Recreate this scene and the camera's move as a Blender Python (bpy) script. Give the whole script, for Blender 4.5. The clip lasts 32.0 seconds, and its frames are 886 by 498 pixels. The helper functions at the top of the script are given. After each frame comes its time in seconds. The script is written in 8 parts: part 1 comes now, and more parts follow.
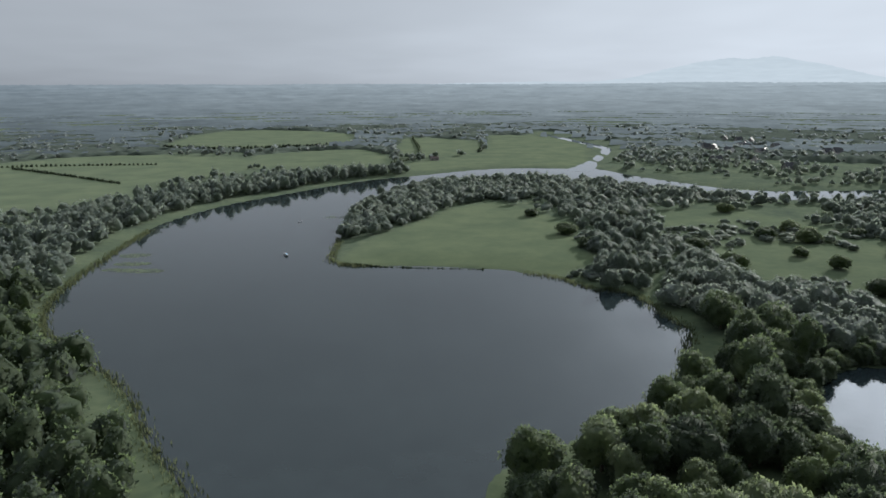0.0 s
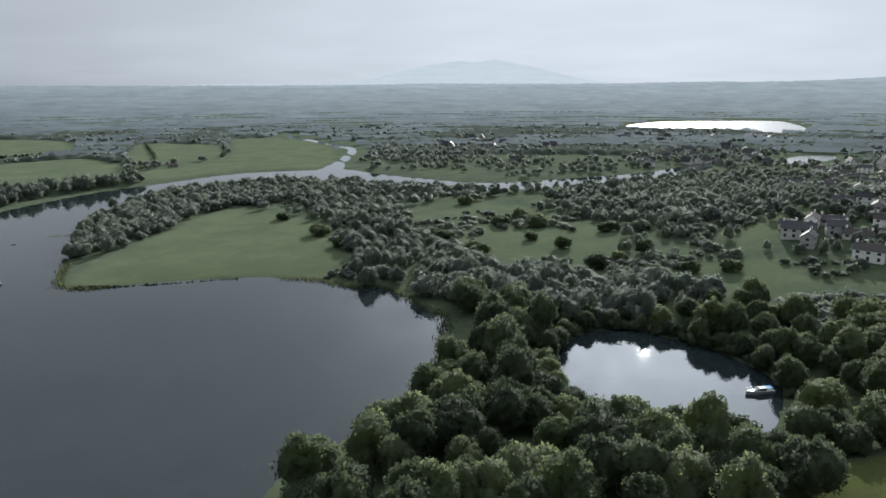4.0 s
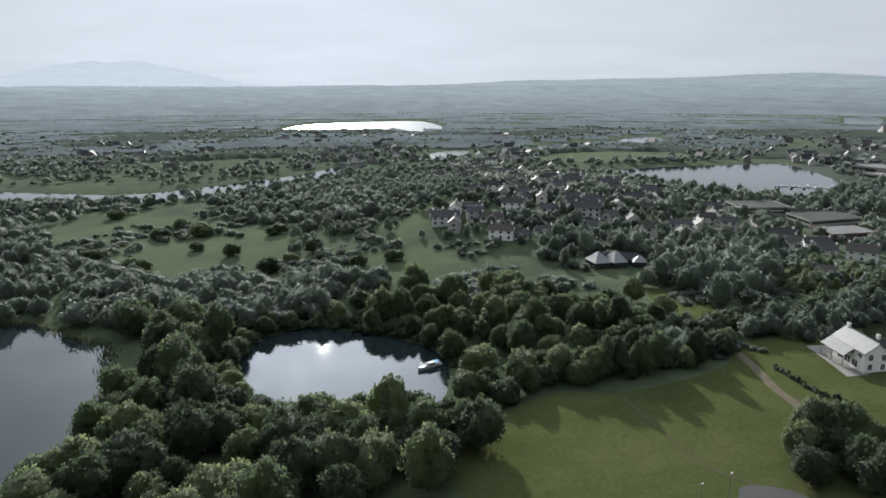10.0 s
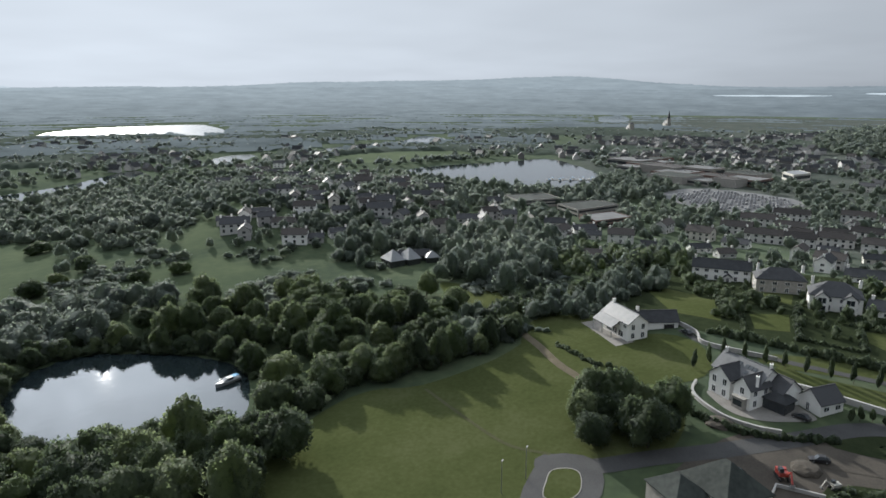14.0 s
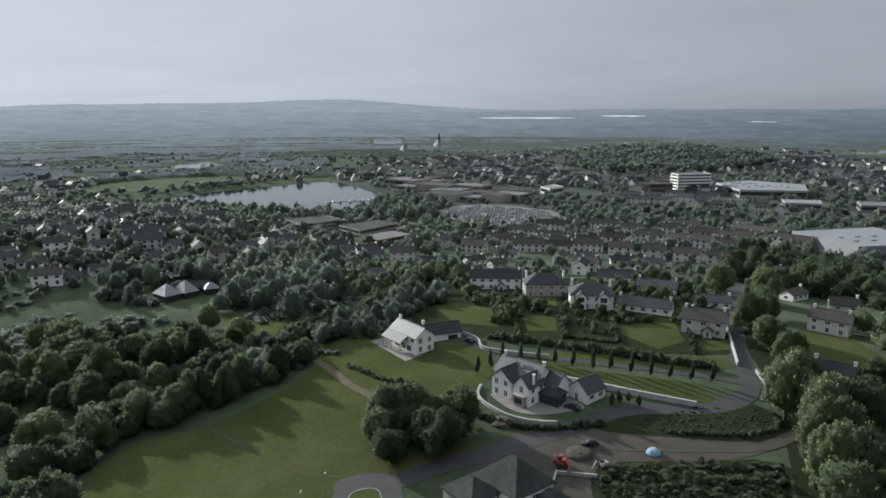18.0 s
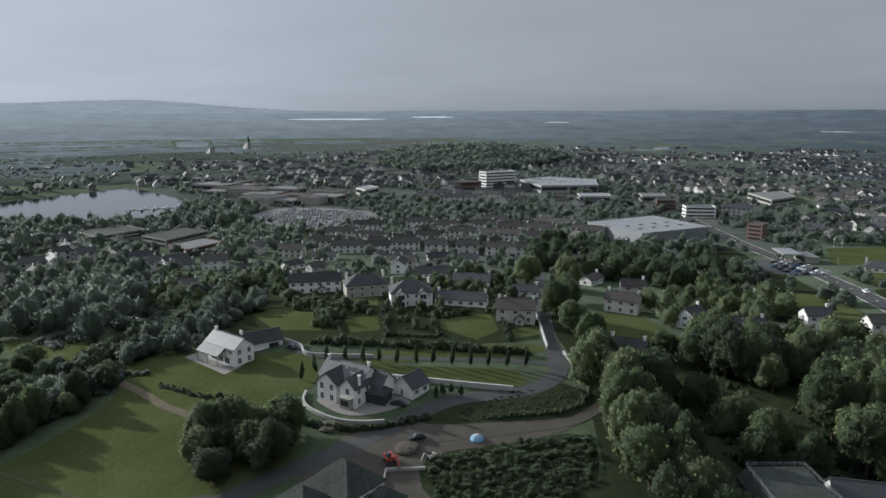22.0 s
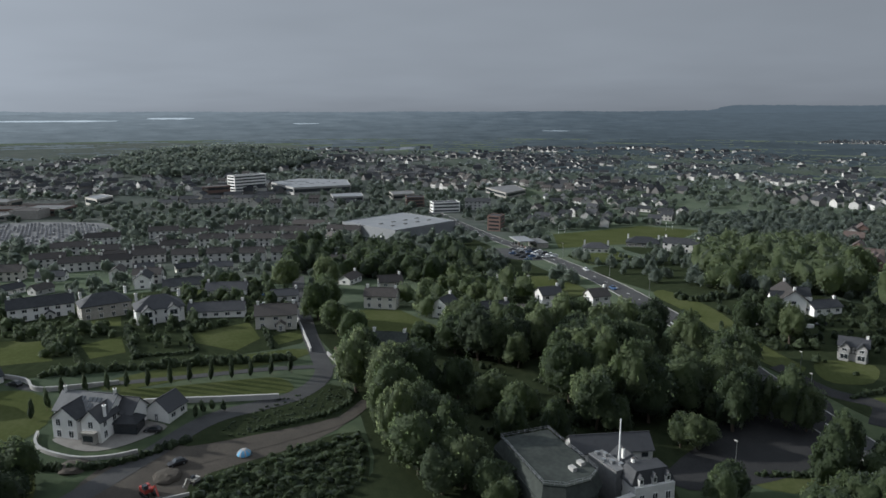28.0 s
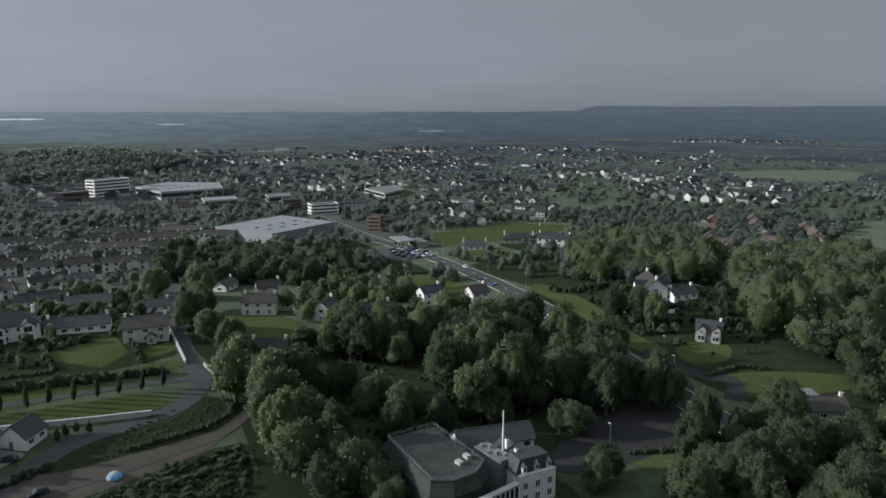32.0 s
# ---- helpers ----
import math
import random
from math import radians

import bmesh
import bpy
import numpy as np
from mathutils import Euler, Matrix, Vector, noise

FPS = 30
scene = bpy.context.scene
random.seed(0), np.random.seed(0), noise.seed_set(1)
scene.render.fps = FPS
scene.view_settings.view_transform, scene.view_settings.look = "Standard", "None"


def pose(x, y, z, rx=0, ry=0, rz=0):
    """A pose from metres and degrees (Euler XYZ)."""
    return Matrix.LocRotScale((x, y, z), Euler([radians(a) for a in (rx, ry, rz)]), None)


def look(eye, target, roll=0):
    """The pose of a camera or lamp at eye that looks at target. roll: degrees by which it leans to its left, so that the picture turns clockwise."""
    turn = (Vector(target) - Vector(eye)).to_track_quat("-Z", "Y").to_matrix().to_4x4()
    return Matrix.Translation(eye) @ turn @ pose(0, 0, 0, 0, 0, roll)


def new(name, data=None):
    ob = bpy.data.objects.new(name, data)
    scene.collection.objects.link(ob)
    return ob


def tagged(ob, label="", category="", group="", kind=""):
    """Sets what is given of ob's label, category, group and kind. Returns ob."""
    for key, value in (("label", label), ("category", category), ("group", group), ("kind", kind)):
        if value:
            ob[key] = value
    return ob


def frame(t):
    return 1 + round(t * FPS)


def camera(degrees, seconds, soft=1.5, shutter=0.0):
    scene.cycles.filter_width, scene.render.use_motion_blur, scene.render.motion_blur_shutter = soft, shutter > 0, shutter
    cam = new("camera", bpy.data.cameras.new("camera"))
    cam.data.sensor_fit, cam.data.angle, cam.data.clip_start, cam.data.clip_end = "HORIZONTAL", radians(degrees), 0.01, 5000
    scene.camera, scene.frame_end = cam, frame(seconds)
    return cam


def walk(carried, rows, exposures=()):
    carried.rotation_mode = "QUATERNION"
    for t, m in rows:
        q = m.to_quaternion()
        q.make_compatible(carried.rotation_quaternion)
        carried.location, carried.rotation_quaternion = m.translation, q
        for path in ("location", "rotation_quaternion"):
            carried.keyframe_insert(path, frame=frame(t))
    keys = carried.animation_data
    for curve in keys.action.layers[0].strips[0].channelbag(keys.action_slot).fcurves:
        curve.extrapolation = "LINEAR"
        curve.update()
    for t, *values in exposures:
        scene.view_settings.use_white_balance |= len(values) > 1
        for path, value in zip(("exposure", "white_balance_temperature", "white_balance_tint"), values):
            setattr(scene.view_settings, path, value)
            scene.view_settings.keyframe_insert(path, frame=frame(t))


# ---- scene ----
cam = camera(65.12, 32.0, 1.6)
EYE = (0.0, 0.0, 90.0)
# seconds, yaw, pitch, roll: the drone hovers and turns on the spot
ROWS = [
    (0, 0.00, -13.28, -0.22),
    (0.5, -2.64, -13.30, -0.21),
    (1, -5.23, -13.30, -0.25),
    (1.5, -7.88, -13.29, -0.29),
    (2, -10.47, -13.30, -0.34),
    (2.5, -13.16, -13.32, -0.27),
    (3, -15.69, -13.31, -0.29),
    (3.5, -18.15, -13.28, -0.30),
    (5.5, -27.38, -13.25, -0.35),
    (6, -29.64, -13.25, -0.32),
    (6.5, -32.00, -13.24, -0.31),
    (7, -34.53, -13.24, -0.32),
    (7.5, -36.97, -13.23, -0.30),
    (8, -39.37, -13.22, -0.29),
    (8.5, -41.37, -13.19, -0.26),
    (9, -43.69, -13.17, -0.22),
    (9.5, -45.67, -13.16, -0.19),
    (10, -47.95, -13.13, -0.16),
    (10.5, -49.92, -13.11, -0.15),
    (11, -52.23, -13.08, -0.09),
    (11.5, -54.24, -13.06, -0.05),
    (12, -56.54, -13.07, -0.06),
    (12.5, -58.55, -13.05, -0.08),
    (13, -60.88, -13.04, -0.06),
    (13.5, -62.85, -13.03, -0.06),
    (14, -65.16, -13.02, -0.06),
    (14.5, -66.99, -13.00, -0.08),
    (16.5, -76.61, -11.26, -0.13),
    (17, -79.03, -11.24, -0.13),
    (17.5, -81.03, -11.22, -0.13),
    (18, -83.25, -11.23, -0.09),
    (18.5, -85.03, -11.22, -0.07),
    (19, -87.13, -11.21, -0.06),
    (19.5, -88.93, -11.21, -0.07),
    (20, -90.99, -11.19, -0.06),
    (20.5, -92.76, -11.19, -0.12),
    (21, -94.77, -11.18, -0.08),
    (21.5, -96.43, -11.17, -0.14),
    (22, -98.42, -11.15, -0.09),
    (22.5, -100.06, -11.15, -0.10),
    (23, -101.84, -11.13, -0.11),
    (23.5, -103.32, -11.13, -0.11),
    (24, -105.05, -11.14, -0.11),
    (24.5, -106.52, -11.14, -0.08),
    (25, -108.30, -11.13, -0.04),
    (25.5, -109.82, -11.14, -0.09),
    (27.5, -116.64, -11.09, -0.04),
    (28, -118.66, -11.08, -0.08),
    (28.5, -120.32, -11.06, -0.06),
    (29, -122.00, -11.10, -0.15),
    (29.5, -122.97, -11.11, -0.17),
    (30, -123.94, -11.06, -0.07),
    (30.5, -125.12, -11.04, -0.01),
    (31, -126.75, -11.07, -0.11),
    (31.5, -127.86, -11.06, -0.11),
    (32, -128.69, -11.06, -0.05),
]
EXPOSURES = [(0.0, 0.44, 6050, 10), (10.0, 0.54, 6100, 10), (15.5, 0.44, 6050, 10), (22.0, 0.18, 5920, 10), (32.0, -0.02, 5880, 10)]
walk(cam, [(t, pose(*EYE, 90 + pitch, 0, yaw) @ pose(0, 0, 0, 0, 0, roll)) for t, yaw, pitch, roll in ROWS], EXPOSURES)

# ---------------------------------------------------------------- light
SKY_GAIN = 16.0
SUN_AZ, SUN_EL = 37.6, 19.7  # degrees clockwise from +y, and above the horizon


def make_world():
    w = bpy.data.worlds.new("sky")
    scene.world = w
    w.use_nodes = True
    nt = w.node_tree
    nt.nodes.clear()
    out = nt.nodes.new("ShaderNodeOutputWorld")
    bg = nt.nodes.new("ShaderNodeBackground")
    sky = nt.nodes.new("ShaderNodeTexSky")
    sky.sky_type = "NISHITA"
    sky.sun_disc = False
    sky.sun_elevation = radians(SUN_EL)
    sky.sun_rotation = radians(SUN_AZ)
    sky.altitude = 90
    sky.air_density, sky.dust_density, sky.ozone_density = 1.0, 3.0, 1.0
    # thin high cloud: the sky's own light greyed, in soft streaks
    bw = nt.nodes.new("ShaderNodeRGBToBW")
    nt.links.new(sky.outputs[0], bw.inputs[0])
    geo = nt.nodes.new("ShaderNodeTexCoord")
    sep = nt.nodes.new("ShaderNodeSeparateXYZ")
    nt.links.new(geo.outputs["Generated"], sep.inputs[0])
    up = nt.nodes.new("ShaderNodeMath")
    up.operation = "ADD"
    up.inputs[1].default_value = 0.12
    nt.links.new(sep.outputs["Z"], up.inputs[0])
    div = nt.nodes.new("ShaderNodeVectorMath")
    div.operation = "DIVIDE"
    comb = nt.nodes.new("ShaderNodeCombineXYZ")
    for i in range(3):
        nt.links.new(up.outputs[0], comb.inputs[i])
    nt.links.new(geo.outputs["Generated"], div.inputs[0])
    nt.links.new(comb.outputs[0], div.inputs[1])
    noi = nt.nodes.new("ShaderNodeTexNoise")
    noi.inputs["Scale"].default_value = 0.9
    noi.inputs["Detail"].default_value = 2
    noi.inputs["Roughness"].default_value = 0.55
    nt.links.new(div.outputs[0], noi.inputs["Vector"])
    ramp = nt.nodes.new("ShaderNodeMapRange")
    for k, v in (("From Min", 0.3), ("From Max", 0.72), ("To Min", 0.955), ("To Max", 1.045)):
        ramp.inputs[k].default_value = v
    nt.links.new(noi.outputs["Fac"], ramp.inputs["Value"])
    soft = nt.nodes.new("ShaderNodeMath")
    soft.operation = "POWER"
    soft.inputs[1].default_value = 0.5
    nt.links.new(bw.outputs[0], soft.inputs[0])
    # haze pales the lowest sky
    over = nt.nodes.new("ShaderNodeValToRGB")
    stops = [(0.0, 0.46), (0.06, 0.4), (0.15, 0.36), (1.0, 0.36)]
    while len(over.color_ramp.elements) < len(stops):
        over.color_ramp.elements.new(0.5)
    for e, (p, v) in zip(over.color_ramp.elements, stops):
        e.position, e.color = p, (v, v, v, 1)
    nt.links.new(sep.outputs["Z"], over.inputs["Fac"])
    gain = nt.nodes.new("ShaderNodeMath")
    gain.operation = "MULTIPLY"
    gain.inputs[1].default_value = SKY_GAIN
    nt.links.new(over.outputs["Color"], gain.inputs[0])
    lit = nt.nodes.new("ShaderNodeMath")
    lit.operation = "MULTIPLY"
    nt.links.new(soft.outputs[0], lit.inputs[0])
    nt.links.new(gain.outputs[0], lit.inputs[1])
    # cloud evens out the glare round the sun
    shade = nt.nodes.new("ShaderNodeMath")
    shade.operation = "MULTIPLY_ADD"
    shade.inputs[1].default_value, shade.inputs[2].default_value = 1 / 7.6, 1.0
    nt.links.new(lit.outputs[0], shade.inputs[0])
    even = nt.nodes.new("ShaderNodeMath")
    even.operation = "DIVIDE"
    nt.links.new(lit.outputs[0], even.inputs[0])
    nt.links.new(shade.outputs[0], even.inputs[1])
    mul = nt.nodes.new("ShaderNodeMath")
    mul.operation = "MULTIPLY"
    # an even veil of cloud is brightest overhead
    zenith = nt.nodes.new("ShaderNodeMapRange")
    zenith.interpolation_type = "SMOOTHSTEP"
    for k, v in (("From Min", 0.25), ("From Max", 0.9), ("To Min", 1.0), ("To Max", 3.0)):
        zenith.inputs[k].default_value = v
    nt.links.new(sep.outputs["Z"], zenith.inputs["Value"])
    veil = nt.nodes.new("ShaderNodeMath")
    veil.operation = "MULTIPLY"
    nt.links.new(even.outputs[0], veil.inputs[0])
    nt.links.new(zenith.outputs[0], veil.inputs[1])
    # the glow of the veiled sun, lost in the haze below it
    az, el = radians(SUN_AZ), radians(SUN_EL)
    dot = nt.nodes.new("ShaderNodeVectorMath")
    dot.operation = "DOT_PRODUCT"
    dot.inputs[1].default_value = (math.sin(az) * math.cos(el), math.cos(az) * math.cos(el), math.sin(el))
    nt.links.new(geo.outputs["Generated"], dot.inputs[0])
    floor_at = nt.nodes.new("ShaderNodeMath")
    floor_at.operation = "MAXIMUM"
    floor_at.inputs[1].default_value = 0.0
    nt.links.new(dot.outputs["Value"], floor_at.inputs[0])
    glow = nt.nodes.new("ShaderNodeMath")
    glow.operation = "POWER"
    glow.inputs[1].default_value = 30.0
    nt.links.new(floor_at.outputs[0], glow.inputs[0])
    wisp = nt.nodes.new("ShaderNodeTexNoise")
    wisp.inputs["Scale"].default_value = 3.4
    wisp.inputs["Detail"].default_value = 6
    wisp.inputs["Roughness"].default_value = 0.6
    wisp.inputs["Distortion"].default_value = 0.6
    nt.links.new(div.outputs[0], wisp.inputs["Vector"])
    torn = nt.nodes.new("ShaderNodeMapRange")
    for k, v in (("From Min", 0.4), ("From Max", 0.66), ("To Min", 0.75), ("To Max", 1.2)):
        torn.inputs[k].default_value = v
    nt.links.new(wisp.outputs["Fac"], torn.inputs["Value"])
    veiled = nt.nodes.new("ShaderNodeMath")
    veiled.operation = "MULTIPLY"
    nt.links.new(glow.outputs[0], veiled.inputs[0])
    nt.links.new(torn.outputs[0], veiled.inputs[1])
    low = nt.nodes.new("ShaderNodeMapRange")
    low.interpolation_type = "SMOOTHSTEP"
    for k, v in (("From Min", 0.1), ("From Max", 0.34), ("To Min", 0.0), ("To Max", 30.0)):
        low.inputs[k].default_value = v
    nt.links.new(sep.outputs["Z"], low.inputs["Value"])
    halo = nt.nodes.new("ShaderNodeMath")
    halo.operation = "MULTIPLY_ADD"
    nt.links.new(veiled.outputs[0], halo.inputs[0])
    nt.links.new(low.outputs[0], halo.inputs[1])
    nt.links.new(veil.outputs[0], halo.inputs[2])
    # the haze scatters forwards: the sky dims away from the sun
    away = nt.nodes.new("ShaderNodeVectorMath")
    away.operation = "DOT_PRODUCT"
    away.inputs[1].default_value = (math.sin(radians(45)), math.cos(radians(45)), 0)
    nt.links.new(geo.outputs["Generated"], away.inputs[0])
    half = nt.nodes.new("ShaderNodeMath")
    half.operation = "MULTIPLY_ADD"
    half.inputs[1].default_value = half.inputs[2].default_value = 0.5
    nt.links.new(away.outputs["Value"], half.inputs[0])
    dim = nt.nodes.new("ShaderNodeValToRGB")
    falls = [(0.0, 0.56), (0.39, 0.61), (0.55, 0.68), (0.735, 0.72), (0.82, 0.76), (0.91, 0.86), (1.0, 0.87)]
    while len(dim.color_ramp.elements) < len(falls):
        dim.color_ramp.elements.new(0.5)
    for e, (p, v) in zip(dim.color_ramp.elements, falls):
        e.position, e.color = p, (v, v, v, 1)
    nt.links.new(half.outputs[0], dim.inputs["Fac"])
    cloudy = nt.nodes.new("ShaderNodeMath")
    cloudy.operation = "MULTIPLY"
    nt.links.new(ramp.outputs[0], cloudy.inputs[0])
    nt.links.new(dim.outputs["Color"], cloudy.inputs[1])
    nt.links.new(halo.outputs[0], mul.inputs[0])
    nt.links.new(cloudy.outputs[0], mul.inputs[1])
    tint = nt.nodes.new("ShaderNodeVectorMath")
    tint.operation = "SCALE"
    tint.inputs[0].default_value = (0.935, 0.99, 1.04)
    nt.links.new(mul.outputs[0], tint.inputs["Scale"])
    mix = nt.nodes.new("ShaderNodeMix")
    mix.data_type = "RGBA"
    mix.inputs["Factor"].default_value = 1.0
    nt.links.new(sky.outputs[0], mix.inputs["A"])
    nt.links.new(tint.outputs[0], mix.inputs["B"])
    nt.links.new(mix.outputs["Result"], bg.inputs["Color"])
    bg.inputs["Strength"].default_value = 0.1
    nt.links.new(bg.outputs[0], out.inputs["Surface"])


make_world()
lamp = bpy.data.lights.new("sun", "SUN")
lamp.energy, lamp.angle, lamp.color = 5.0, radians(0.7), (1.0, 0.94, 0.82)
sun = new("sun", lamp)
sun.matrix_world = look(
    (300 * math.sin(radians(SUN_AZ)), 300 * math.cos(radians(SUN_AZ)), 300),
    (300 * math.sin(radians(SUN_AZ)) - math.sin(radians(SUN_AZ)), 300 * math.cos(radians(SUN_AZ)) - math.cos(radians(SUN_AZ)), 300 - math.tan(radians(SUN_EL))),
)


# ---------------------------------------------------------------- materials
def material(name, colours, rough=0.8, scale=1.0, fine=8.0, bump=0.0, metal=0.0, island=0.0, thing=0.0, translucent=0.0, coords="Object", spec=0.3, sheen=0.0):
    """A surface: two or three colours mixed by coarse and fine noise, at metres per feature = 1 / scale, with relief."""
    m = bpy.data.materials.new(name)
    m.use_nodes = True
    nt = m.node_tree
    bsdf = nt.nodes["Principled BSDF"]
    bsdf.inputs["Roughness"].default_value = rough
    bsdf.inputs["Metallic"].default_value = metal
    bsdf.inputs["Specular IOR Level"].default_value = spec
    # blue-tinted sheen imitates a veil of haze over foliage and ground
    bsdf.inputs["Sheen Weight"].default_value = sheen
    bsdf.inputs["Sheen Roughness"].default_value = 0.6
    bsdf.inputs["Sheen Tint"].default_value = (0.82, 0.93, 1.0, 1.0)
    geo = nt.nodes.new("ShaderNodeNewGeometry")
    tc = nt.nodes.new("ShaderNodeTexCoord")
    vec = geo.outputs["Position"] if coords == "World" else tc.outputs["Object"]

    def noise_at(s, detail):
        n = nt.nodes.new("ShaderNodeTexNoise")
        n.inputs["Scale"].default_value = s
        n.inputs["Detail"].default_value = detail
        nt.links.new(vec, n.inputs["Vector"])
        return n

    coarse, small = noise_at(scale, 3), noise_at(scale * fine, 4)
    add = nt.nodes.new("ShaderNodeMath")
    add.operation = "MULTIPLY_ADD"
    add.inputs[1].default_value = 0.45
    nt.links.new(small.outputs["Fac"], add.inputs[0])
    half = nt.nodes.new("ShaderNodeMath")
    half.operation = "MULTIPLY"
    half.inputs[1].default_value = 0.55
    nt.links.new(coarse.outputs["Fac"], half.inputs[0])
    nt.links.new(half.outputs[0], add.inputs[2])
    fac = add.outputs[0]
    for amount, socket in ((island, geo.outputs["Random Per Island"]), (thing, None)):
        if amount:
            if socket is None:
                socket = nt.nodes.new("ShaderNodeObjectInfo").outputs["Random"]
            sh = nt.nodes.new("ShaderNodeMath")
            sh.operation = "MULTIPLY_ADD"
            sh.inputs[1].default_value = amount
            nt.links.new(socket, sh.inputs[0])
            off = nt.nodes.new("ShaderNodeMath")
            off.operation = "SUBTRACT"
            off.inputs[1].default_value = amount / 2
            nt.links.new(fac, off.inputs[0])
            nt.links.new(off.outputs[0], sh.inputs[2])
            fac = sh.outputs[0]
    ramp = nt.nodes.new("ShaderNodeValToRGB")
    ramp.color_ramp.elements[0].position, ramp.color_ramp.elements[1].position = 0.3, 0.7
    ramp.color_ramp.elements[0].color = (*colours[0], 1)
    ramp.color_ramp.elements[1].color = (*colours[-1], 1)
    for i, c in enumerate(colours[1:-1]):
        ramp.color_ramp.elements.new(0.3 + 0.4 * (i + 1) / (len(colours) - 1)).color = (*c, 1)
    nt.links.new(fac, ramp.inputs[0])
    nt.links.new(ramp.outputs[0], bsdf.inputs["Base Color"])
    if bump:
        b = nt.nodes.new("ShaderNodeBump")
        b.inputs["Strength"].default_value = 0.6
        b.inputs["Distance"].default_value = bump
        nt.links.new(small.outputs["Fac"], b.inputs["Height"])
        nt.links.new(b.outputs[0], bsdf.inputs["Normal"])
    if translucent:
        tr = nt.nodes.new("ShaderNodeBsdfTranslucent")
        # transmitted colour tripled and greyed, to lift backlit trees as haze would
        through_leaf = nt.nodes.new("ShaderNodeVectorMath")
        through_leaf.operation = "MULTIPLY"
        through_leaf.inputs[1].default_value = (3.0, 2.9, 2.9)
        nt.links.new(ramp.outputs[0], through_leaf.inputs[0])
        nt.links.new(through_leaf.outputs[0], tr.inputs["Color"])
        mx = nt.nodes.new("ShaderNodeMixShader")
        mx.inputs[0].default_value = translucent
        nt.links.new(bsdf.outputs[0], mx.inputs[1])
        nt.links.new(tr.outputs[0], mx.inputs[2])
        nt.links.new(mx.outputs[0], nt.nodes["Material Output"].inputs["Surface"])
    return m


def ground_material():
    """Rough grass, meadow and bare earth, told apart by the land-use value of the sheet."""
    # sheen at grazing angles stands in for haze over the far ground
    m = material("ground_cover", [(0.026, 0.038, 0.021), (0.048, 0.064, 0.032), (0.08, 0.095, 0.05)], 0.95, 0.035, 7, 0.0, coords="World", spec=0.0, sheen=0.05)
    nt = m.node_tree
    bsdf = nt.nodes["Principled BSDF"]
    base = bsdf.inputs["Base Color"].links[0].from_socket
    for name, cols in (("meadow", ((0.048, 0.066, 0.03), (0.084, 0.102, 0.048))), ("built", ((0.026, 0.035, 0.024), (0.064, 0.067, 0.055)))):
        at = nt.nodes.new("ShaderNodeAttribute")
        at.attribute_name = name
        geo = nt.nodes.new("ShaderNodeNewGeometry")
        n = nt.nodes.new("ShaderNodeTexNoise")
        n.inputs["Scale"].default_value = 0.028
        n.inputs["Detail"].default_value = 9
        n.inputs["Roughness"].default_value = 0.65
        nt.links.new(geo.outputs["Position"], n.inputs["Vector"])
        ramp = nt.nodes.new("ShaderNodeValToRGB")
        ramp.color_ramp.elements[0].position, ramp.color_ramp.elements[1].position = 0.35, 0.65
        ramp.color_ramp.elements[0].color = (*cols[0], 1)
        ramp.color_ramp.elements[1].color = (*cols[1], 1)
        nt.links.new(n.outputs["Fac"], ramp.inputs[0])
        mix = nt.nodes.new("ShaderNodeMix")
        mix.data_type = "RGBA"
        nt.links.new(at.outputs["Fac"], mix.inputs["Factor"])
        nt.links.new(base, mix.inputs["A"])
        nt.links.new(ramp.outputs[0], mix.inputs["B"])
        base = mix.outputs["Result"]
    nt.links.new(base, bsdf.inputs["Base Color"])
    return m


def water_material(name, rough):
    m = material(name, [(0.012, 0.018, 0.02), (0.02, 0.028, 0.03)], rough, 0.02, 6, 0.0, coords="World", spec=0.5)
    nt = m.node_tree
    bsdf = nt.nodes["Principled BSDF"]
    bsdf.inputs["IOR"].default_value = 1.333
    geo = nt.nodes.new("ShaderNodeNewGeometry")
    n = nt.nodes.new("ShaderNodeTexNoise")
    n.inputs["Scale"].default_value = 0.35
    n.inputs["Detail"].default_value = 3
    nt.links.new(geo.outputs["Position"], n.inputs["Vector"])
    b = nt.nodes.new("ShaderNodeBump")
    b.inputs["Strength"].default_value = 0.1
    b.inputs["Distance"].default_value = 0.2
    nt.links.new(n.outputs["Fac"], b.inputs["Height"])
    nt.links.new(b.outputs[0], bsdf.inputs["Normal"])
    return m


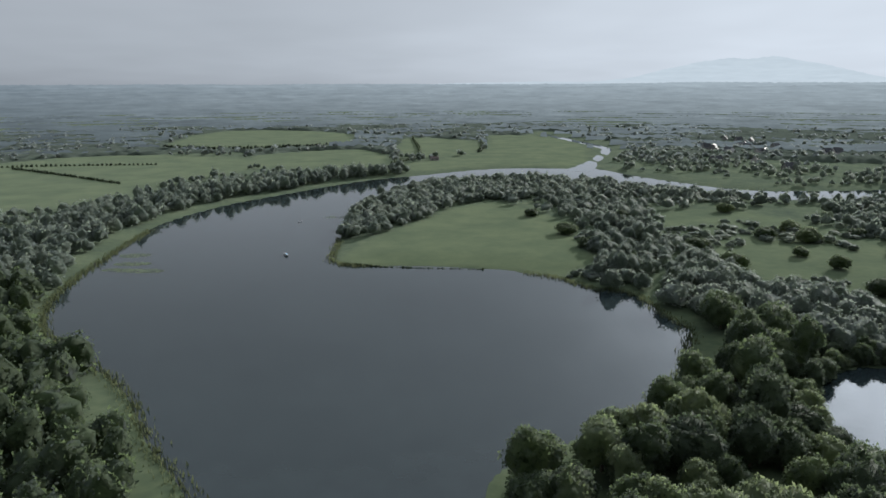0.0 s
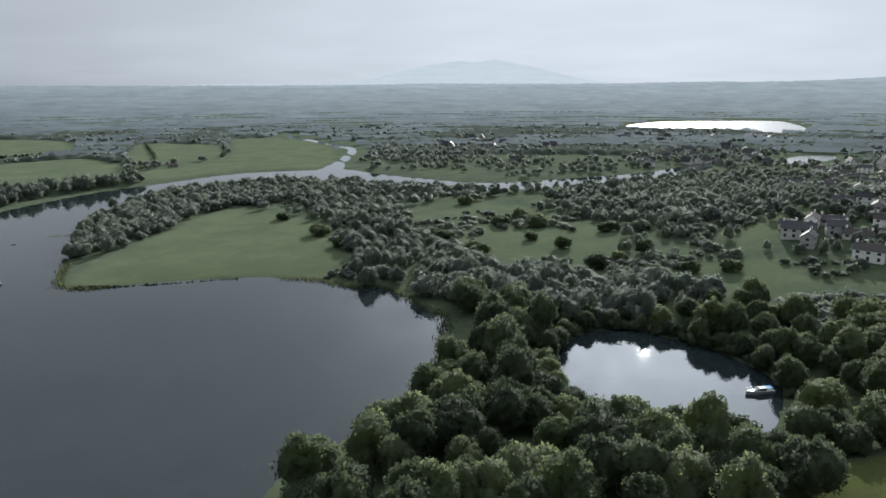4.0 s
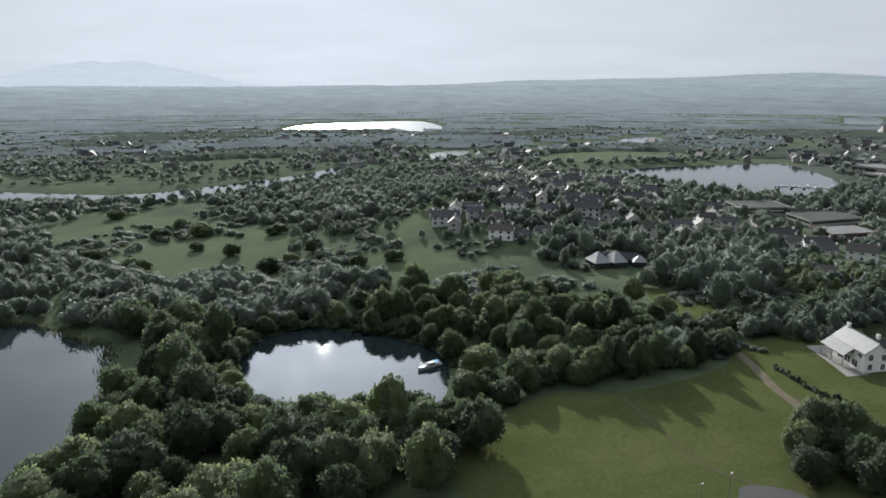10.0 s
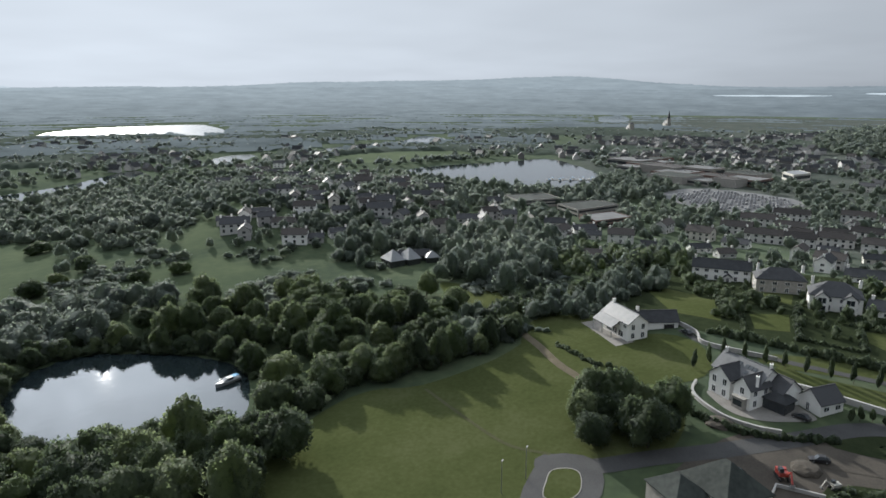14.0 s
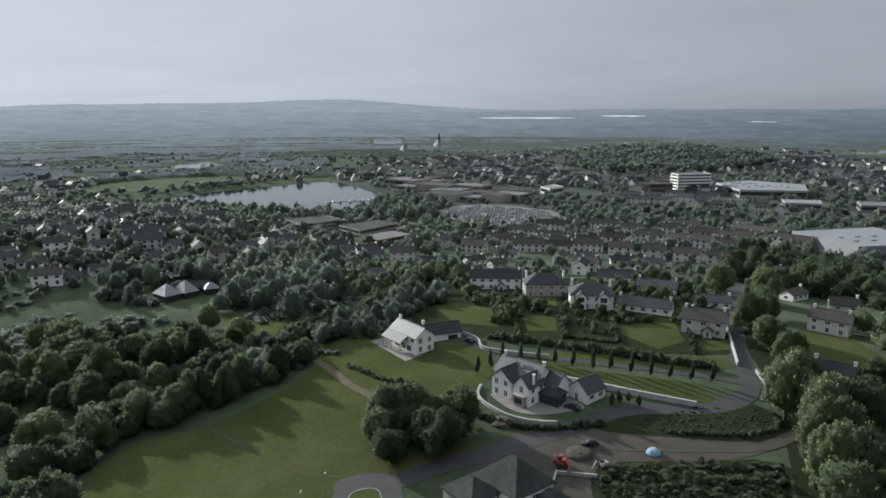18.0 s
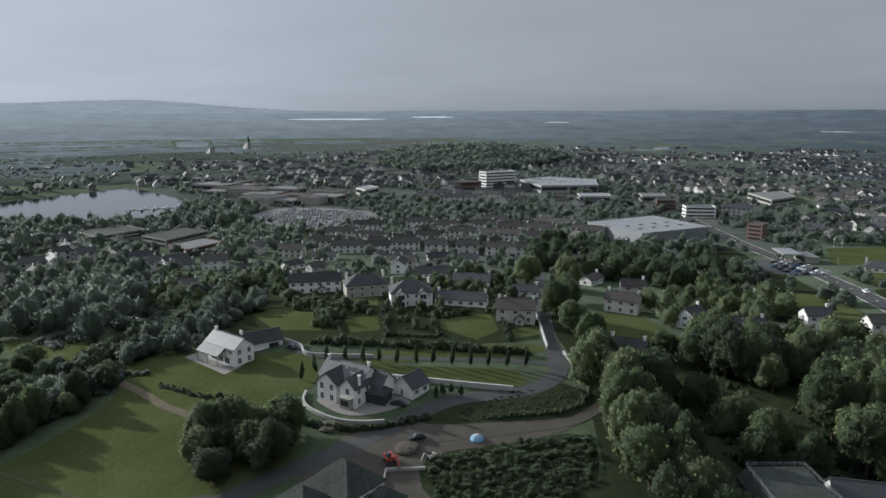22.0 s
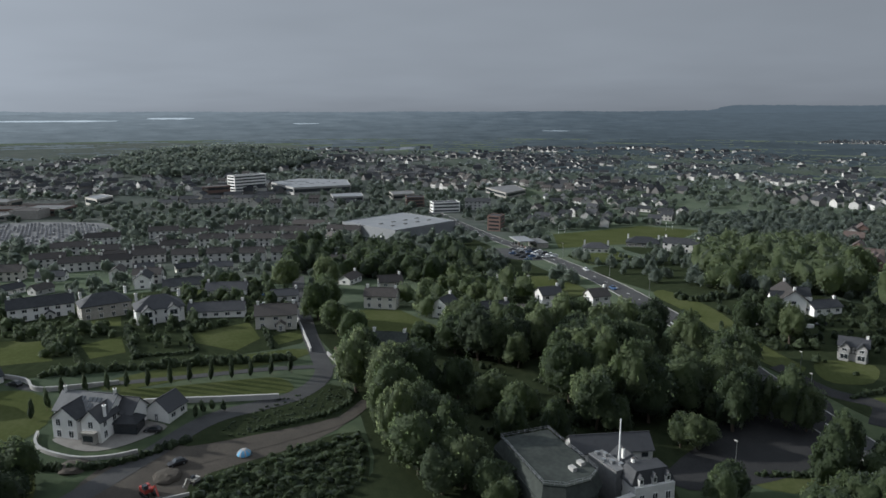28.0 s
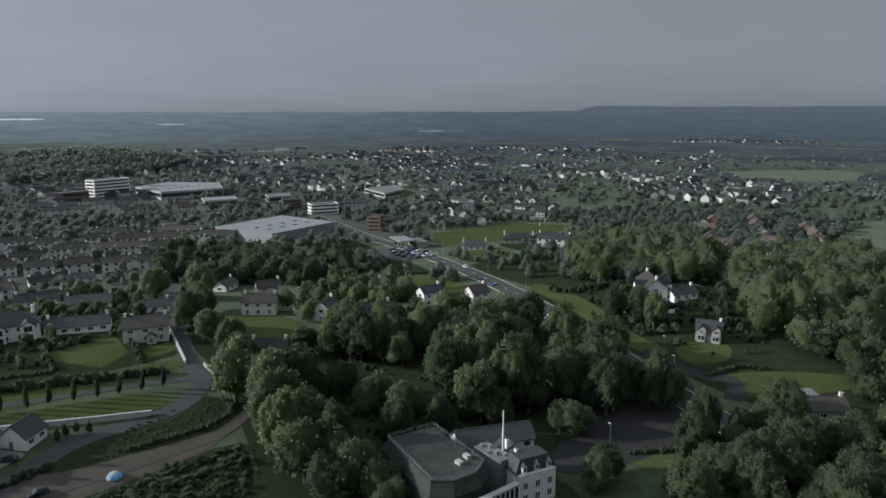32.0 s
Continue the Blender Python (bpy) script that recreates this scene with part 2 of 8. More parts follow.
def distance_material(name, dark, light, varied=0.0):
    """The far country as a glowing backdrop: bright haze painted in, paler below the sun."""
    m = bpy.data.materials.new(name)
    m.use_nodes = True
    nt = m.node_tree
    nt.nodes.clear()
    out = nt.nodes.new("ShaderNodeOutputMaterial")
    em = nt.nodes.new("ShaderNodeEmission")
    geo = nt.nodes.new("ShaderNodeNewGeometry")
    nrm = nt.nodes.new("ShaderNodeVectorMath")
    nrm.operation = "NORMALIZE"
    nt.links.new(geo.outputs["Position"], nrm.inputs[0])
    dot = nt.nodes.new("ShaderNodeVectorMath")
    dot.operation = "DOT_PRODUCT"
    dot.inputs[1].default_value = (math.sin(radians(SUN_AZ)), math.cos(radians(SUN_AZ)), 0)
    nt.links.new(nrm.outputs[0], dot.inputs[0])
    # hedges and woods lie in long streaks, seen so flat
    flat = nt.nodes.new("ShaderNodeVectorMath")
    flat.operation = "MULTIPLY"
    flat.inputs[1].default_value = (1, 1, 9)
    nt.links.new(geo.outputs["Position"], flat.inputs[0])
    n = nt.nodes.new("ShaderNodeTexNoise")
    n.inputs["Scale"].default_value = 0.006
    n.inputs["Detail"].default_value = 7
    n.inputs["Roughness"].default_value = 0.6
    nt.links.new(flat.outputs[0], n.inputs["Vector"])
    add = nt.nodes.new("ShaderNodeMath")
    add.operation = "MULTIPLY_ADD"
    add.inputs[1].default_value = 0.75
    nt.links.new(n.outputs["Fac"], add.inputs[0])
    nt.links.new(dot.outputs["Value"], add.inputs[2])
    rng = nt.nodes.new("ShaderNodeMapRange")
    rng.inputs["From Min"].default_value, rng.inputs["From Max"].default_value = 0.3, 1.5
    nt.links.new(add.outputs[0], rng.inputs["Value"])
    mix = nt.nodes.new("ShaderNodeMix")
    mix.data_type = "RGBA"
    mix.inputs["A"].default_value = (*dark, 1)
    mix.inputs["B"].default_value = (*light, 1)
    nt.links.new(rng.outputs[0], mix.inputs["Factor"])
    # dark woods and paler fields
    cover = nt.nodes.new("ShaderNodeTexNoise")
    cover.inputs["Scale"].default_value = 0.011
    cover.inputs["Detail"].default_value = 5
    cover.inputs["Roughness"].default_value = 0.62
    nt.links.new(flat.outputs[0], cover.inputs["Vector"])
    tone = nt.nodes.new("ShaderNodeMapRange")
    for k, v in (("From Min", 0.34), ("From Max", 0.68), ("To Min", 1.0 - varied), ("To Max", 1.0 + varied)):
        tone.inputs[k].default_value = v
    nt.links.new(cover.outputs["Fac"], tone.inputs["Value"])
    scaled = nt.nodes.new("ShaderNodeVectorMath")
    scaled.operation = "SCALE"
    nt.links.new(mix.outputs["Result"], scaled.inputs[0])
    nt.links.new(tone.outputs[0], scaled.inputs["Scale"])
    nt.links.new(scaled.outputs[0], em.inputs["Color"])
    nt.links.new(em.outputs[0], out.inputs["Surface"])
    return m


MAT_GROUND, MAT_WATER, MAT_RIPPLED = ground_material(), water_material("water", 0.015), water_material("rippled_water", 0.22)
MAT_CALM = water_material("calm_far_water", 0.09)
MAT_LAWN = material("lawn_grass", [(0.043, 0.053, 0.02), (0.058, 0.068, 0.027), (0.076, 0.084, 0.039)], 0.95, 0.06, 14, 0.02, coords="World", spec=0.0)
# dark rough growth; under the tall trees its tone imitates their shade
MAT_ROUGH = material("rough_and_shaded_ground", [(0.018, 0.024, 0.013), (0.034, 0.042, 0.022)], 0.95, 0.35, 9, 0.12, coords="World", spec=0.0)
MAT_ASPHALT = material("asphalt", [(0.032, 0.032, 0.033), (0.058, 0.058, 0.057)], 0.85, 0.15, 20, 0.005, coords="World")
# dark tarmac; on the hotel forecourt the tone stands for tree shade
MAT_DARKTAR = material("dark_and_shaded_tarmac", [(0.022, 0.022, 0.023), (0.04, 0.04, 0.04)], 0.95, 0.12, 20, 0.005, coords="World", spec=0.1)
MAT_FENCE = material("brown_fence_timber", [(0.07, 0.05, 0.04), (0.13, 0.095, 0.075)], 0.85, 0.8, 8, 0.01)
MAT_DIRT = material("bare_earth", [(0.038, 0.033, 0.027), (0.072, 0.062, 0.05)], 0.95, 0.15, 15, 0.02, coords="World")
MAT_TRACK = material("worn_earth_track", [(0.085, 0.076, 0.054), (0.14, 0.12, 0.088)], 0.95, 0.3, 8, 0.01, coords="World", spec=0.0)
MAT_FAINT = material("trodden_grass", [(0.055, 0.06, 0.03), (0.085, 0.083, 0.05)], 0.95, 0.3, 8, 0.01, coords="World", spec=0.0)
MAT_LEAF = material("broad_leaves", [(0.031, 0.044, 0.021), (0.05, 0.068, 0.032), (0.08, 0.1, 0.05)], 0.7, 0.25, 6, 0, island=0.15, thing=0.5, translucent=0.5, spec=0.1, sheen=0.08)
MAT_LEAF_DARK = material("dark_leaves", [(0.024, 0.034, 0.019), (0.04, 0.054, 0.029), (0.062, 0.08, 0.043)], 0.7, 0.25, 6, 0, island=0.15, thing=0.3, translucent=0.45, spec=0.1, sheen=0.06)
# paler and bluer than near leaves: haze put into colour and sheen
MAT_WOOD = material("haze_paled_leaves", [(0.048, 0.062, 0.048), (0.075, 0.092, 0.072), (0.104, 0.12, 0.096)], 0.7, 0.02, 15, 0, island=0.12, translucent=0.55, coords="World", spec=0.08, sheen=0.15)
MAT_FARWOOD = material("far_haze_paled_leaves", [(0.056, 0.068, 0.058), (0.082, 0.095, 0.08), (0.108, 0.12, 0.1)], 0.8, 0.01, 15, 0, island=0.12, translucent=0.55, coords="World", spec=0.08, sheen=0.55)
MAT_BARK = material("bark", [(0.06, 0.045, 0.035), (0.14, 0.11, 0.085)], 0.9, 2.0, 6, 0.03)
MAT_DASH = material("pale_pebbledash", [(0.42, 0.415, 0.4), (0.6, 0.59, 0.565)], 0.9, 0.3, 10, 0.004, thing=0.4, island=0.5)
# white render toned down; on the timbered house it carries the shade
MAT_DULLED = material("dulled_white_render", [(0.26, 0.255, 0.245), (0.4, 0.39, 0.375)], 0.9, 0.4, 10, 0.004, thing=0.2)
MAT_MIXED = material("mixed_far_walls", [(0.16, 0.155, 0.15), (0.32, 0.31, 0.295), (0.52, 0.51, 0.49)], 0.9, 0.02, 10, 0.0, island=1.0, coords="World")
MAT_FARWALL = material("dull_far_render", [(0.22, 0.215, 0.205), (0.36, 0.35, 0.335), (0.52, 0.51, 0.49)], 0.9, 0.3, 10, 0.0, thing=0.7)
MAT_CREAM = material("cream_render", [(0.44, 0.42, 0.375), (0.58, 0.555, 0.5)], 0.85, 0.4, 10, 0.004, thing=0.3)
MAT_STONE = material("grey_stone", [(0.2, 0.19, 0.17), (0.36, 0.34, 0.31)], 0.85, 0.8, 8, 0.02, thing=0.2)
MAT_BRICK = material("red_brick", [(0.13, 0.085, 0.07), (0.19, 0.125, 0.105)], 0.85, 0.6, 12, 0.01, thing=0.4)
MAT_TILE = material("brown_roof_tile", [(0.042, 0.038, 0.036), (0.074, 0.066, 0.061)], 0.75, 0.6, 10, 0.02, thing=0.5, spec=0.2)
MAT_REDTILE = material("red_roof_tile", [(0.075, 0.056, 0.05), (0.115, 0.085, 0.074)], 0.7, 0.6, 10, 0.02, thing=0.5)
MAT_METAL = material("pale_metal_roof", [(0.17, 0.178, 0.186), (0.25, 0.258, 0.266)], 0.55, 0.1, 12, 0.01, spec=0.2)
MAT_FELT = material("grey_roof_felt", [(0.11, 0.112, 0.115), (0.19, 0.19, 0.187)], 0.9, 0.12, 10, 0.01, coords="World", spec=0.1)
MAT_DECK = material("stained_dark_roof", [(0.022, 0.026, 0.024), (0.055, 0.062, 0.056)], 0.85, 0.12, 8, 0.01, coords="World", spec=0.15)
MAT_CONCRETE = material("pale_concrete", [(0.26, 0.255, 0.24), (0.38, 0.37, 0.35)], 0.85, 0.3, 10, 0.005, coords="World")
MAT_PAVING = material("pale_paving", [(0.15, 0.14, 0.128), (0.23, 0.218, 0.2)], 0.85, 0.4, 8, 0.005, coords="World")
MAT_PAINT = material("white_road_paint", [(0.6, 0.6, 0.58), (0.75, 0.75, 0.72)], 0.7, 0.5, 8)
MAT_RUBBER = material("black_rubber", [(0.015, 0.015, 0.015), (0.03, 0.03, 0.03)], 0.8, 4, 4)
MAT_STEEL = material("grey_steel", [(0.3, 0.31, 0.32), (0.42, 0.43, 0.44)], 0.4, 1, 6, metal=0.8)
MAT_FRAME = material("white_frame", [(0.68, 0.68, 0.67), (0.78, 0.78, 0.77)], 0.5, 1, 6)
MAT_RENDER = material("white_render", [(0.66, 0.65, 0.62), (0.8, 0.79, 0.76)], 0.8, 0.4, 10, 0.004, thing=0.3)
MAT_SLATE = material("roof_slate", [(0.022, 0.024, 0.027), (0.05, 0.051, 0.055)], 0.65, 0.6, 10, 0.02, thing=0.5, spec=0.25)
# glossy slate, also paled to imitate sunlit slopes on the hill houses
MAT_SHINY_SLATE = material("sun_pale_gloss_slate", [(0.06, 0.063, 0.067), (0.105, 0.108, 0.113)], 0.5, 0.6, 10, 0.015, thing=0.3, spec=0.36)
MAT_GLASS = material("window_glass", [(0.02, 0.025, 0.03), (0.035, 0.04, 0.045)], 0.06, 0.5, 4, spec=0.6)


# ---------------------------------------------------------------- the land
def bump_at(x, y, cx, cy, r, a):
    return a * np.exp(-((x - cx) ** 2 + (y - cy) ** 2) / (r * r))


def rise(x, y):
    """Height of the dry land before the shores are cut in."""
    x, y = np.asarray(x, float), np.asarray(y, float)
    z = 2 + bump_at(x, y, 235, 0, 120, 14) + bump_at(x, y, 400, 270, 130, 20) + bump_at(x, y, 150, -270, 130, 16) + bump_at(x, y, 330, -190, 150, 6) + bump_at(x, y, 1200, -225, 190, 26)
    return z


def smooth_ring(points, per=6):
    """A closed curve through the points."""
    p = np.array(points, float)
    n = len(p)
    out = []
    for i in range(n):
        a, b, c, d = p[i - 1], p[i], p[(i + 1) % n], p[(i + 2) % n]
        for k in range(per):
            t = k / per
            out.append(0.5 * (2 * b + (c - a) * t + (2 * a - 5 * b + 4 * c - d) * t * t + (3 * b - a - 3 * c + d) * t ** 3))
    return np.array(out)


def smooth_line(points, per=8):
    p = np.array(points, float)
    p = np.vstack([2 * p[0] - p[1], p, 2 * p[-1] - p[-2]])
    out = []
    for i in range(1, len(p) - 2):
        a, b, c, d = p[i - 1 : i + 3]
        for k in range(per):
            t = k / per
            out.append(0.5 * (2 * b + (c - a) * t + (2 * a - 5 * b + 4 * c - d) * t * t + (3 * b - a - 3 * c + d) * t ** 3))
    out.append(p[-2])
    return np.array(out)


def inside_by(ring, x, y, reach=None):
    """Metres by which points lie inside the ring (minus: outside)."""
    x, y = np.asarray(x, float).ravel(), np.asarray(y, float).ravel()
    out = np.full(x.shape, -1e4)
    lo, hi = ring.min(0), ring.max(0)
    pad = 200 if reach is None else reach
    near = np.where((x > lo[0] - pad) & (x < hi[0] + pad) & (y > lo[1] - pad) & (y < hi[1] + pad))[0]
    a, b = ring, np.roll(ring, -1, 0)
    ab = b - a
    ll = (ab ** 2).sum(1) + 1e-9
    for s in range(0, len(near), 20000):
        k = near[s : s + 20000]
        px, py = x[k, None], y[k, None]
        t = np.clip(((px - a[:, 0]) * ab[:, 0] + (py - a[:, 1]) * ab[:, 1]) / ll, 0, 1)
        d = np.sqrt(((px - a[:, 0] - t * ab[:, 0]) ** 2 + (py - a[:, 1] - t * ab[:, 1]) ** 2).min(1))
        cross = ((a[:, 1] > py) != (b[:, 1] > py)) & (px < a[:, 0] + (py - a[:, 1]) / np.where(ab[:, 1] == 0, 1e-9, ab[:, 1]) * ab[:, 0])
        out[k] = np.where(cross.sum(1) % 2 == 1, d, -d)
    return out


BAY_WEST = [(-30, 95), (-58, 139), (-78, 165), (-98, 196), (-132, 229), (-154, 253), (-171, 293), (-182, 366), (-187, 455), (-167, 528), (-135, 581), (-78, 664), (-25, 705), (54, 761), (135, 764)]
RIVER_NORTH = [(162, 770), (192, 699), (222, 648), (257, 600), (318, 590), (382, 596), (441, 600), (553, 640)]
RIVER_SOUTH = [(545, 614), (489, 586), (399, 560), (303, 548), (240, 560), (205, 592), (164, 634), (93, 676), (20, 666)]
BAY_EAST = [(-42, 608), (-60, 547), (-67, 469), (-61, 398), (-56, 350), (-24, 342), (19, 337), (53, 321), (68, 302), (84, 293), (89, 263), (92, 244), (79, 212), (66, 191), (49, 175), (23, 157), (11, 146), (7, 125), (-5, 95)]
WATERS = {
    "lake": BAY_WEST + RIVER_NORTH + RIVER_SOUTH + BAY_EAST,
    "creek": [(138, 752), (180, 845), (216, 952), (230, 1022), (204, 1187), (184, 1320), (190, 1320), (212, 1205), (240, 1035), (226, 952), (189, 844), (160, 752)],
    "pond": [(105, 180), (119, 200), (137, 210), (154, 204), (164, 185), (168, 169), (167, 152), (158, 140), (142, 128), (131, 124), (115, 134), (103, 150), (101, 166)],
    "far_lake": [(891, 1261), (1027, 1394), (1174, 1423), (1367, 1357), (1342, 1265), (1176, 1060), (1024, 985), (1033, 1088), (948, 1148)],
    "river_bend": [(671, 635), (733, 667), (777, 658), (744, 629), (679, 604), (652, 612)],
    "river_reach": [(879, 609), (976, 612), (1078, 582), (1233, 609), (1166, 536), (1101, 511), (1012, 546), (929, 582), (850, 581)],
    "marina_lake": [(700, 367), (771, 339), (835, 290), (884, 258), (812, 200), (710, 143), (662, 148), (585, 160), (572, 204), (614, 264), (660, 326)],
    "town_river": [(2167, 472), (2300, 500), (2400, 445), (2013, 361), (1941, 417)],
    "east_lough": [(1640, -729), (1769, -908), (1667, -862), (1573, -711)],
}
RINGS = {k: smooth_ring(v, 5) for k, v in WATERS.items()}


def shore(x, y):
    """Metres from the nearest shore; minus on water."""
    x, y = np.asarray(x, float), np.asarray(y, float)
    d = np.full(x.size, 1e4)
    for ring in RINGS.values():
        d = np.minimum(d, -inside_by(ring, x, y, 60))
    return d.reshape(x.shape)


def height(x, y, d=None):
    """The land's height, with the shores cut in."""
    x, y = np.asarray(x, float), np.asarray(y, float)
    d = shore(x, y) if d is None else d
    land = np.clip(d / 30, 0, 1)
    z = rise(x, y)
    return np.where(d < 0, np.maximum(d * 0.35, -2.5), 0.25 * np.clip(d, 0, 1) + (z - 0.25) * land * land * (3 - 2 * land))


FIELDS = {
    "west_pasture": [(-540, 780), (-431, 911), (-251, 875), (-211, 753), (-254, 643), (-278, 532), (-330, 474), (-480, 560)],
    "hill_pasture": [(-414, 1028), (-437, 1419), (-199, 1353), (-148, 1055), (-284, 994)],
    "shore_pasture": [(-239, 910), (-114, 987), (-61, 803), (-137, 751), (-212, 780)],
    "river_pasture": [(88, 1259), (190, 1200), (205, 999), (163, 815), (128, 775), (55, 780), (-71, 715), (-41, 803), (59, 954)],
    "north_pasture": [(-61, 1199), (50, 1131), (45, 938), (-49, 881)],
    "peninsula_meadow": [(-49, 345), (-47, 389), (-23, 438), (15, 512), (46, 524), (67, 487), (82, 436), (74, 373), (80, 347), (58, 325), (18, 340)],
    "marsh_meadow": [(151, 482), (200, 495), (223, 464), (244, 372), (218, 309), (165, 292), (134, 312), (135, 390)],
    "small_meadow": [(213, 254), (256, 253), (252, 219), (247, 202), (219, 215)],
    "slope_meadow": [(264, 272), (282, 288), (325, 308), (394, 330), (402, 316), (350, 283), (302, 271), (262, 260)],
    "rough_meadow": [(144, 288), (206, 295), (255, 243), (240, 215), (198, 222), (155, 250)],
    "island_field": [(788, 521), (881, 476), (923, 397), (849, 373), (711, 462)],
    "east_slope": [(562, -984), (515, -1112), (439, -1160), (367, -972), (427, -882)],
    "ridge_field": [(191, -472), (216, -648), (143, -436)],
}
FIELD_RINGS = {k: smooth_ring(v, 3) for k, v in FIELDS.items()}


def from_arrays(name, verts, tris, mat, smooth=False):
    """A mesh out of numpy triangles."""
    me = bpy.data.meshes.new(name)
    me.vertices.add(len(verts))
    me.vertices.foreach_set("co", np.asarray(verts, np.float32).ravel())
    n = len(tris)
    me.loops.add(3 * n)
    me.loops.foreach_set("vertex_index", np.asarray(tris, np.int32).ravel())
    me.polygons.add(n)
    me.polygons.foreach_set("loop_start", np.arange(0, 3 * n, 3, dtype=np.int32))
    me.materials.append(mat)
    if smooth:
        me.polygons.foreach_set("use_smooth", np.ones(n, bool))
    me.update(calc_edges=True)
    me.validate()
    return me


def make_ground():
    """One sheet from under the drone to the horizon, finest where the camera looks."""
    ang = np.radians(np.concatenate([np.arange(-42, 172, 0.6), np.arange(172, 318, 4.0)]))
    rad = 15 * 1.021 ** np.arange(int(math.log(4950 / 15) / math.log(1.021)) + 1)
    A, Rr = np.meshgrid(ang, rad)
    X, Y = (np.sin(A) * Rr).ravel(), (np.cos(A) * Rr).ravel()
    Z = height(X, Y)
    na, nr = len(ang), len(rad)
    i = np.arange(nr - 1)[:, None] * na
    j = np.arange(na)[None, :]
    j2 = (j + 1) % na
    a, b, c, d = (i + j).ravel(), (i + j2).ravel(), (i + na + j2).ravel(), (i + na + j).ravel()
    tris = np.vstack([np.stack([a, d, b], 1), np.stack([b, d, c], 1)])
    verts = np.vstack([np.stack([X, Y, Z], 1), [[0, 0, float(height(np.array([0.0]), np.array([0.0]))[0])]]])
    k = np.arange(na)
    tris = np.vstack([tris, np.stack([k, (k + 1) % na, np.full(na, len(verts) - 1)], 1)])
    me = from_arrays("ground", verts, tris, MAT_GROUND)
    me.polygons.foreach_set("use_smooth", np.ones(len(me.polygons), bool))
    meadow = np.zeros(len(verts))
    for key, ring in FIELD_RINGS.items():
        lush = {"marsh_meadow": 0.5, "rough_meadow": 0.45, "slope_meadow": 0.6, "small_meadow": 0.6, "ridge_field": 0.9}.get(key, 0.8)
        meadow[:-1] = np.maximum(meadow[:-1], lush * np.clip(inside_by(ring, X, Y, 30) / 4 + 0.5, 0, 1))
    built = np.zeros(len(verts))
    for ring in TOWN_RINGS:
        built[:-1] = np.maximum(built[:-1], np.clip(inside_by(ring, X, Y, 60) / 40 + 0.5, 0, 1))
    for nm, val in (("meadow", meadow), ("built", built)):
        me.attributes.new(nm, "FLOAT", "POINT").data.foreach_set("value", val.astype(np.float32))
    return tagged(new("ground", me), "rolling green lowland of rough grass, meadows and town", "ground", kind="structure")


TOWN_RINGS = [
    smooth_ring([(430, -30), (620, 90), (900, 240), (1500, 330), (2200, 420), (2300, -300), (1500, -700), (900, -560), (620, -420), (430, -330), (330, -60)], 3),
]
make_ground()
for key, ring in RINGS.items():
    c = ring.mean(0)
    far = np.hypot(*c) > 1500
    bm = bmesh.new()
    d = np.roll(ring, -1, 0) - np.roll(ring, 1, 0)
    nrm = np.stack([d[:, 1], -d[:, 0]], 1) / (np.hypot(d[:, 0], d[:, 1])[:, None] + 1e-9)
    area = 0.5 * np.sum(ring[:, 0] * np.roll(ring[:, 1], -1) - np.roll(ring[:, 0], -1) * ring[:, 1])
    grown = ring + nrm * (2.5 if area > 0 else -2.5)
    face = bm.faces.new([bm.verts.new((p[0], p[1], 0.02 if key == "creek" else 0.0)) for p in grown])
    if face.normal.z < 0:
        face.normal_flip()
    bmesh.ops.triangulate(bm, faces=bm.faces[:])
    for f in bm.faces:
        f.normal_update()
        if f.normal.z < 0:
            f.normal_flip()
    me = bpy.data.meshes.new("water")
    bm.to_mesh(me)
    bm.free()
    me.materials.append(MAT_WATER if key in ("lake", "pond", "creek") else MAT_RIPPLED if key in ("far_lake", "river_bend") else MAT_CALM)
    tagged(new("water", me), {"pond": "small still pond ringed by trees, mirroring the sky", "lake": "wide calm lake bay and river with a faint ripple"}.get(key, "distant pale sheet of calm water"), "water", kind="structure")


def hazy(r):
    """Glow colours that imitate haze over country r metres off, away from the sun and below it: brighter with distance.
    """
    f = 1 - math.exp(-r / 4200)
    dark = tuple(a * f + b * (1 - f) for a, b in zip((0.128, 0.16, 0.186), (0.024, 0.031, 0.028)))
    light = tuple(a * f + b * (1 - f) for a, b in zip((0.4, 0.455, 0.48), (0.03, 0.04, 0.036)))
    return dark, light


# the mountain's haze, painted as a glow near the sky's tone
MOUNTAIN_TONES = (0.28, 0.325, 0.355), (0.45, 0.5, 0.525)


def skyline(deg, k):
    """Hills that stand above the level of the far country."""
    if k == "mountain":
        return 2.0 * math.exp(-(((deg - 23.3) / 7.6) ** 2) ** 1.25) * (1 + 0.1 * noise.noise(Vector((deg * 0.5, 0, 3)))) + 0.35 * math.exp(-(((deg - 6) / 9) ** 2))
    if k == "hills":
        east = 0.9 / (1 + math.exp(-(deg - 140) * 3)) * math.exp(-(((deg - 140) / 45) ** 2)) * 0.45
        return 0.5 * math.exp(-(((deg - 67) / 17) ** 4)) + 0.3 * math.exp(-(((deg - 75) / 6) ** 2)) + east
    return 0.3 * math.exp(-(((deg - 58) / 16) ** 4)) + 0.2 * math.exp(-(((deg - 150) / 30) ** 4))


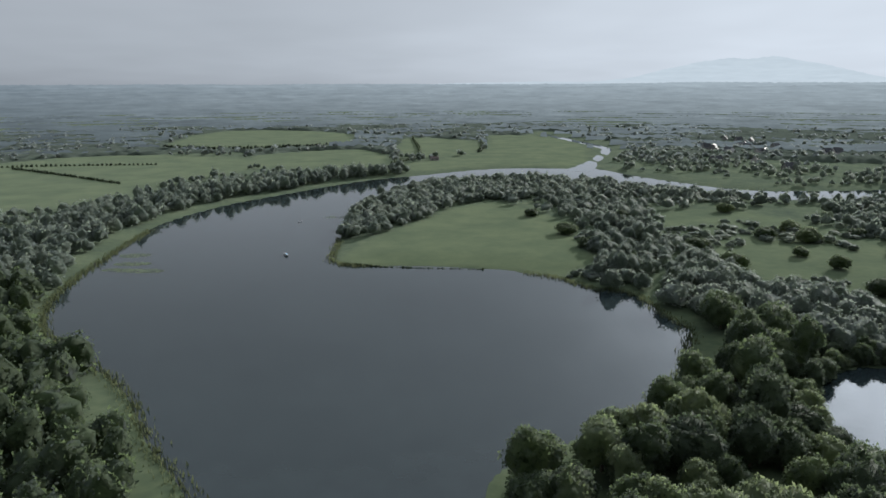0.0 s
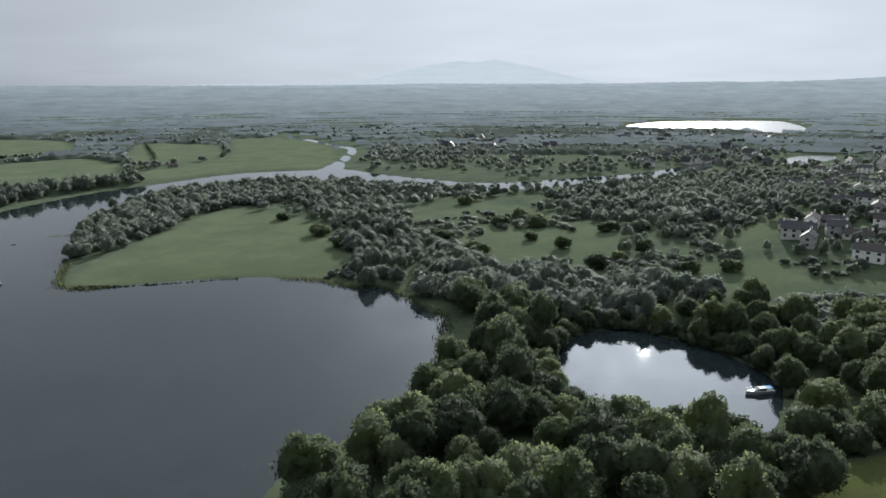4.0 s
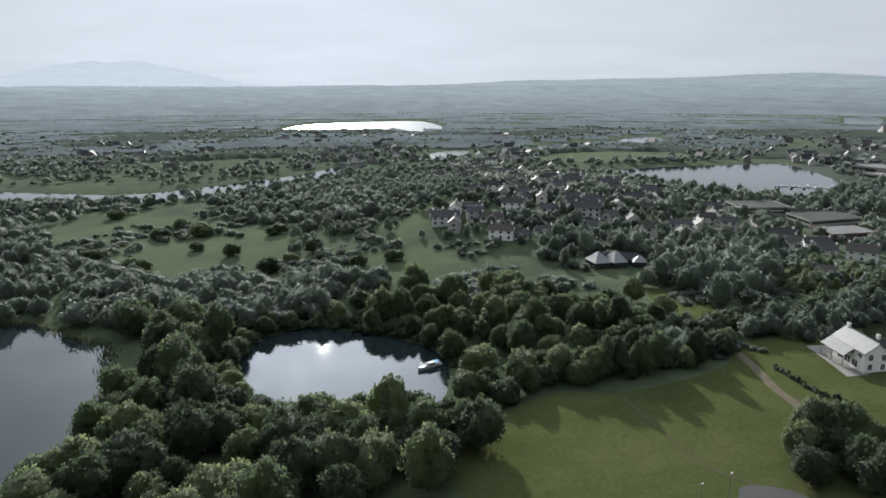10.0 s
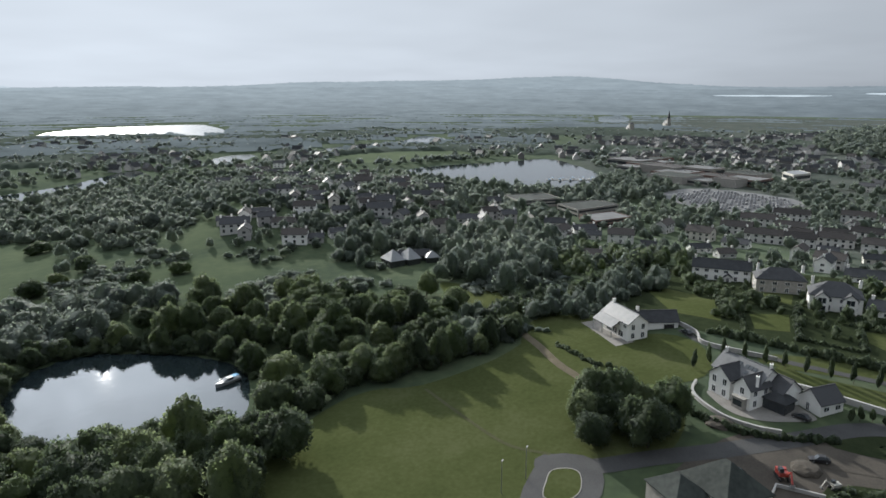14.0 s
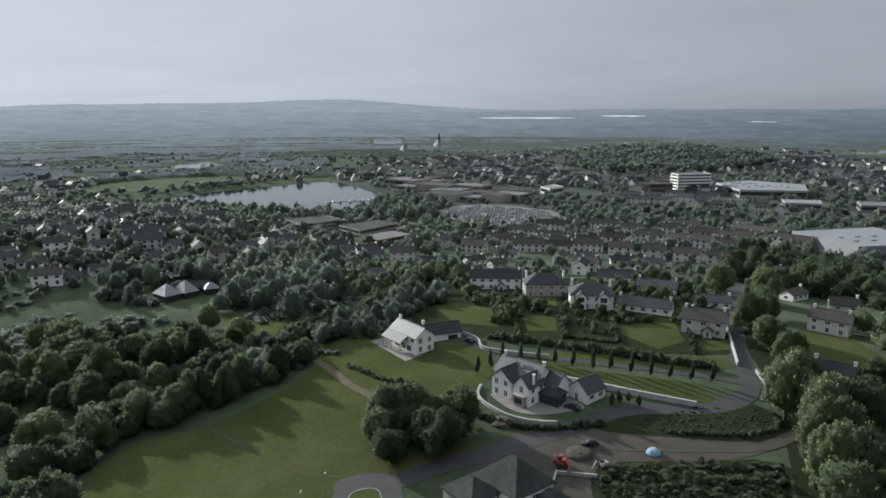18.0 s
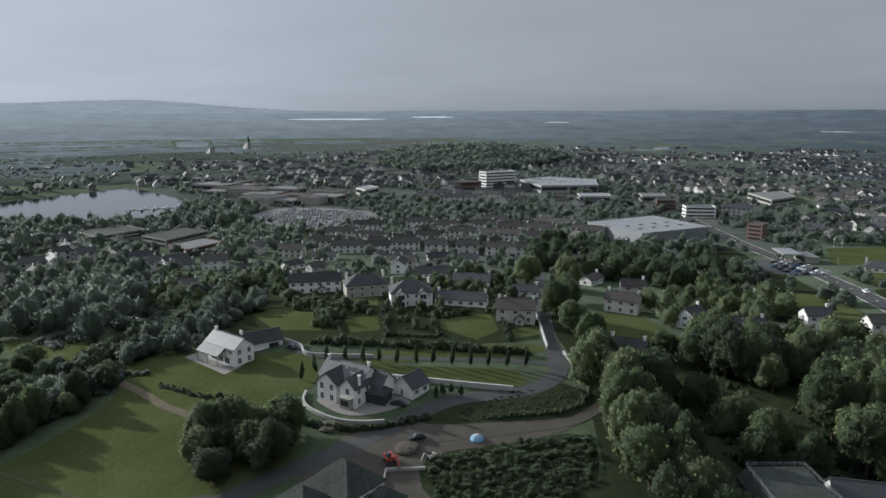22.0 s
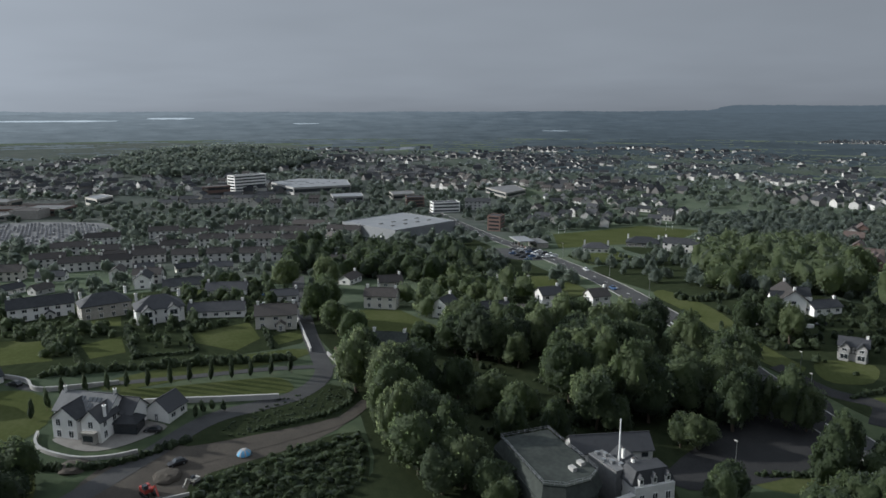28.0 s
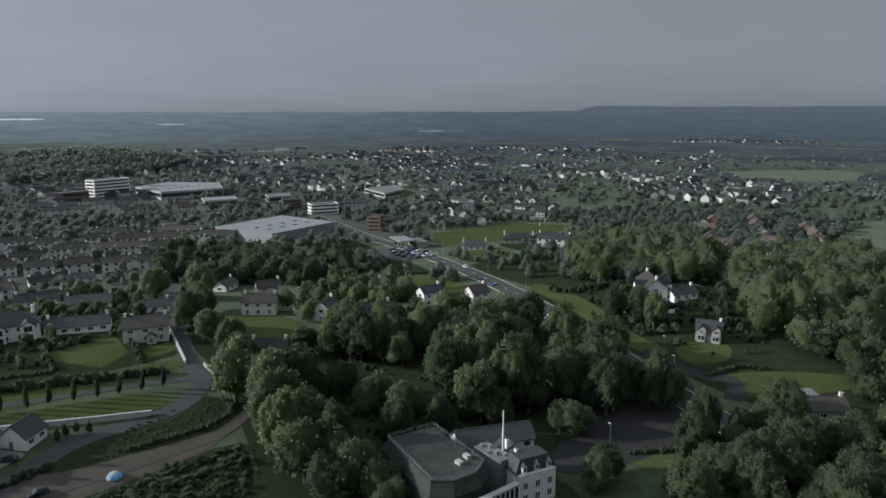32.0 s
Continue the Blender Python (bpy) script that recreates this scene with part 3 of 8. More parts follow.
def make_distance():
    """Ridges of far country behind one another, up to the hills on the skyline: upright strips that glow as if in haze.
    """
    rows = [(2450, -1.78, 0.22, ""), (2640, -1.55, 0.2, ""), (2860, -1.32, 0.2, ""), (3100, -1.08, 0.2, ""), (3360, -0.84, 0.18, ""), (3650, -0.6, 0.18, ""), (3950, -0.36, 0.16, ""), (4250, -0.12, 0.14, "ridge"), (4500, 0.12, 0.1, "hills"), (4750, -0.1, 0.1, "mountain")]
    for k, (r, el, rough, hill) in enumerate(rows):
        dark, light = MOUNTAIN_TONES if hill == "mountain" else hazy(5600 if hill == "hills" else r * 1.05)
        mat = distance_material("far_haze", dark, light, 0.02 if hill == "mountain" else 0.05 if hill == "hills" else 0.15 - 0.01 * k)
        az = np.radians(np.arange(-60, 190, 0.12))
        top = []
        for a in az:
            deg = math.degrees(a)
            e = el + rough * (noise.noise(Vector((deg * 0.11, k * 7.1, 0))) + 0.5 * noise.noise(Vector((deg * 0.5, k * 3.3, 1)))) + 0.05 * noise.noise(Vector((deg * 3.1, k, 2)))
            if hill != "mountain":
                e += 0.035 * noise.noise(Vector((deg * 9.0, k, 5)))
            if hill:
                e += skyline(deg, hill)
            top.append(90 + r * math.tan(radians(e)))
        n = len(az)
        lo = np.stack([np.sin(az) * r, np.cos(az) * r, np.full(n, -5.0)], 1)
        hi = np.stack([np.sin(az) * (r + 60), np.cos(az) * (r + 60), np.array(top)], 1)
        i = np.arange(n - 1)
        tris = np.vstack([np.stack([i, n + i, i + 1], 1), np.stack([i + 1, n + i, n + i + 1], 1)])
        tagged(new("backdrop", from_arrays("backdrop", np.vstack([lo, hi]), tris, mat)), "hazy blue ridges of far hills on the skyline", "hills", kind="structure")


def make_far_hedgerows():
    """Hedgerows and woods beyond the river and the town: patchy lines of treetops one behind another, upright strips
    glowing to imitate haze.
    """
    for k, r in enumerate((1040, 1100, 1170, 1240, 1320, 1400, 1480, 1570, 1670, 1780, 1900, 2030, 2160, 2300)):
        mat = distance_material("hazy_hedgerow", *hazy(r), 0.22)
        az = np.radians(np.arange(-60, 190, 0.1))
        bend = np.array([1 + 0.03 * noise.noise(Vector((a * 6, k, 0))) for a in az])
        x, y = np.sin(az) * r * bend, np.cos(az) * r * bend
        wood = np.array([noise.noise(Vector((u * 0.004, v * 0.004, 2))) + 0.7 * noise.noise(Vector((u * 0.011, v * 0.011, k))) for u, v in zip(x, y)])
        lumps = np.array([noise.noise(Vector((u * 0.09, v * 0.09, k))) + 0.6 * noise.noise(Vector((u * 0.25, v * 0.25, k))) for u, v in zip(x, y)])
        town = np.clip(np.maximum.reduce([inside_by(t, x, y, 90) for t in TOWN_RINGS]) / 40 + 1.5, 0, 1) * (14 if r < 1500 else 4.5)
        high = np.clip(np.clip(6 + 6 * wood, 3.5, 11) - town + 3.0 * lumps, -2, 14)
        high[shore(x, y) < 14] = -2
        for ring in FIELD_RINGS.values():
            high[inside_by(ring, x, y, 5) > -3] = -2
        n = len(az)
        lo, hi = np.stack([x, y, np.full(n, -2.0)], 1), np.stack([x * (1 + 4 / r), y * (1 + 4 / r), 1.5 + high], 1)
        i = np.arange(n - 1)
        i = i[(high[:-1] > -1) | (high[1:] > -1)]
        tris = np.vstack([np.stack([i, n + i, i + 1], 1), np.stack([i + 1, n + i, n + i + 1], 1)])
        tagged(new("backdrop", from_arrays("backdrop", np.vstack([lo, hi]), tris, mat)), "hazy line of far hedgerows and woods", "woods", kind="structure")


make_far_hedgerows()
make_distance()


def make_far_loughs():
    """Thin glowing upright strips for far lough water, hung to fit the camera's view."""
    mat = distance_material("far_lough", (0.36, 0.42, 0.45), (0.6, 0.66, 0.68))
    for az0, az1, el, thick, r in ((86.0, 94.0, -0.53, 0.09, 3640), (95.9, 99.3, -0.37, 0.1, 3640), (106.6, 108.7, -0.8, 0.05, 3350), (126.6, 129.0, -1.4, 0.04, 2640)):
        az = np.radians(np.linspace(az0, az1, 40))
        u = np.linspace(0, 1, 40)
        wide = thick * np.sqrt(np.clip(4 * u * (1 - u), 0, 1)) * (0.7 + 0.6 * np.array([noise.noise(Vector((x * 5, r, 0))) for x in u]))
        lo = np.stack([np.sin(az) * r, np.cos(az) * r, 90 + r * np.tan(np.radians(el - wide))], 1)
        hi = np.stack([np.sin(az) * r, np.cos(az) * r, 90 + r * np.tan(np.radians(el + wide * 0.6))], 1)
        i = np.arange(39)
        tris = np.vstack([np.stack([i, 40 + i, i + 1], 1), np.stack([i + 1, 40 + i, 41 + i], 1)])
        tagged(new("backdrop", from_arrays("backdrop", np.vstack([lo, hi]), tris, mat)), "thin glowing strip standing in for far lough water", "water", kind="structure")


make_far_loughs()


# ---------------------------------------------------------------- trees
def ico(sub):
    bm = bmesh.new()
    bmesh.ops.create_icosphere(bm, subdivisions=sub, radius=1)
    v = np.array([p.co[:] for p in bm.verts])
    t = np.array([[q.index for q in f.verts] for f in bm.faces])
    bm.free()
    return v, t


ICO1, ICO2, ICO3 = ico(1), ico(2), ico(3)


def crown_arrays(seed, boughs, leaves, ball, tall=1.0, spread=1.0, leaf=0.08, cap=0.62):
    """A crown about 1 m in radius with its base at z = 0: a dome of rounded boughs, clad all over with small tufts of leaves."""
    rng = np.random.default_rng(seed)
    bv, bt = ball
    k = np.arange(boughs)
    zz = 1 - 1.7 * (k + 0.5) / boughs
    a = 2.399963 * k + rng.uniform(-0.35, 0.35, boughs)
    heads = np.stack([np.sqrt(1 - zz * zz) * np.cos(a), np.sqrt(1 - zz * zz) * np.sin(a), zz], 1)
    reach, swell = rng.uniform(0.75, 1.2, boughs) * cap, rng.uniform(0.6, 1.25, boughs)
    ph, taper = rng.uniform(0, 9, 4), rng.uniform(0.05, 0.42)
    q = np.arange(boughs * 5)
    zq = 1 - 1.75 * (q + 0.5) / len(q)
    aq = 2.399963 * q + rng.uniform(-0.5, 0.5, len(q))
    sprays = np.stack([np.sqrt(1 - zq * zq) * np.cos(aq), np.sqrt(1 - zq * zq) * np.sin(aq), zq + rng.uniform(-0.04, 0.04, len(q))], 1)
    spray_reach, spray_swell = rng.uniform(0.8, 1.25, len(q)) * 2.1 / math.sqrt(len(q)), rng.uniform(0.3, 1.3, len(q))

    def skin(d):
        """How far the dome reaches along each direction."""
        ang = np.arccos(np.clip(d @ heads.T, -1, 1)) / reach
        lump = (np.sqrt(np.clip(1 - ang * ang, 0, 1)) * swell).max(1)
        big = 0.15 * np.sin(d @ np.array([2.1, 1.7, -1.2]) + ph[0]) + 0.12 * np.sin(d @ np.array([-1.9, 2.6, 1.4]) + ph[1])
        fine = 0.05 * np.sin(d @ np.array([9.1, -7.3, 8.2]) + ph[2]) + 0.04 * np.sin(d @ np.array([-12.2, 10.1, 7.7]) + ph[3])
        near = np.arccos(np.clip(d @ sprays.T, -1, 1)) / spray_reach
        tuft = (np.sqrt(np.clip(1 - near * near, 0, 1)) * spray_swell).max(1)
        return 0.54 + 0.36 * lump + 0.16 * tuft + big + fine

    def shaped(d, r):
        p = d * r[:, None]
        z = np.where(p[:, 2] < 0, p[:, 2] * 0.72, p[:, 2] * 0.84)
        girth = 1 - taper * np.clip(z, 0, 1)
        return np.stack([p[:, 0] * spread * girth, p[:, 1] * spread * girth, (z + 0.6) * tall], 1)

    def facing(d):
        """The outward normal of the dome, billow by billow."""
        r = skin(d)
        g = np.zeros_like(d)
        for axis in range(3):
            e = np.zeros(3)
            e[axis] = 0.05
            q = d + e
            g[:, axis] = (skin(q / np.linalg.norm(q, axis=1)[:, None]) - r) / 0.05
        n = d * (r + (g * d).sum(1))[:, None] - g
        return n / (np.linalg.norm(n, axis=1)[:, None] + 1e-9)

    ns = [facing(bv)]
    vs, ts = [shaped(bv, skin(bv) * (0.86 if len(bv) > 300 else 0.9))], [bt]
    if leaves:
        d = rng.normal(size=(leaves, 3))
        d[:, 2] = d[:, 2] + 0.25
        d /= np.linalg.norm(d, axis=1)[:, None]
        p = shaped(d, skin(d) * rng.uniform(0.84 if len(bv) > 300 else 0.9, 1.02, leaves))
        t1 = np.cross(d + rng.normal(size=(leaves, 3)) * 0.5, rng.normal(size=(leaves, 3)))
        t1 /= np.linalg.norm(t1, axis=1)[:, None] + 1e-9
        t2 = np.cross(d + rng.normal(size=(leaves, 3)) * 0.5, t1)
        t2 /= np.linalg.norm(t2, axis=1)[:, None] + 1e-9
        s = leaf * rng.uniform(0.5, 1.2, (leaves, 1))
        bend = d * s * 0.4
        tri = np.stack([p - t1 * s * 0.62 - bend * 0.4, p + t2 * s * 0.75 + bend, p + t1 * s * 0.62 - bend * 0.4], 1)
        flip = (np.cross(tri[:, 1] - tri[:, 0], tri[:, 2] - tri[:, 0]) * d).sum(1) < 0
        tri[flip] = tri[flip][:, ::-1]
        vs.append(tri.reshape(-1, 3))
        ts.append(np.arange(leaves)[:, None] * 3 + len(bv) + [0, 1, 2])
        n = facing(d) + rng.normal(size=(leaves, 3)) * 0.14
        ns.append(np.repeat(n / np.linalg.norm(n, axis=1)[:, None], 3, axis=0))
    return np.vstack(vs), np.vstack(ts), np.vstack(ns)


def leafy_mesh(name, verts, tris, normals, mat):
    """Foliage, shaded softly as rounded masses."""
    me = from_arrays(name, verts, tris, mat, True)
    me.normals_split_custom_set_from_vertices(np.asarray(normals, np.float32).tolist())
    return me


def trunk_arrays(seed, high, thick):
    """A tapered trunk with four limbs reaching into the crown."""
    rng = np.random.default_rng(seed)
    vs, ts, n = [], [], 0

    def limb(p, q, r0, r1, sides=6):
        nonlocal n
        p, q = np.array(p, float), np.array(q, float)
        d = (q - p) / np.linalg.norm(q - p)
        a = np.cross(d, [0.3, 0.9, 0.1])
        a /= np.linalg.norm(a)
        b = np.cross(d, a)
        w = np.arange(sides) * 2 * math.pi / sides
        ringed = np.cos(w)[:, None] * a + np.sin(w)[:, None] * b
        vs.append(np.vstack([p + ringed * r0, q + ringed * r1]))
        i = np.arange(sides)
        j = (i + 1) % sides
        ts.append(np.vstack([np.stack([i, j, sides + j], 1), np.stack([i, sides + j, sides + i], 1)]) + n)
        n += 2 * sides

    limb((0, 0, -0.6), (0.1, 0.05, high), thick, thick * 0.6)
    for k in range(4):
        a = k * 1.57 + rng.uniform(-0.5, 0.5)
        limb((0.08, 0.04, high * rng.uniform(0.7, 0.98)), (math.cos(a) * high * 0.6, math.sin(a) * high * 0.6, high * rng.uniform(1.35, 1.7)), thick * 0.45, thick * 0.15)
    return np.vstack(vs), np.vstack(ts)


def part(name, data, mat, parent, label=""):
    """Link a bmesh or a mesh as one part under a thing or a part."""
    if isinstance(data, bmesh.types.BMesh):
        me = bpy.data.meshes.new(name)
        data.to_mesh(me)
        data.free()
        me.materials.append(mat)
    else:
        me = data
    ob = new(name, me)
    ob.parent = parent
    if label:
        ob["label"] = label
    return ob


NEAR_CROWNS = [crown_arrays(10 + k, (17, 22, 19)[k % 3], 2100, ICO3, (1.0, 1.2, 0.9, 1.1)[k % 4], (1.0, 0.88, 1.06)[k % 3], 0.08, (0.6, 0.52, 0.68)[k % 3]) for k in range(8)]
MID_CROWNS = [crown_arrays(40 + k, 15, 340, ICO2, (1.0, 1.25, 0.85)[k % 3], (1.0, 0.85)[k % 2], 0.13, 0.55) for k in range(8)]
SMALL_CROWNS = [crown_arrays(55 + k, 9, 130, ICO2, (1.0, 1.2, 0.85)[k % 3], (1.0, 0.85)[k % 2], 0.17, 0.7) for k in range(6)]
FAR_CROWNS = [crown_arrays(70 + k, 6, 24, ICO1, (0.9, 0.75)[k % 2], 1.0, 0.26, 0.9) for k in range(4)]
SCRUB_CROWNS = [crown_arrays(80 + k, 8, 70, ICO1, (0.85, 0.65)[k % 2], (1.0, 1.2)[k % 2], 0.2, 0.7) for k in range(6)]
CROWN_MESHES = [leafy_mesh("crown", *c, MAT_LEAF) for c in NEAR_CROWNS]
CROWN_DARK = [leafy_mesh("crown", *c, MAT_LEAF_DARK) for c in NEAR_CROWNS[:3]]
TRUNK_MESHES = [from_arrays("trunk", *trunk_arrays(k, 0.55, 0.055), MAT_BARK) for k in range(3)]


def ground_z(x, y):
    return float(height(np.array([x]), np.array([y]))[0])


def tree(x, y, tall, wide, rng, name="tree", label="broad leafy green deciduous tree in full summer leaf", dark=False, lift=0.13):
    """tall: to the top; wide: the crown's radius."""
    root = new(name)
    root.location = (x, y, ground_z(x, y))
    root.rotation_euler[2] = rng.uniform(0, 6.28)
    k = int(rng.integers(0, 60))
    trunk = part("trunk", TRUNK_MESHES[k % 3], None, root)
    trunk.scale = (tall * 0.62,) * 3
    meshes = CROWN_DARK if dark else CROWN_MESHES
    crown = part("crown", meshes[k % len(meshes)], None, root)
    crown.location.z = tall * lift
    crown.scale = (wide, wide, tall * (1 - lift) / 1.45)
    return tagged(root, label, "tree", "trees of the wood")


def scattered(ring, step, rng, keep=None):
    """Jittered points inside a ring."""
    lo, hi = ring.min(0), ring.max(0)
    gx, gy = np.meshgrid(np.arange(lo[0], hi[0], step), np.arange(lo[1], hi[1], step * 0.9))
    gx = gx + (np.arange(gx.shape[0]) % 2)[:, None] * step / 2
    p = np.stack([gx.ravel(), gy.ravel()], 1) + rng.uniform(-0.38, 0.38, (gx.size, 2)) * step
    p = p[inside_by(ring, p[:, 0], p[:, 1], 1) > 0]
    return p


def grove(name, pts, sizes, crowns, mat, rng, label, lift=0.05, wide=(0.45, 0.62)):
    """Many crowns as one uncountable wood."""
    vs, ts, ns, n = [], [], [], 0
    z = height(pts[:, 0], pts[:, 1])
    for (x, y), s, zz in zip(pts, sizes, z):
        v, t, m = crowns[int(rng.integers(0, len(crowns)))]
        a = rng.uniform(0, 6.28)
        c, si = math.cos(a), math.sin(a)
        w = s * rng.uniform(*wide)
        vs.append(np.stack([(v[:, 0] * c - v[:, 1] * si) * w + x, (v[:, 0] * si + v[:, 1] * c) * w + y, v[:, 2] * s * 0.66 + zz + s * lift - 0.3], 1))
        ns.append(np.stack([m[:, 0] * c - m[:, 1] * si, m[:, 0] * si + m[:, 1] * c, m[:, 2]], 1))
        ts.append(t + n)
        n += len(v)
    if not vs:
        return None
    return tagged(new(name, leafy_mesh(name, np.vstack(vs), np.vstack(ts), np.vstack(ns), mat)), label, "trees", kind="stuff")


# outlines of the woods nearest to the drone: single trees
POND_TREES = [
    ("bay_head", [(97, 262), (99, 235), (86, 208), (70, 186), (28, 151), (14, 134), (22, 112), (60, 104), (108, 88), (124, 86), (127, 115), (96, 148), (98, 186), (124, 214), (118, 240)], 11.0, (10, 15)),
    ("pond_east", [(172, 208), (176, 150), (164, 132), (140, 117), (136, 110), (158, 102), (172, 93), (194, 84), (206, 98), (228, 128), (225, 165), (205, 200)], 11.0, (8, 13)),
]
GARDEN_TREES = [
    ("lawn_clump", [(147, 38), (158, 38), (164, 29), (167, 16), (160, 11), (150, 14), (146, 24)], 6.5, (8, 11)),
    ("lane_row", [(192, -75), (160, -80), (138, -75), (116, -70), (126, -55), (154, -64), (178, -67)], 8.5, (12, 18)),
    ("hotel_wood", [(200, -116), (182, -160), (160, -172), (132, -168), (114, -158), (106, -146), (116, -134), (122, -124), (132, -112), (150, -116), (174, -112), (188, -104)], 10.0, (13, 19)),
]
NEAR_WOODS = POND_TREES + GARDEN_TREES
rng = np.random.default_rng(5)
GLADES = [smooth_ring(o, 2) for o in ([(262, 122), (251, 92), (229, 83), (239, 106)], [(213, 122), (200, 101), (182, 97), (190, 109)], [(263, 36), (255, 10), (231, 8), (236, 24)])]


def open_views(pts, tall):
    """Leave the small lawns between the trees clear, and the ground towards the camera where trees would hide them."""
    pts = np.asarray(pts, float)
    ok = np.ones(len(pts), bool)
    out = pts / np.hypot(pts[:, 0], pts[:, 1])[:, None]
    for ring in GLADES:
        for s in np.arange(0, tall * 1.6, 2.5):
            ok &= inside_by(ring, pts[:, 0] + out[:, 0] * s, pts[:, 1] + out[:, 1] * s, 5) < 1
    return pts[ok]


for key, outline, step, (lo, hi) in NEAR_WOODS:
    ring = smooth_ring(outline, 3)
    for x, y in open_views(scattered(ring, step, rng), hi):
        if shore(np.array([x]), np.array([y]))[0] < 0.8:
            continue
        s = rng.uniform(lo, hi)
        slim = (0.36, 0.48) if key in ("lane_row", "hotel_wood") else (0.46, 0.6)
        tree(x, y, s, s * rng.uniform(*slim), rng, dark=rng.random() < 0.2)

# a ring of trees leaning over the pond
ring = smooth_ring(WATERS["pond"], 4)
d = np.roll(ring, -1, 0) - np.roll(ring, 1, 0)
nrm = np.stack([d[:, 1], -d[:, 0]], 1) / np.hypot(d[:, 0], d[:, 1])[:, None]
if inside_by(ring, [ring[0, 0] + nrm[0, 0]], [ring[0, 1] + nrm[0, 1]])[0] > 0:
    nrm = -nrm
for i in range(0, len(ring), 2):
    p = ring[i] + nrm[i] * rng.uniform(2.0, 4.5)
    if p[1] < 138 and p[0] > 118:
        continue
    s = rng.uniform(5.5, 7.5) if p[0] + p[1] > 330 else rng.uniform(7, 10)
    tree(p[0], p[1], s, s * rng.uniform(0.55, 0.68), rng, "tree", "low spreading tree leaning over the pond", rng.random() < 0.3, 0.03)

for i in range(1, len(ring), 2):
    p = ring[i] + nrm[i] * rng.uniform(8, 12)
    if p[1] > 165:
        s = rng.uniform(6, 9)
        tree(p[0], p[1], s, s * rng.uniform(0.55, 0.68), rng, "tree", "rounded tree on the bank of the pond", rng.random() < 0.3, 0.03)

SHORE_WOODS = [
    ([(-66, 128), (-104, 190), (-160, 248), (-180, 290), (-225, 285), (-190, 200), (-120, 110)], 9.5, (9, 14)),
    ([(-178, 290), (-194, 366), (-200, 455), (-180, 530), (-148, 588), (-88, 674), (-34, 716), (-45, 745), (-100, 700), (-190, 610), (-250, 480), (-235, 300)], 10.5, (8, 13)),
    ([(-60, 400), (-58, 540), (-35, 600), (22, 655), (95, 668), (200, 585), (240, 550), (220, 535), (150, 550), (60, 545), (12, 515), (-25, 440)], 9.5, (5, 9)),
]
POND_WOODS = [
    ([(75, 302), (92, 294), (140, 300), (128, 400), (142, 490), (80, 535), (92, 430), (80, 370)], 9.5, (5, 9)),
    ([(100, 264), (120, 242), (135, 216), (180, 212), (210, 206), (190, 240), (145, 285), (120, 300), (95, 292)], 8.5, (6, 10)),
    ([(222, 72), (242, 63), (286, 37), (266, 30), (240, 42), (216, 56)], 6.0, (5, 8)),
    ([(262, 125), (300, 135), (333, 120), (322, 88), (256, 78), (238, 86)], 9.0, (8, 13)),
    ([(205, 100), (218, 84), (204, 68), (176, 82), (170, 94), (190, 86)], 6.5, (4, 7)),
]
ROAD_WOODS = [
    ([(356, -95), (410, -136), (364, -167), (303, -186), (270, -176), (262, -150), (290, -135), (312, -112)], 9.5, (8, 13)),
    ([(197, -230), (262, -325), (257, -406), (173, -315), (150, -262), (165, -240), (182, -240)], 10, (9, 14)),
    ([(131, -250), (168, -332), (182, -443), (134, -412), (60, -260), (85, -225), (105, -218)], 9.5, (9, 14)),
    ([(83, -138), (81, -156), (75, -176), (50, -190), (40, -150), (74, -128)], 8.5, (9, 13)),
]
HILL_WOODS = [
    ([(265, 172), (300, 200), (330, 180), (370, 150), (400, 110), (340, 100), (335, 130), (290, 148)], 9.5, (6, 11)),
    ([(600, 150), (680, 160), (720, 130), (690, 70), (560, 90), (500, 130), (520, 200), (580, 260)], 12, (7, 12)),
    ([(300, 290), (325, 240), (300, 205), (385, 180), (470, 220), (560, 330), (590, 430), (560, 540), (480, 480), (400, 380)], 13, (4, 8)),
    ([(250, 330), (290, 300), (320, 330), (400, 430), (480, 500), (500, 570), (420, 540), (330, 520), (260, 470)], 15, (5, 9)),
]
MID_WOODS = SHORE_WOODS + POND_WOODS + ROAD_WOODS + HILL_WOODS
HOTEL_TREES = [(125, -163, 15), (129, -170, 14), (119, -151, 13), (134, -176, 15), (123, -156, 14), (107, -164, 15), (103, -168, 14), (105, -158, 14), (99, -163, 13), (140, -178, 14), (110, -157, 10), (100, -160, 12), (112, -128, 9), (134, -92, 12), (128, -102, 10), (140, -100, 13), (150, -96, 12), (124, -118, 10), (160, -92, 12), (136, -120, 11), (122, -72, 14), (116, -75, 12), (126, -70, 13), (111, -74, 10), (115, -145, 9), (91, -121, 10), (83, -142, 13), (86, -151, 12), (98, -103, 7)]
HOUSE_SPOTS = []


def clear_of_houses(pts, gap=9):
    ok = np.ones(len(pts), bool)
    for hx, hy, hr in HOUSE_SPOTS:
        ok &= np.hypot(pts[:, 0] - hx, pts[:, 1] - hy) > hr * 0.5 + gap
    return pts[ok]


# ---------------------------------------------------------------- building kit
def box(bm, x0, x1, y0, y1, z0, z1):
    v = [bm.verts.new((x, y, z)) for z in (z0, z1) for y in (y0, y1) for x in (x0, x1)]
    for f in ((0, 2, 3, 1), (4, 5, 7, 6), (0, 1, 5, 4), (2, 6, 7, 3), (0, 4, 6, 2), (1, 3, 7, 5)):
        bm.faces.new([v[i] for i in f])
    return bm


def boxed(*dims):
    bm = bmesh.new()
    for d in dims:
        box(bm, *d)
    return bm


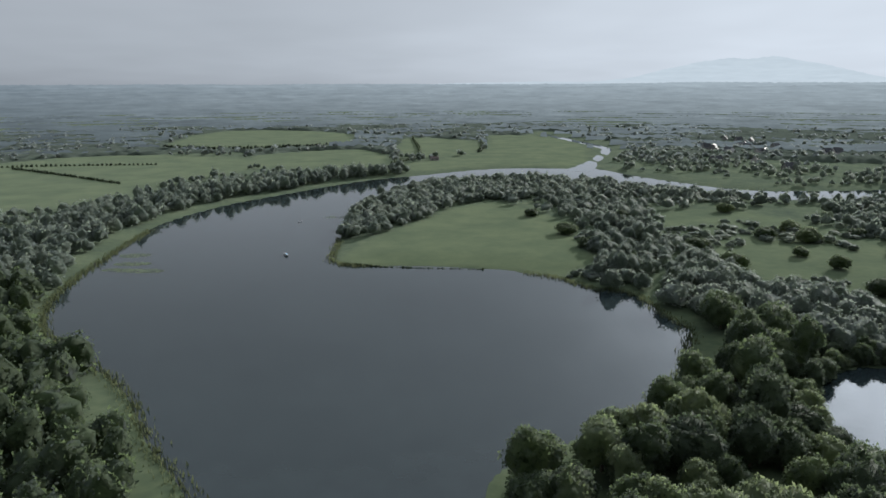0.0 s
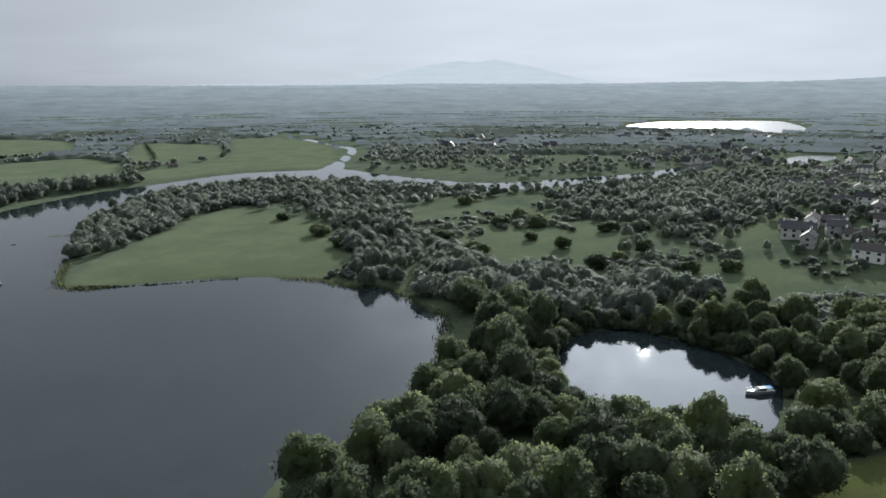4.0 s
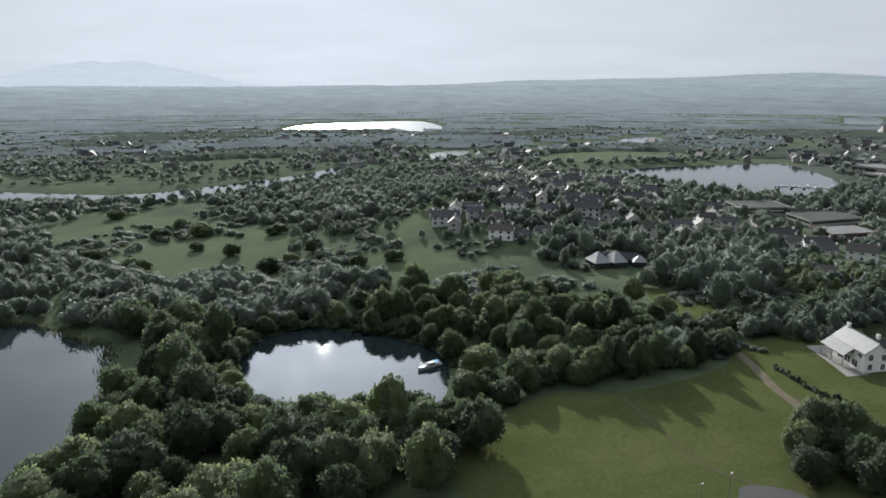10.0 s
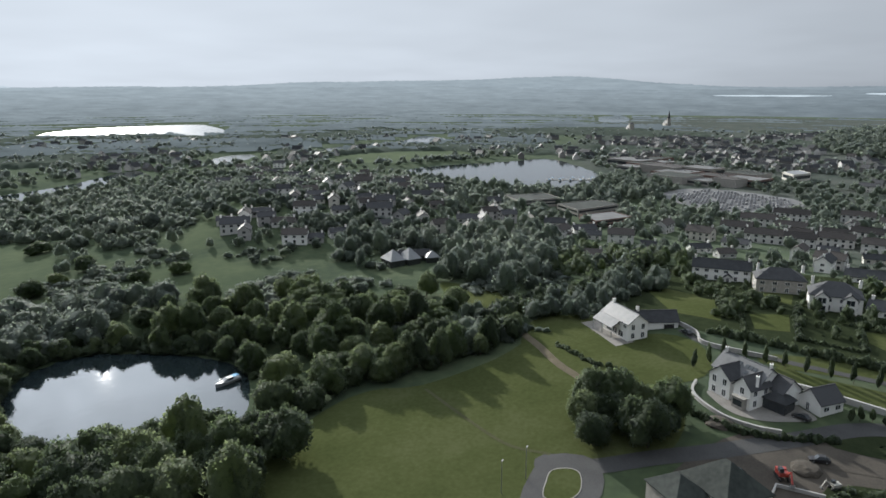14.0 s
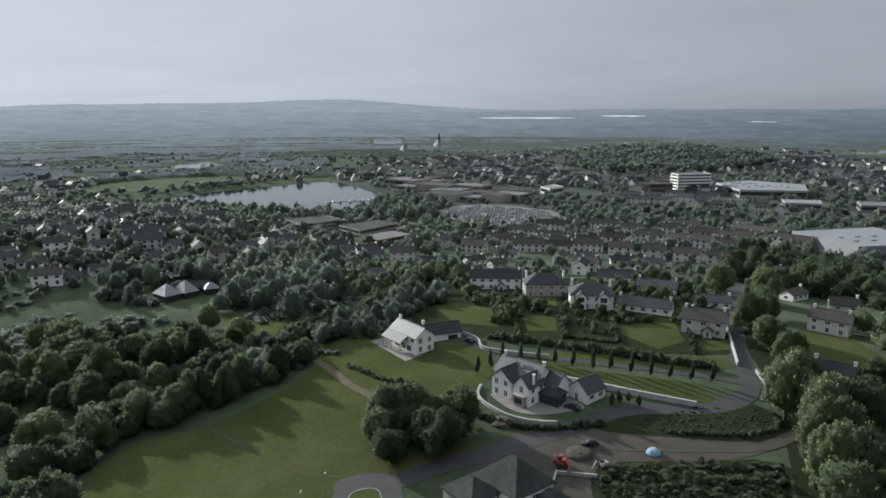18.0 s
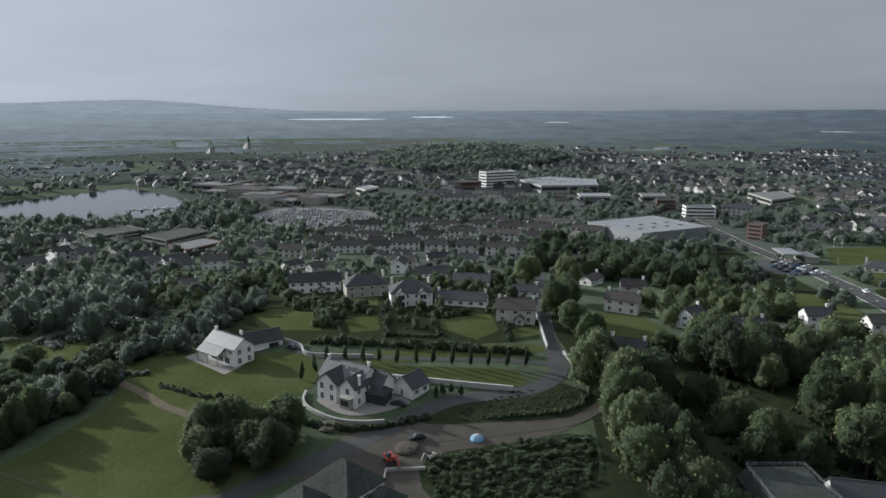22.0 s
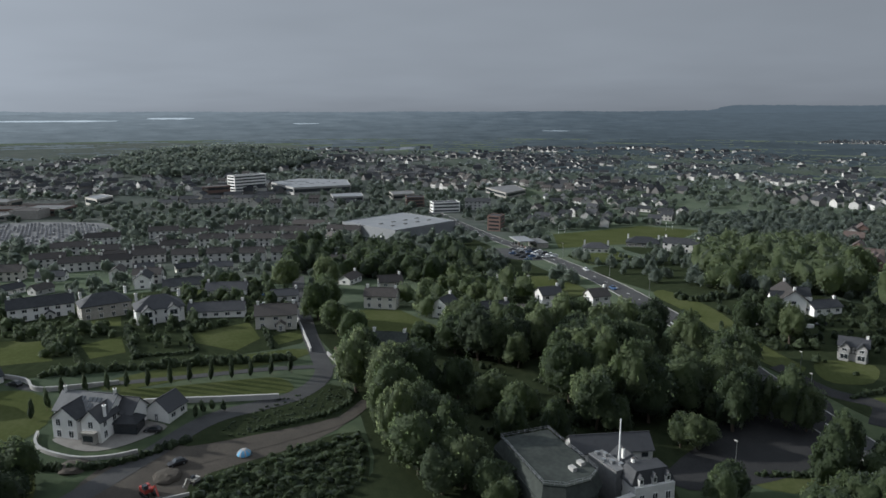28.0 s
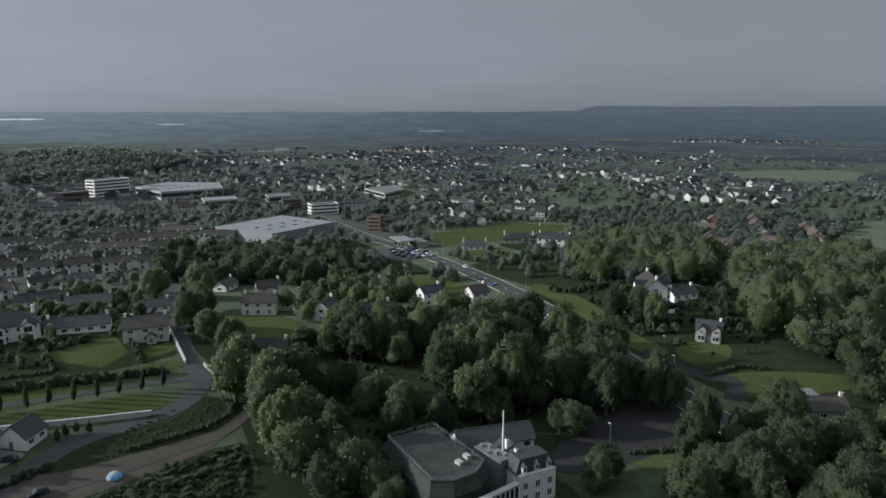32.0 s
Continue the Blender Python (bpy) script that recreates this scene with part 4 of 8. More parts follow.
def gable_wall(L, W, eave, top):
    """Walls with a gable at each end; the ridge runs along x."""
    bm = bmesh.new()
    prof = [(-W / 2, -1.0), (W / 2, -1.0), (W / 2, eave), (0, top), (-W / 2, eave)]
    a = [bm.verts.new((-L / 2, y, z)) for y, z in prof]
    b = [bm.verts.new((L / 2, y, z)) for y, z in prof]
    bm.faces.new(a[::-1])
    bm.faces.new(b)
    for i in range(5):
        j = (i + 1) % 5
        bm.faces.new((a[i], a[j], b[j], b[i]))
    bmesh.ops.recalc_face_normals(bm, faces=bm.faces[:])
    return bm


def gable_roof(L, W, eave, top, over=0.4, thick=0.22):
    """Two pitched slabs with eaves, a verge and a ridge."""
    bm = bmesh.new()
    slope = (top - eave) / (W / 2)
    lo = eave - over * slope
    for s in (1, -1):
        x0, x1 = -L / 2 - over, L / 2 + over
        y0, y1 = s * (W / 2 + over), 0.0
        pts = [(x0, y0, lo), (x1, y0, lo), (x1, y1, top), (x0, y1, top)]
        under = [bm.verts.new((x, y, z + 0.03)) for x, y, z in pts]
        upper = [bm.verts.new((x, y, z + thick)) for x, y, z in pts]
        bm.faces.new(under)
        bm.faces.new(upper)
        for i in range(4):
            j = (i + 1) % 4
            bm.faces.new((under[i], under[j], upper[j], upper[i]))
    box(bm, -L / 2 - over, L / 2 + over, -0.14, 0.14, top + thick - 0.1, top + thick + 0.08)
    bmesh.ops.recalc_face_normals(bm, faces=bm.faces[:])
    return bm


def hip_roof(L, W, eave, top, over=0.4, thick=0.2):
    bm = bmesh.new()
    x, y, r = L / 2 + over, W / 2 + over, max(0.3, L / 2 - W / 2)
    lo = [bm.verts.new(p) for p in ((-x, -y, eave), (x, -y, eave), (x, y, eave), (-x, y, eave))]
    mid = [bm.verts.new((v.co.x, v.co.y, eave + thick)) for v in lo]
    t = [bm.verts.new((-r, 0, top + thick)), bm.verts.new((r, 0, top + thick))]
    bm.faces.new(lo)
    for i in range(4):
        j = (i + 1) % 4
        bm.faces.new((lo[i], lo[j], mid[j], mid[i]))
    bm.faces.new((mid[0], mid[1], t[1], t[0]))
    bm.faces.new((mid[2], mid[3], t[0], t[1]))
    bm.faces.new((mid[1], mid[2], t[1]))
    bm.faces.new((mid[3], mid[0], t[0]))
    bmesh.ops.recalc_face_normals(bm, faces=bm.faces[:])
    return bm


def loft(sections):
    """A skin through rings of points of equal count, closed at both ends."""
    bm = bmesh.new()
    rows = [[bm.verts.new(p) for p in s] for s in sections]
    n = len(rows[0])
    for a, b in zip(rows, rows[1:]):
        for i in range(n):
            j = (i + 1) % n
            bm.faces.new((a[i], a[j], b[j], b[i]))
    bm.faces.new(rows[0][::-1])
    bm.faces.new(rows[-1])
    bmesh.ops.recalc_face_normals(bm, faces=bm.faces[:])
    return bm


def mesh_of(name, bm, mat):
    me = bpy.data.meshes.new(name)
    bm.to_mesh(me)
    bm.free()
    me.materials.append(mat)
    return me


def window_frame_mesh(w, h):
    """One frame with a mullion, facing -y, sitting proud of the wall."""
    t = 0.09
    xs, zs = (-w / 2, -w / 2 + t, -t / 2, t / 2, w / 2 - t, w / 2), (-h / 2, -h / 2 + t, h / 2 - t, h / 2)
    bm = bmesh.new()
    v = {(i, k): bm.verts.new((x, -0.07, z)) for i, x in enumerate(xs) for k, z in enumerate(zs)}
    for i in range(5):
        for k in range(3):
            if k == 1 and i in (1, 3):
                continue
            bm.faces.new((v[i, k], v[i + 1, k], v[i + 1, k + 1], v[i, k + 1]))
    ext = bmesh.ops.extrude_face_region(bm, geom=bm.faces[:])
    for g in ext["geom"]:
        if isinstance(g, bmesh.types.BMVert):
            g.co.y = 0.03
    bmesh.ops.recalc_face_normals(bm, faces=bm.faces[:])
    return mesh_of("window", bm, MAT_FRAME)


def pane_mesh(w, h):
    return mesh_of("pane", boxed((-w / 2 + 0.05, w / 2 - 0.05, -0.035, 0.02, -h / 2 + 0.05, h / 2 - 0.05)), MAT_GLASS)


FRAMES = {"wide": (window_frame_mesh(1.7, 1.25), pane_mesh(1.7, 1.25)), "tall": (window_frame_mesh(1.3, 1.8), pane_mesh(1.3, 1.8)), "door": (window_frame_mesh(1.05, 2.1), pane_mesh(1.05, 2.1)), "big": (window_frame_mesh(2.6, 2.0), pane_mesh(2.6, 2.0))}
CHIMNEY = mesh_of("chimney", boxed((-0.45, 0.45, -0.35, 0.35, -1.6, 1.1), (-0.52, 0.52, -0.42, 0.42, 0.95, 1.12)), MAT_RENDER)
POT = mesh_of("chimney_pot", boxed((-0.14, 0.14, -0.14, 0.14, 1.12, 1.55), (-0.17, 0.17, -0.17, 0.17, 1.5, 1.58)), MAT_REDTILE)


def window(parent, kind, x, y, z, turn, glazed=True, name="window"):
    fr, pn = FRAMES[kind]
    w = part(name, fr if glazed else pn, None, parent)
    w.location, w.rotation_euler[2] = (x, y, z), radians(turn)
    if glazed:
        part("pane", pn, None, w)
    return w


def chimney(parent, x, y, z, mesh=None):
    c = part("chimney", mesh or CHIMNEY, None, parent)
    c.location = (x, y, z)
    part("chimney_pot", POT, None, c)
    return c


def wing(root, x, y, turn, L, W, eave, top, wall, roof, hip=False):
    """One roofed block of a house: its wall and its roof, at a place in the house."""
    w = part("wall", boxed((-L / 2, L / 2, -W / 2, W / 2, -1.0, eave)) if hip else gable_wall(L, W, eave, top), wall, root)
    r = part("roof", (hip_roof if hip else gable_roof)(L, W, eave, top), roof, root)
    for o in (w, r):
        o.location, o.rotation_euler[2] = (x, y, 0), radians(turn)
    return w


def window_row(root, x, y, turn, side, L, W, z, n, kind="wide", glazed=True):
    """n windows along one side of a block; side: front, back, left or right of it."""
    base = {"front": 0, "back": 180, "right": 90, "left": 270}[side]
    length, off = (L, W / 2) if side in ("front", "back") else (W, L / 2)
    for i in range(n):
        u = -length / 2 + length * (i + 0.5) / n
        a, t = radians(base), radians(turn)
        lx, ly = u * math.cos(a) + off * math.sin(a), u * math.sin(a) - off * math.cos(a)
        window(root, kind, x + lx * math.cos(t) - ly * math.sin(t), y + lx * math.sin(t) + ly * math.cos(t), z, turn + base, glazed)


def house(x, y, rot, L, storeys, wall=None, roof=None, label="", W=None, name="house", group="houses of the town", glazed=True, hip=False, front="front", porch=False, dormer=False):
    root = new(name)
    W = W or min(8.5, max(6.5, L * 0.55))
    root.location = (x, y, ground_z(x, y))
    root.rotation_euler[2] = radians(rot)
    eave = 2.6 * storeys + 0.1
    top = eave + W * (0.3 if storeys == 1 else 0.36)
    wing(root, 0, 0, 0, L, W, eave, top, wall or MAT_RENDER, roof or MAT_SLATE, hip)
    n = max(2, int(L / 3.6))
    for s in range(storeys):
        for side in ("front", "back"):
            window_row(root, 0, 0, 0, side, L, W, 1.5 + 2.6 * s, n, "wide" if (s or storeys == 1) else "tall", glazed)
        window_row(root, 0, 0, 0, "left", L, W, 1.5 + 2.6 * s, 1, "wide", glazed)
        window_row(root, 0, 0, 0, "right", L, W, 1.5 + 2.6 * s, 1, "wide", glazed)
    if porch:
        wing(root, L * 0.12, -W / 2 - 1.0, 90, 2.4, 2.8, 2.4, 3.5, wall or MAT_RENDER, roof or MAT_SLATE)
        window(root, "door", L * 0.12, -W / 2 - 2.22, 1.1, 0, True, "door")
    for cx in ((-L / 2 + 0.8, L / 2 - 0.8) if L > 11 else (L / 2 - 0.8,)):
        chimney(root, cx, 0, top + 0.2)
    HOUSE_SPOTS.append((x, y, L))
    return tagged(root, label or "white rendered house with a dark slate roof and chimneys", "house", group)


def patch(name, outline, mat, label, category, dz=0.07, step=5.0, smooth=3, kind="structure"):
    """A sheet laid over the land inside an outline."""
    ring = smooth_ring(outline, smooth) if smooth > 1 else np.array(outline, float)
    bm = bmesh.new()
    bm.faces.new([bm.verts.new((p[0], p[1], 0)) for p in ring])
    lo, hi = ring.min(0), ring.max(0)
    for axis in (0, 1):
        nn = Vector((1, 0, 0)) if axis == 0 else Vector((0, 1, 0))
        for c in np.arange(lo[axis] + step, hi[axis], step):
            bmesh.ops.bisect_plane(bm, geom=bm.verts[:] + bm.edges[:] + bm.faces[:], plane_co=nn * c, plane_no=nn)
    bmesh.ops.triangulate(bm, faces=bm.faces[:])
    co = np.array([v.co[:2] for v in bm.verts])
    zz = height(co[:, 0], co[:, 1])
    for v, z in zip(bm.verts, zz):
        v.co.z = z + dz
    for f in bm.faces:
        f.normal_update()
        if f.normal.z < 0:
            f.normal_flip()
    return tagged(new(name, mesh_of(name, bm, mat)), label, category, kind=kind)


def ribbon(name, line, width, mat, label, category, dz=0.1, high=0.0, parent=None, kind="structure", per=8):
    """A road, kerb or wall swept along a line; high: how far it stands up."""
    p = smooth_line(line, per)
    d = np.gradient(p, axis=0)
    nrm = np.stack([-d[:, 1], d[:, 0]], 1) / np.hypot(d[:, 0], d[:, 1])[:, None]
    n = len(p)
    cols = 5 if not high else 2
    rows = [p + nrm * width * (k / (cols - 1) - 0.5) for k in range(cols)]
    bm = bmesh.new()
    zs = [height(r[:, 0], r[:, 1]) + dz for r in rows]
    if high:
        base = height(p[:, 0], p[:, 1])
        zs = [base + high] * 2
    vv = [[bm.verts.new((r[i, 0], r[i, 1], z[i])) for i in range(n)] for r, z in zip(rows, zs)]
    for k in range(cols - 1):
        for i in range(n - 1):
            bm.faces.new((vv[k][i], vv[k + 1][i], vv[k + 1][i + 1], vv[k][i + 1]))
    if high:
        low = [[bm.verts.new((r[i, 0], r[i, 1], base[i] - 0.4)) for i in range(n)] for r in rows]
        for k in range(2):
            for i in range(n - 1):
                bm.faces.new((vv[k][i], vv[k][i + 1], low[k][i + 1], low[k][i]))
        for i in (0, n - 1):
            bm.faces.new((vv[0][i], vv[1][i], low[1][i], low[0][i]))
    bmesh.ops.recalc_face_normals(bm, faces=bm.faces[:])
    if not high and sum(f.normal.z for f in bm.faces) < 0:
        bmesh.ops.reverse_faces(bm, faces=bm.faces[:])
    me = mesh_of(name, bm, mat)
    if parent:
        return part(name, me, None, parent, label)
    return tagged(new(name, me), label, category, kind=kind)


# ---------------------------------------------------------------- lawns, roads and yards
patch("lawn", [(137, 103), (156, 95), (163, 82), (184, 68), (201, 62), (190, 52), (180, 42), (172, 34), (170, 14), (154, 12), (142, 18), (136, 30), (125, 36), (100, 50), (100, 80), (112, 100)], MAT_LAWN, "wide mown green lawn with worn tracks", "lawn")
patch("lawn", [(262, 122), (251, 92), (229, 83), (239, 106)], MAT_LAWN, "bright green lawn among dark trees", "lawn")
patch("lawn", [(213, 122), (200, 101), (182, 97), (190, 109)], MAT_LAWN, "small sunlit lawn between trees", "lawn")
patch("lawn", [(224, 66), (228, 52), (208, 40), (186, 46), (196, 64)], MAT_LAWN, "shaded grass beside the belt of trees", "lawn", 0.06)
patch("lawn", [(205, 62), (199, 48), (206, 42), (214, 24), (209, 13), (196, 8), (184, 12), (174, 31), (188, 50)], MAT_LAWN, "mown green lawn in front of the white house", "lawn", 0.08)
patch("lawn", [(263, 36), (255, 10), (231, 8), (236, 24)], MAT_LAWN, "green paddock behind the hedge", "lawn", 0.07, 5, 1)
patch("lawn", [(201, -9), (197, -16), (194, -36), (191, -50), (181, -50), (184, -30), (190, -9)], MAT_LAWN, "green verge below the row of small cypress trees", "lawn", 0.08)
patch("lawn", [(208, -8), (212, -60), (203, -58), (199, -10)], MAT_LAWN, "strip of lawn under the garden wall", "lawn", 0.075)
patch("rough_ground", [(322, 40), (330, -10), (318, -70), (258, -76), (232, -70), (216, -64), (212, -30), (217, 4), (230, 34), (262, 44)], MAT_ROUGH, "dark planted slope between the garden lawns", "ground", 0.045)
# dark sheet whose colour imitates the shade under the tall trees
patch("rough_ground", [(262, -170), (252, -124), (206, -120), (196, -86), (180, -69), (156, -62), (136, -56), (125, -40), (104, -34), (84, -54), (74, -96), (92, -112), (100, -114), (116, -142), (126, -158), (150, -170), (196, -186)], MAT_ROUGH, "ground coloured dark for the shade under the tall trees", "ground", 0.045)
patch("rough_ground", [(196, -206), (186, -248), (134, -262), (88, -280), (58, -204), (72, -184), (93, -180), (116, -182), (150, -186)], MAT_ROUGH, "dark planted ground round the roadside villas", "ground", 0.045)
patch("rough_ground", [(252, -82), (230, -90), (204, -82), (196, -73), (206, -71), (228, -73)], MAT_ROUGH, "rough dark verge beside the lane", "ground", 0.05)
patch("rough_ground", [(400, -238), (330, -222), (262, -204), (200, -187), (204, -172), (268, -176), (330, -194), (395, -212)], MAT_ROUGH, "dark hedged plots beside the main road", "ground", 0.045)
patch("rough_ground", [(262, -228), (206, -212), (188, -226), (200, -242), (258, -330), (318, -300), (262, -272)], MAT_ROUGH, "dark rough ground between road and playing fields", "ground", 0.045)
GARDENS = [
    [(270, 32), (261, 19), (248, 10), (237, 12), (238, 20), (254, 29)],
    [(242, 0), (246, -12), (228, -12), (227, -2)],
    [(238, -33), (245, -54), (225, -53), (216, -43), (228, -33)],
    [(226, -57), (230, -68), (221, -67), (217, -57)],
    [(347, 58), (368, 54), (358, 44), (341, 44)],
    [(284, 0), (275, -14), (260, -13), (268, -1)],
    [(324, -39), (327, -53), (304, -61), (302, -48)],
]
for o in GARDENS:
    patch("lawn", o, MAT_LAWN, "sloping back garden lawn", "lawn", 0.075, 5, 1)
patch("sports_field", [(388, -301), (398, -393), (360, -418), (326, -353), (329, -260)], MAT_LAWN, "flat green playing field by the main road", "field", smooth=1)
patch("sports_field", [(300, -243), (305, -283), (265, -266), (268, -232)], MAT_LAWN, "small green training pitch", "field", smooth=1)
patch("lawn", [(204, -217), (183, -214), (167, -209), (140, -196), (122, -192), (126, -185), (147, -189), (173, -200), (200, -208)], MAT_LAWN, "broad grass verge beside the main road", "lawn", 0.09)
patch("lawn", [(123, -200), (112, -210), (106, -199), (112, -190), (119, -192)], MAT_LAWN, "green front lawn with a curved edge", "lawn", 0.08)
patch("lawn", [(101, -191), (90, -207), (74, -221), (74, -210), (82, -194), (95, -184)], MAT_LAWN, "green lawn behind a low clipped hedge", "lawn", 0.08)
patch("lawn", [(250, -88), (244, -112), (212, -116), (205, -86)], MAT_LAWN, "sunny lawn beside the estate lane", "lawn", 0.08, 5, 1)
patch("lawn", [(262, -186), (256, -200), (222, -192), (228, -176)], MAT_LAWN, "grass plot between houses and road", "lawn", 0.08)
patch("lawn", [(93, -133), (85, -147), (79, -156), (76, -150), (83, -138), (90, -131)], MAT_LAWN, "hotel lawn edged by a clipped hedge", "lawn", 0.08)
patch("yard", [(163, -2), (166, -20), (164, -46), (172, -66), (160, -60), (152, -42), (150, -26), (140, -20), (126, -16), (118, 2), (134, 12), (146, 10)], MAT_DIRT, "bare earth building yard with ruts", "yard", 0.06)
patch("car_park", [(612, 78), (664, 46), (628, -23), (583, -29), (560, -16), (529, 24), (548, 47)], MAT_FELT, "grey retail car park full of parked cars", "car park", 0.08, 8)
patch("car_park", [(350, -222), (318, -210), (296, -226), (330, -244)], MAT_ASPHALT, "forecourt beside the main road", "car park", 0.08)

MAIN_ROAD = [(560, -292), (493, -278), (394, -253), (311, -234), (244, -214), (192, -197), (160, -187), (137, -179), (100, -168), (60, -160)]
LANE = [(330, -98), (275, -82), (225, -70), (203, -66), (188, -62), (178, -50), (174, -28), (164, -13), (154, 2), (146, 16), (138, 29), (137, 38), (128, 30)]
road = ribbon("road", MAIN_ROAD, 9, MAT_ASPHALT, "grey asphalt main road into the town", "road", 0.1)
ribbon("road", LANE, 5.5, MAT_ASPHALT, "narrow asphalt estate lane", "road", 0.11)
ribbon("road", [(190, -74), (194, -66), (198, -49), (201, -25), (205, -5), (210, 11), (219, 19)], 2.6, MAT_ASPHALT, "grey gravel drive past the cypress trees", "road", 0.12)
ribbon("road", [(156, -14), (157, -32), (158.5, -46), (161, -58), (168, -68)], 3.6, MAT_DIRT, "bare earth track along the foot of the bank", "track", 0.12)
ribbon("road", [(206, 67), (196, 58), (185, 49), (177, 40)], 2.6, MAT_TRACK, "trodden earth track down the lawn", "track", 0.12)
ribbon("road", [(161, 80), (150, 64), (141, 49), (140, 38)], 1.0, MAT_FAINT, "faint worn track across the lawn", "track", 0.12)
patch("car_park", [(122, -156), (114, -180), (101, -174), (90, -150), (92, -130), (98, -116), (106, -118), (112, -140)], MAT_DARKTAR, "hotel forecourt and drive in asphalt darkened for tree shade", "car park", 0.12)
ribbon("road", [(128, -186), (110, -184), (98, -188), (92, -178)], 5, MAT_DARKTAR, "dark side lane between hedges", "road", 0.12)
for off in (4.2, -4.2):
    p = smooth_line(MAIN_ROAD, 6)
    d = np.gradient(p, axis=0)
    nn = np.stack([-d[:, 1], d[:, 0]], 1) / np.hypot(d[:, 0], d[:, 1])[:, None]
    ribbon("kerb", (p + nn * (off + 0.5 * np.sign(off)))[::6], 0.3, MAT_CONCRETE, "pale concrete kerb of the main road", "kerb", 0, 0.16)
mid = smooth_line(MAIN_ROAD, 10)
for i in range(2, len(mid) - 2, 2):
    seg = np.array([mid[i], mid[i] * 0.6 + mid[i + 1] * 0.4])
    ribbon("lane_line", seg, 0.25, MAT_PAINT, "", "", 0.13, parent=road, per=2)

# garden, terrace and lane walls
ribbon("garden_wall", [(183.6, 11.1), (179.3, 11.6), (175, 10.3), (170.3, 6.4), (166.9, 1.9), (165.1, -4.1), (165, -9.3)], 0.6, MAT_CONCRETE, "curved pale stone retaining wall round the garden", "wall", 0, 0.9)
ribbon("garden_wall", [(189.3, -8.9), (187, -17.6), (182.6, -30.7), (178.2, -46.2)], 0.7, MAT_DULLED, "long pale rendered wall along the drive", "wall", 0, 1.5)
ribbon("garden_wall", [(224.1, 20.8), (219, 16), (215.2, 13.8), (209.5, 12.1), (206.4, 5.6), (203.3, -8.3)], 0.5, MAT_DULLED, "curving white rendered drive wall", "wall", 0, 1.3)
ribbon("garden_wall", [(246.7, -71.9), (228, -68.5), (207.2, -64.8)], 0.5, MAT_DULLED, "pale rendered wall along the lane", "wall", 0, 1.4)
ribbon("garden_wall", [(203.3, -68.9), (194.9, -69)], 0.4, MAT_DULLED, "pale bridge parapet beside the lane", "wall", 0, 1.2)
ribbon("garden_wall", [(206, -72.4), (193.9, -71.7), (186, -69.5)], 0.25, MAT_FENCE, "brown timber fence beside the lane", "fence", 0, 1.3)
ribbon("garden_wall", [(144.3, -8.3), (144, -13), (143.8, -17.2)], 0.4, MAT_CONCRETE, "low block wall on the building site", "wall", 0, 0.8)
ribbon("garden_wall", [(144.3, -8.3), (139, -7.2), (134.3, -6.2)], 0.4, MAT_CONCRETE, "low block wall on the building site", "wall", 0, 0.8)
ribbon("garden_wall", [(158, -206), (146, -214), (140, -222)], 0.5, MAT_RENDER, "white gate wall of the roadside villa", "wall", 0, 1.2)
patch("terrace", [(218.6, 50.6), (221.9, 45.9), (205, 31), (200.5, 35.5)], MAT_PAVING, "pale paved terrace beside the white house", "terrace", 0.14, 5, 1)
patch("terrace", [(180.5, 7), (176, 6.5), (170.3, 1.3), (169, -5), (171, -12), (174.1, -17), (179, -13), (184, -8)], MAT_PAVING, "grey paved court round the large white house", "terrace", 0.14, 4)
# a kerbed grass island where the drive divides
ISLAND = [(130, 36), (134, 36), (136, 33), (135, 30), (129, 28.5), (124.5, 31), (125, 35)]
patch("road", [(140, 38), (141, 28), (130, 24), (119, 28), (120, 38), (130, 40)], MAT_ASPHALT, "asphalt turning place round a grass island", "road", 0.105)
patch("lawn", ISLAND, MAT_LAWN, "small kerbed grass island in the drive", "lawn", 0.16)
ribbon("kerb", [tuple(p) for p in smooth_ring(ISLAND, 2)] + [ISLAND[0]], 0.22, MAT_STONE, "grey kerb round the grass island", "kerb", 0.05, 0.2)


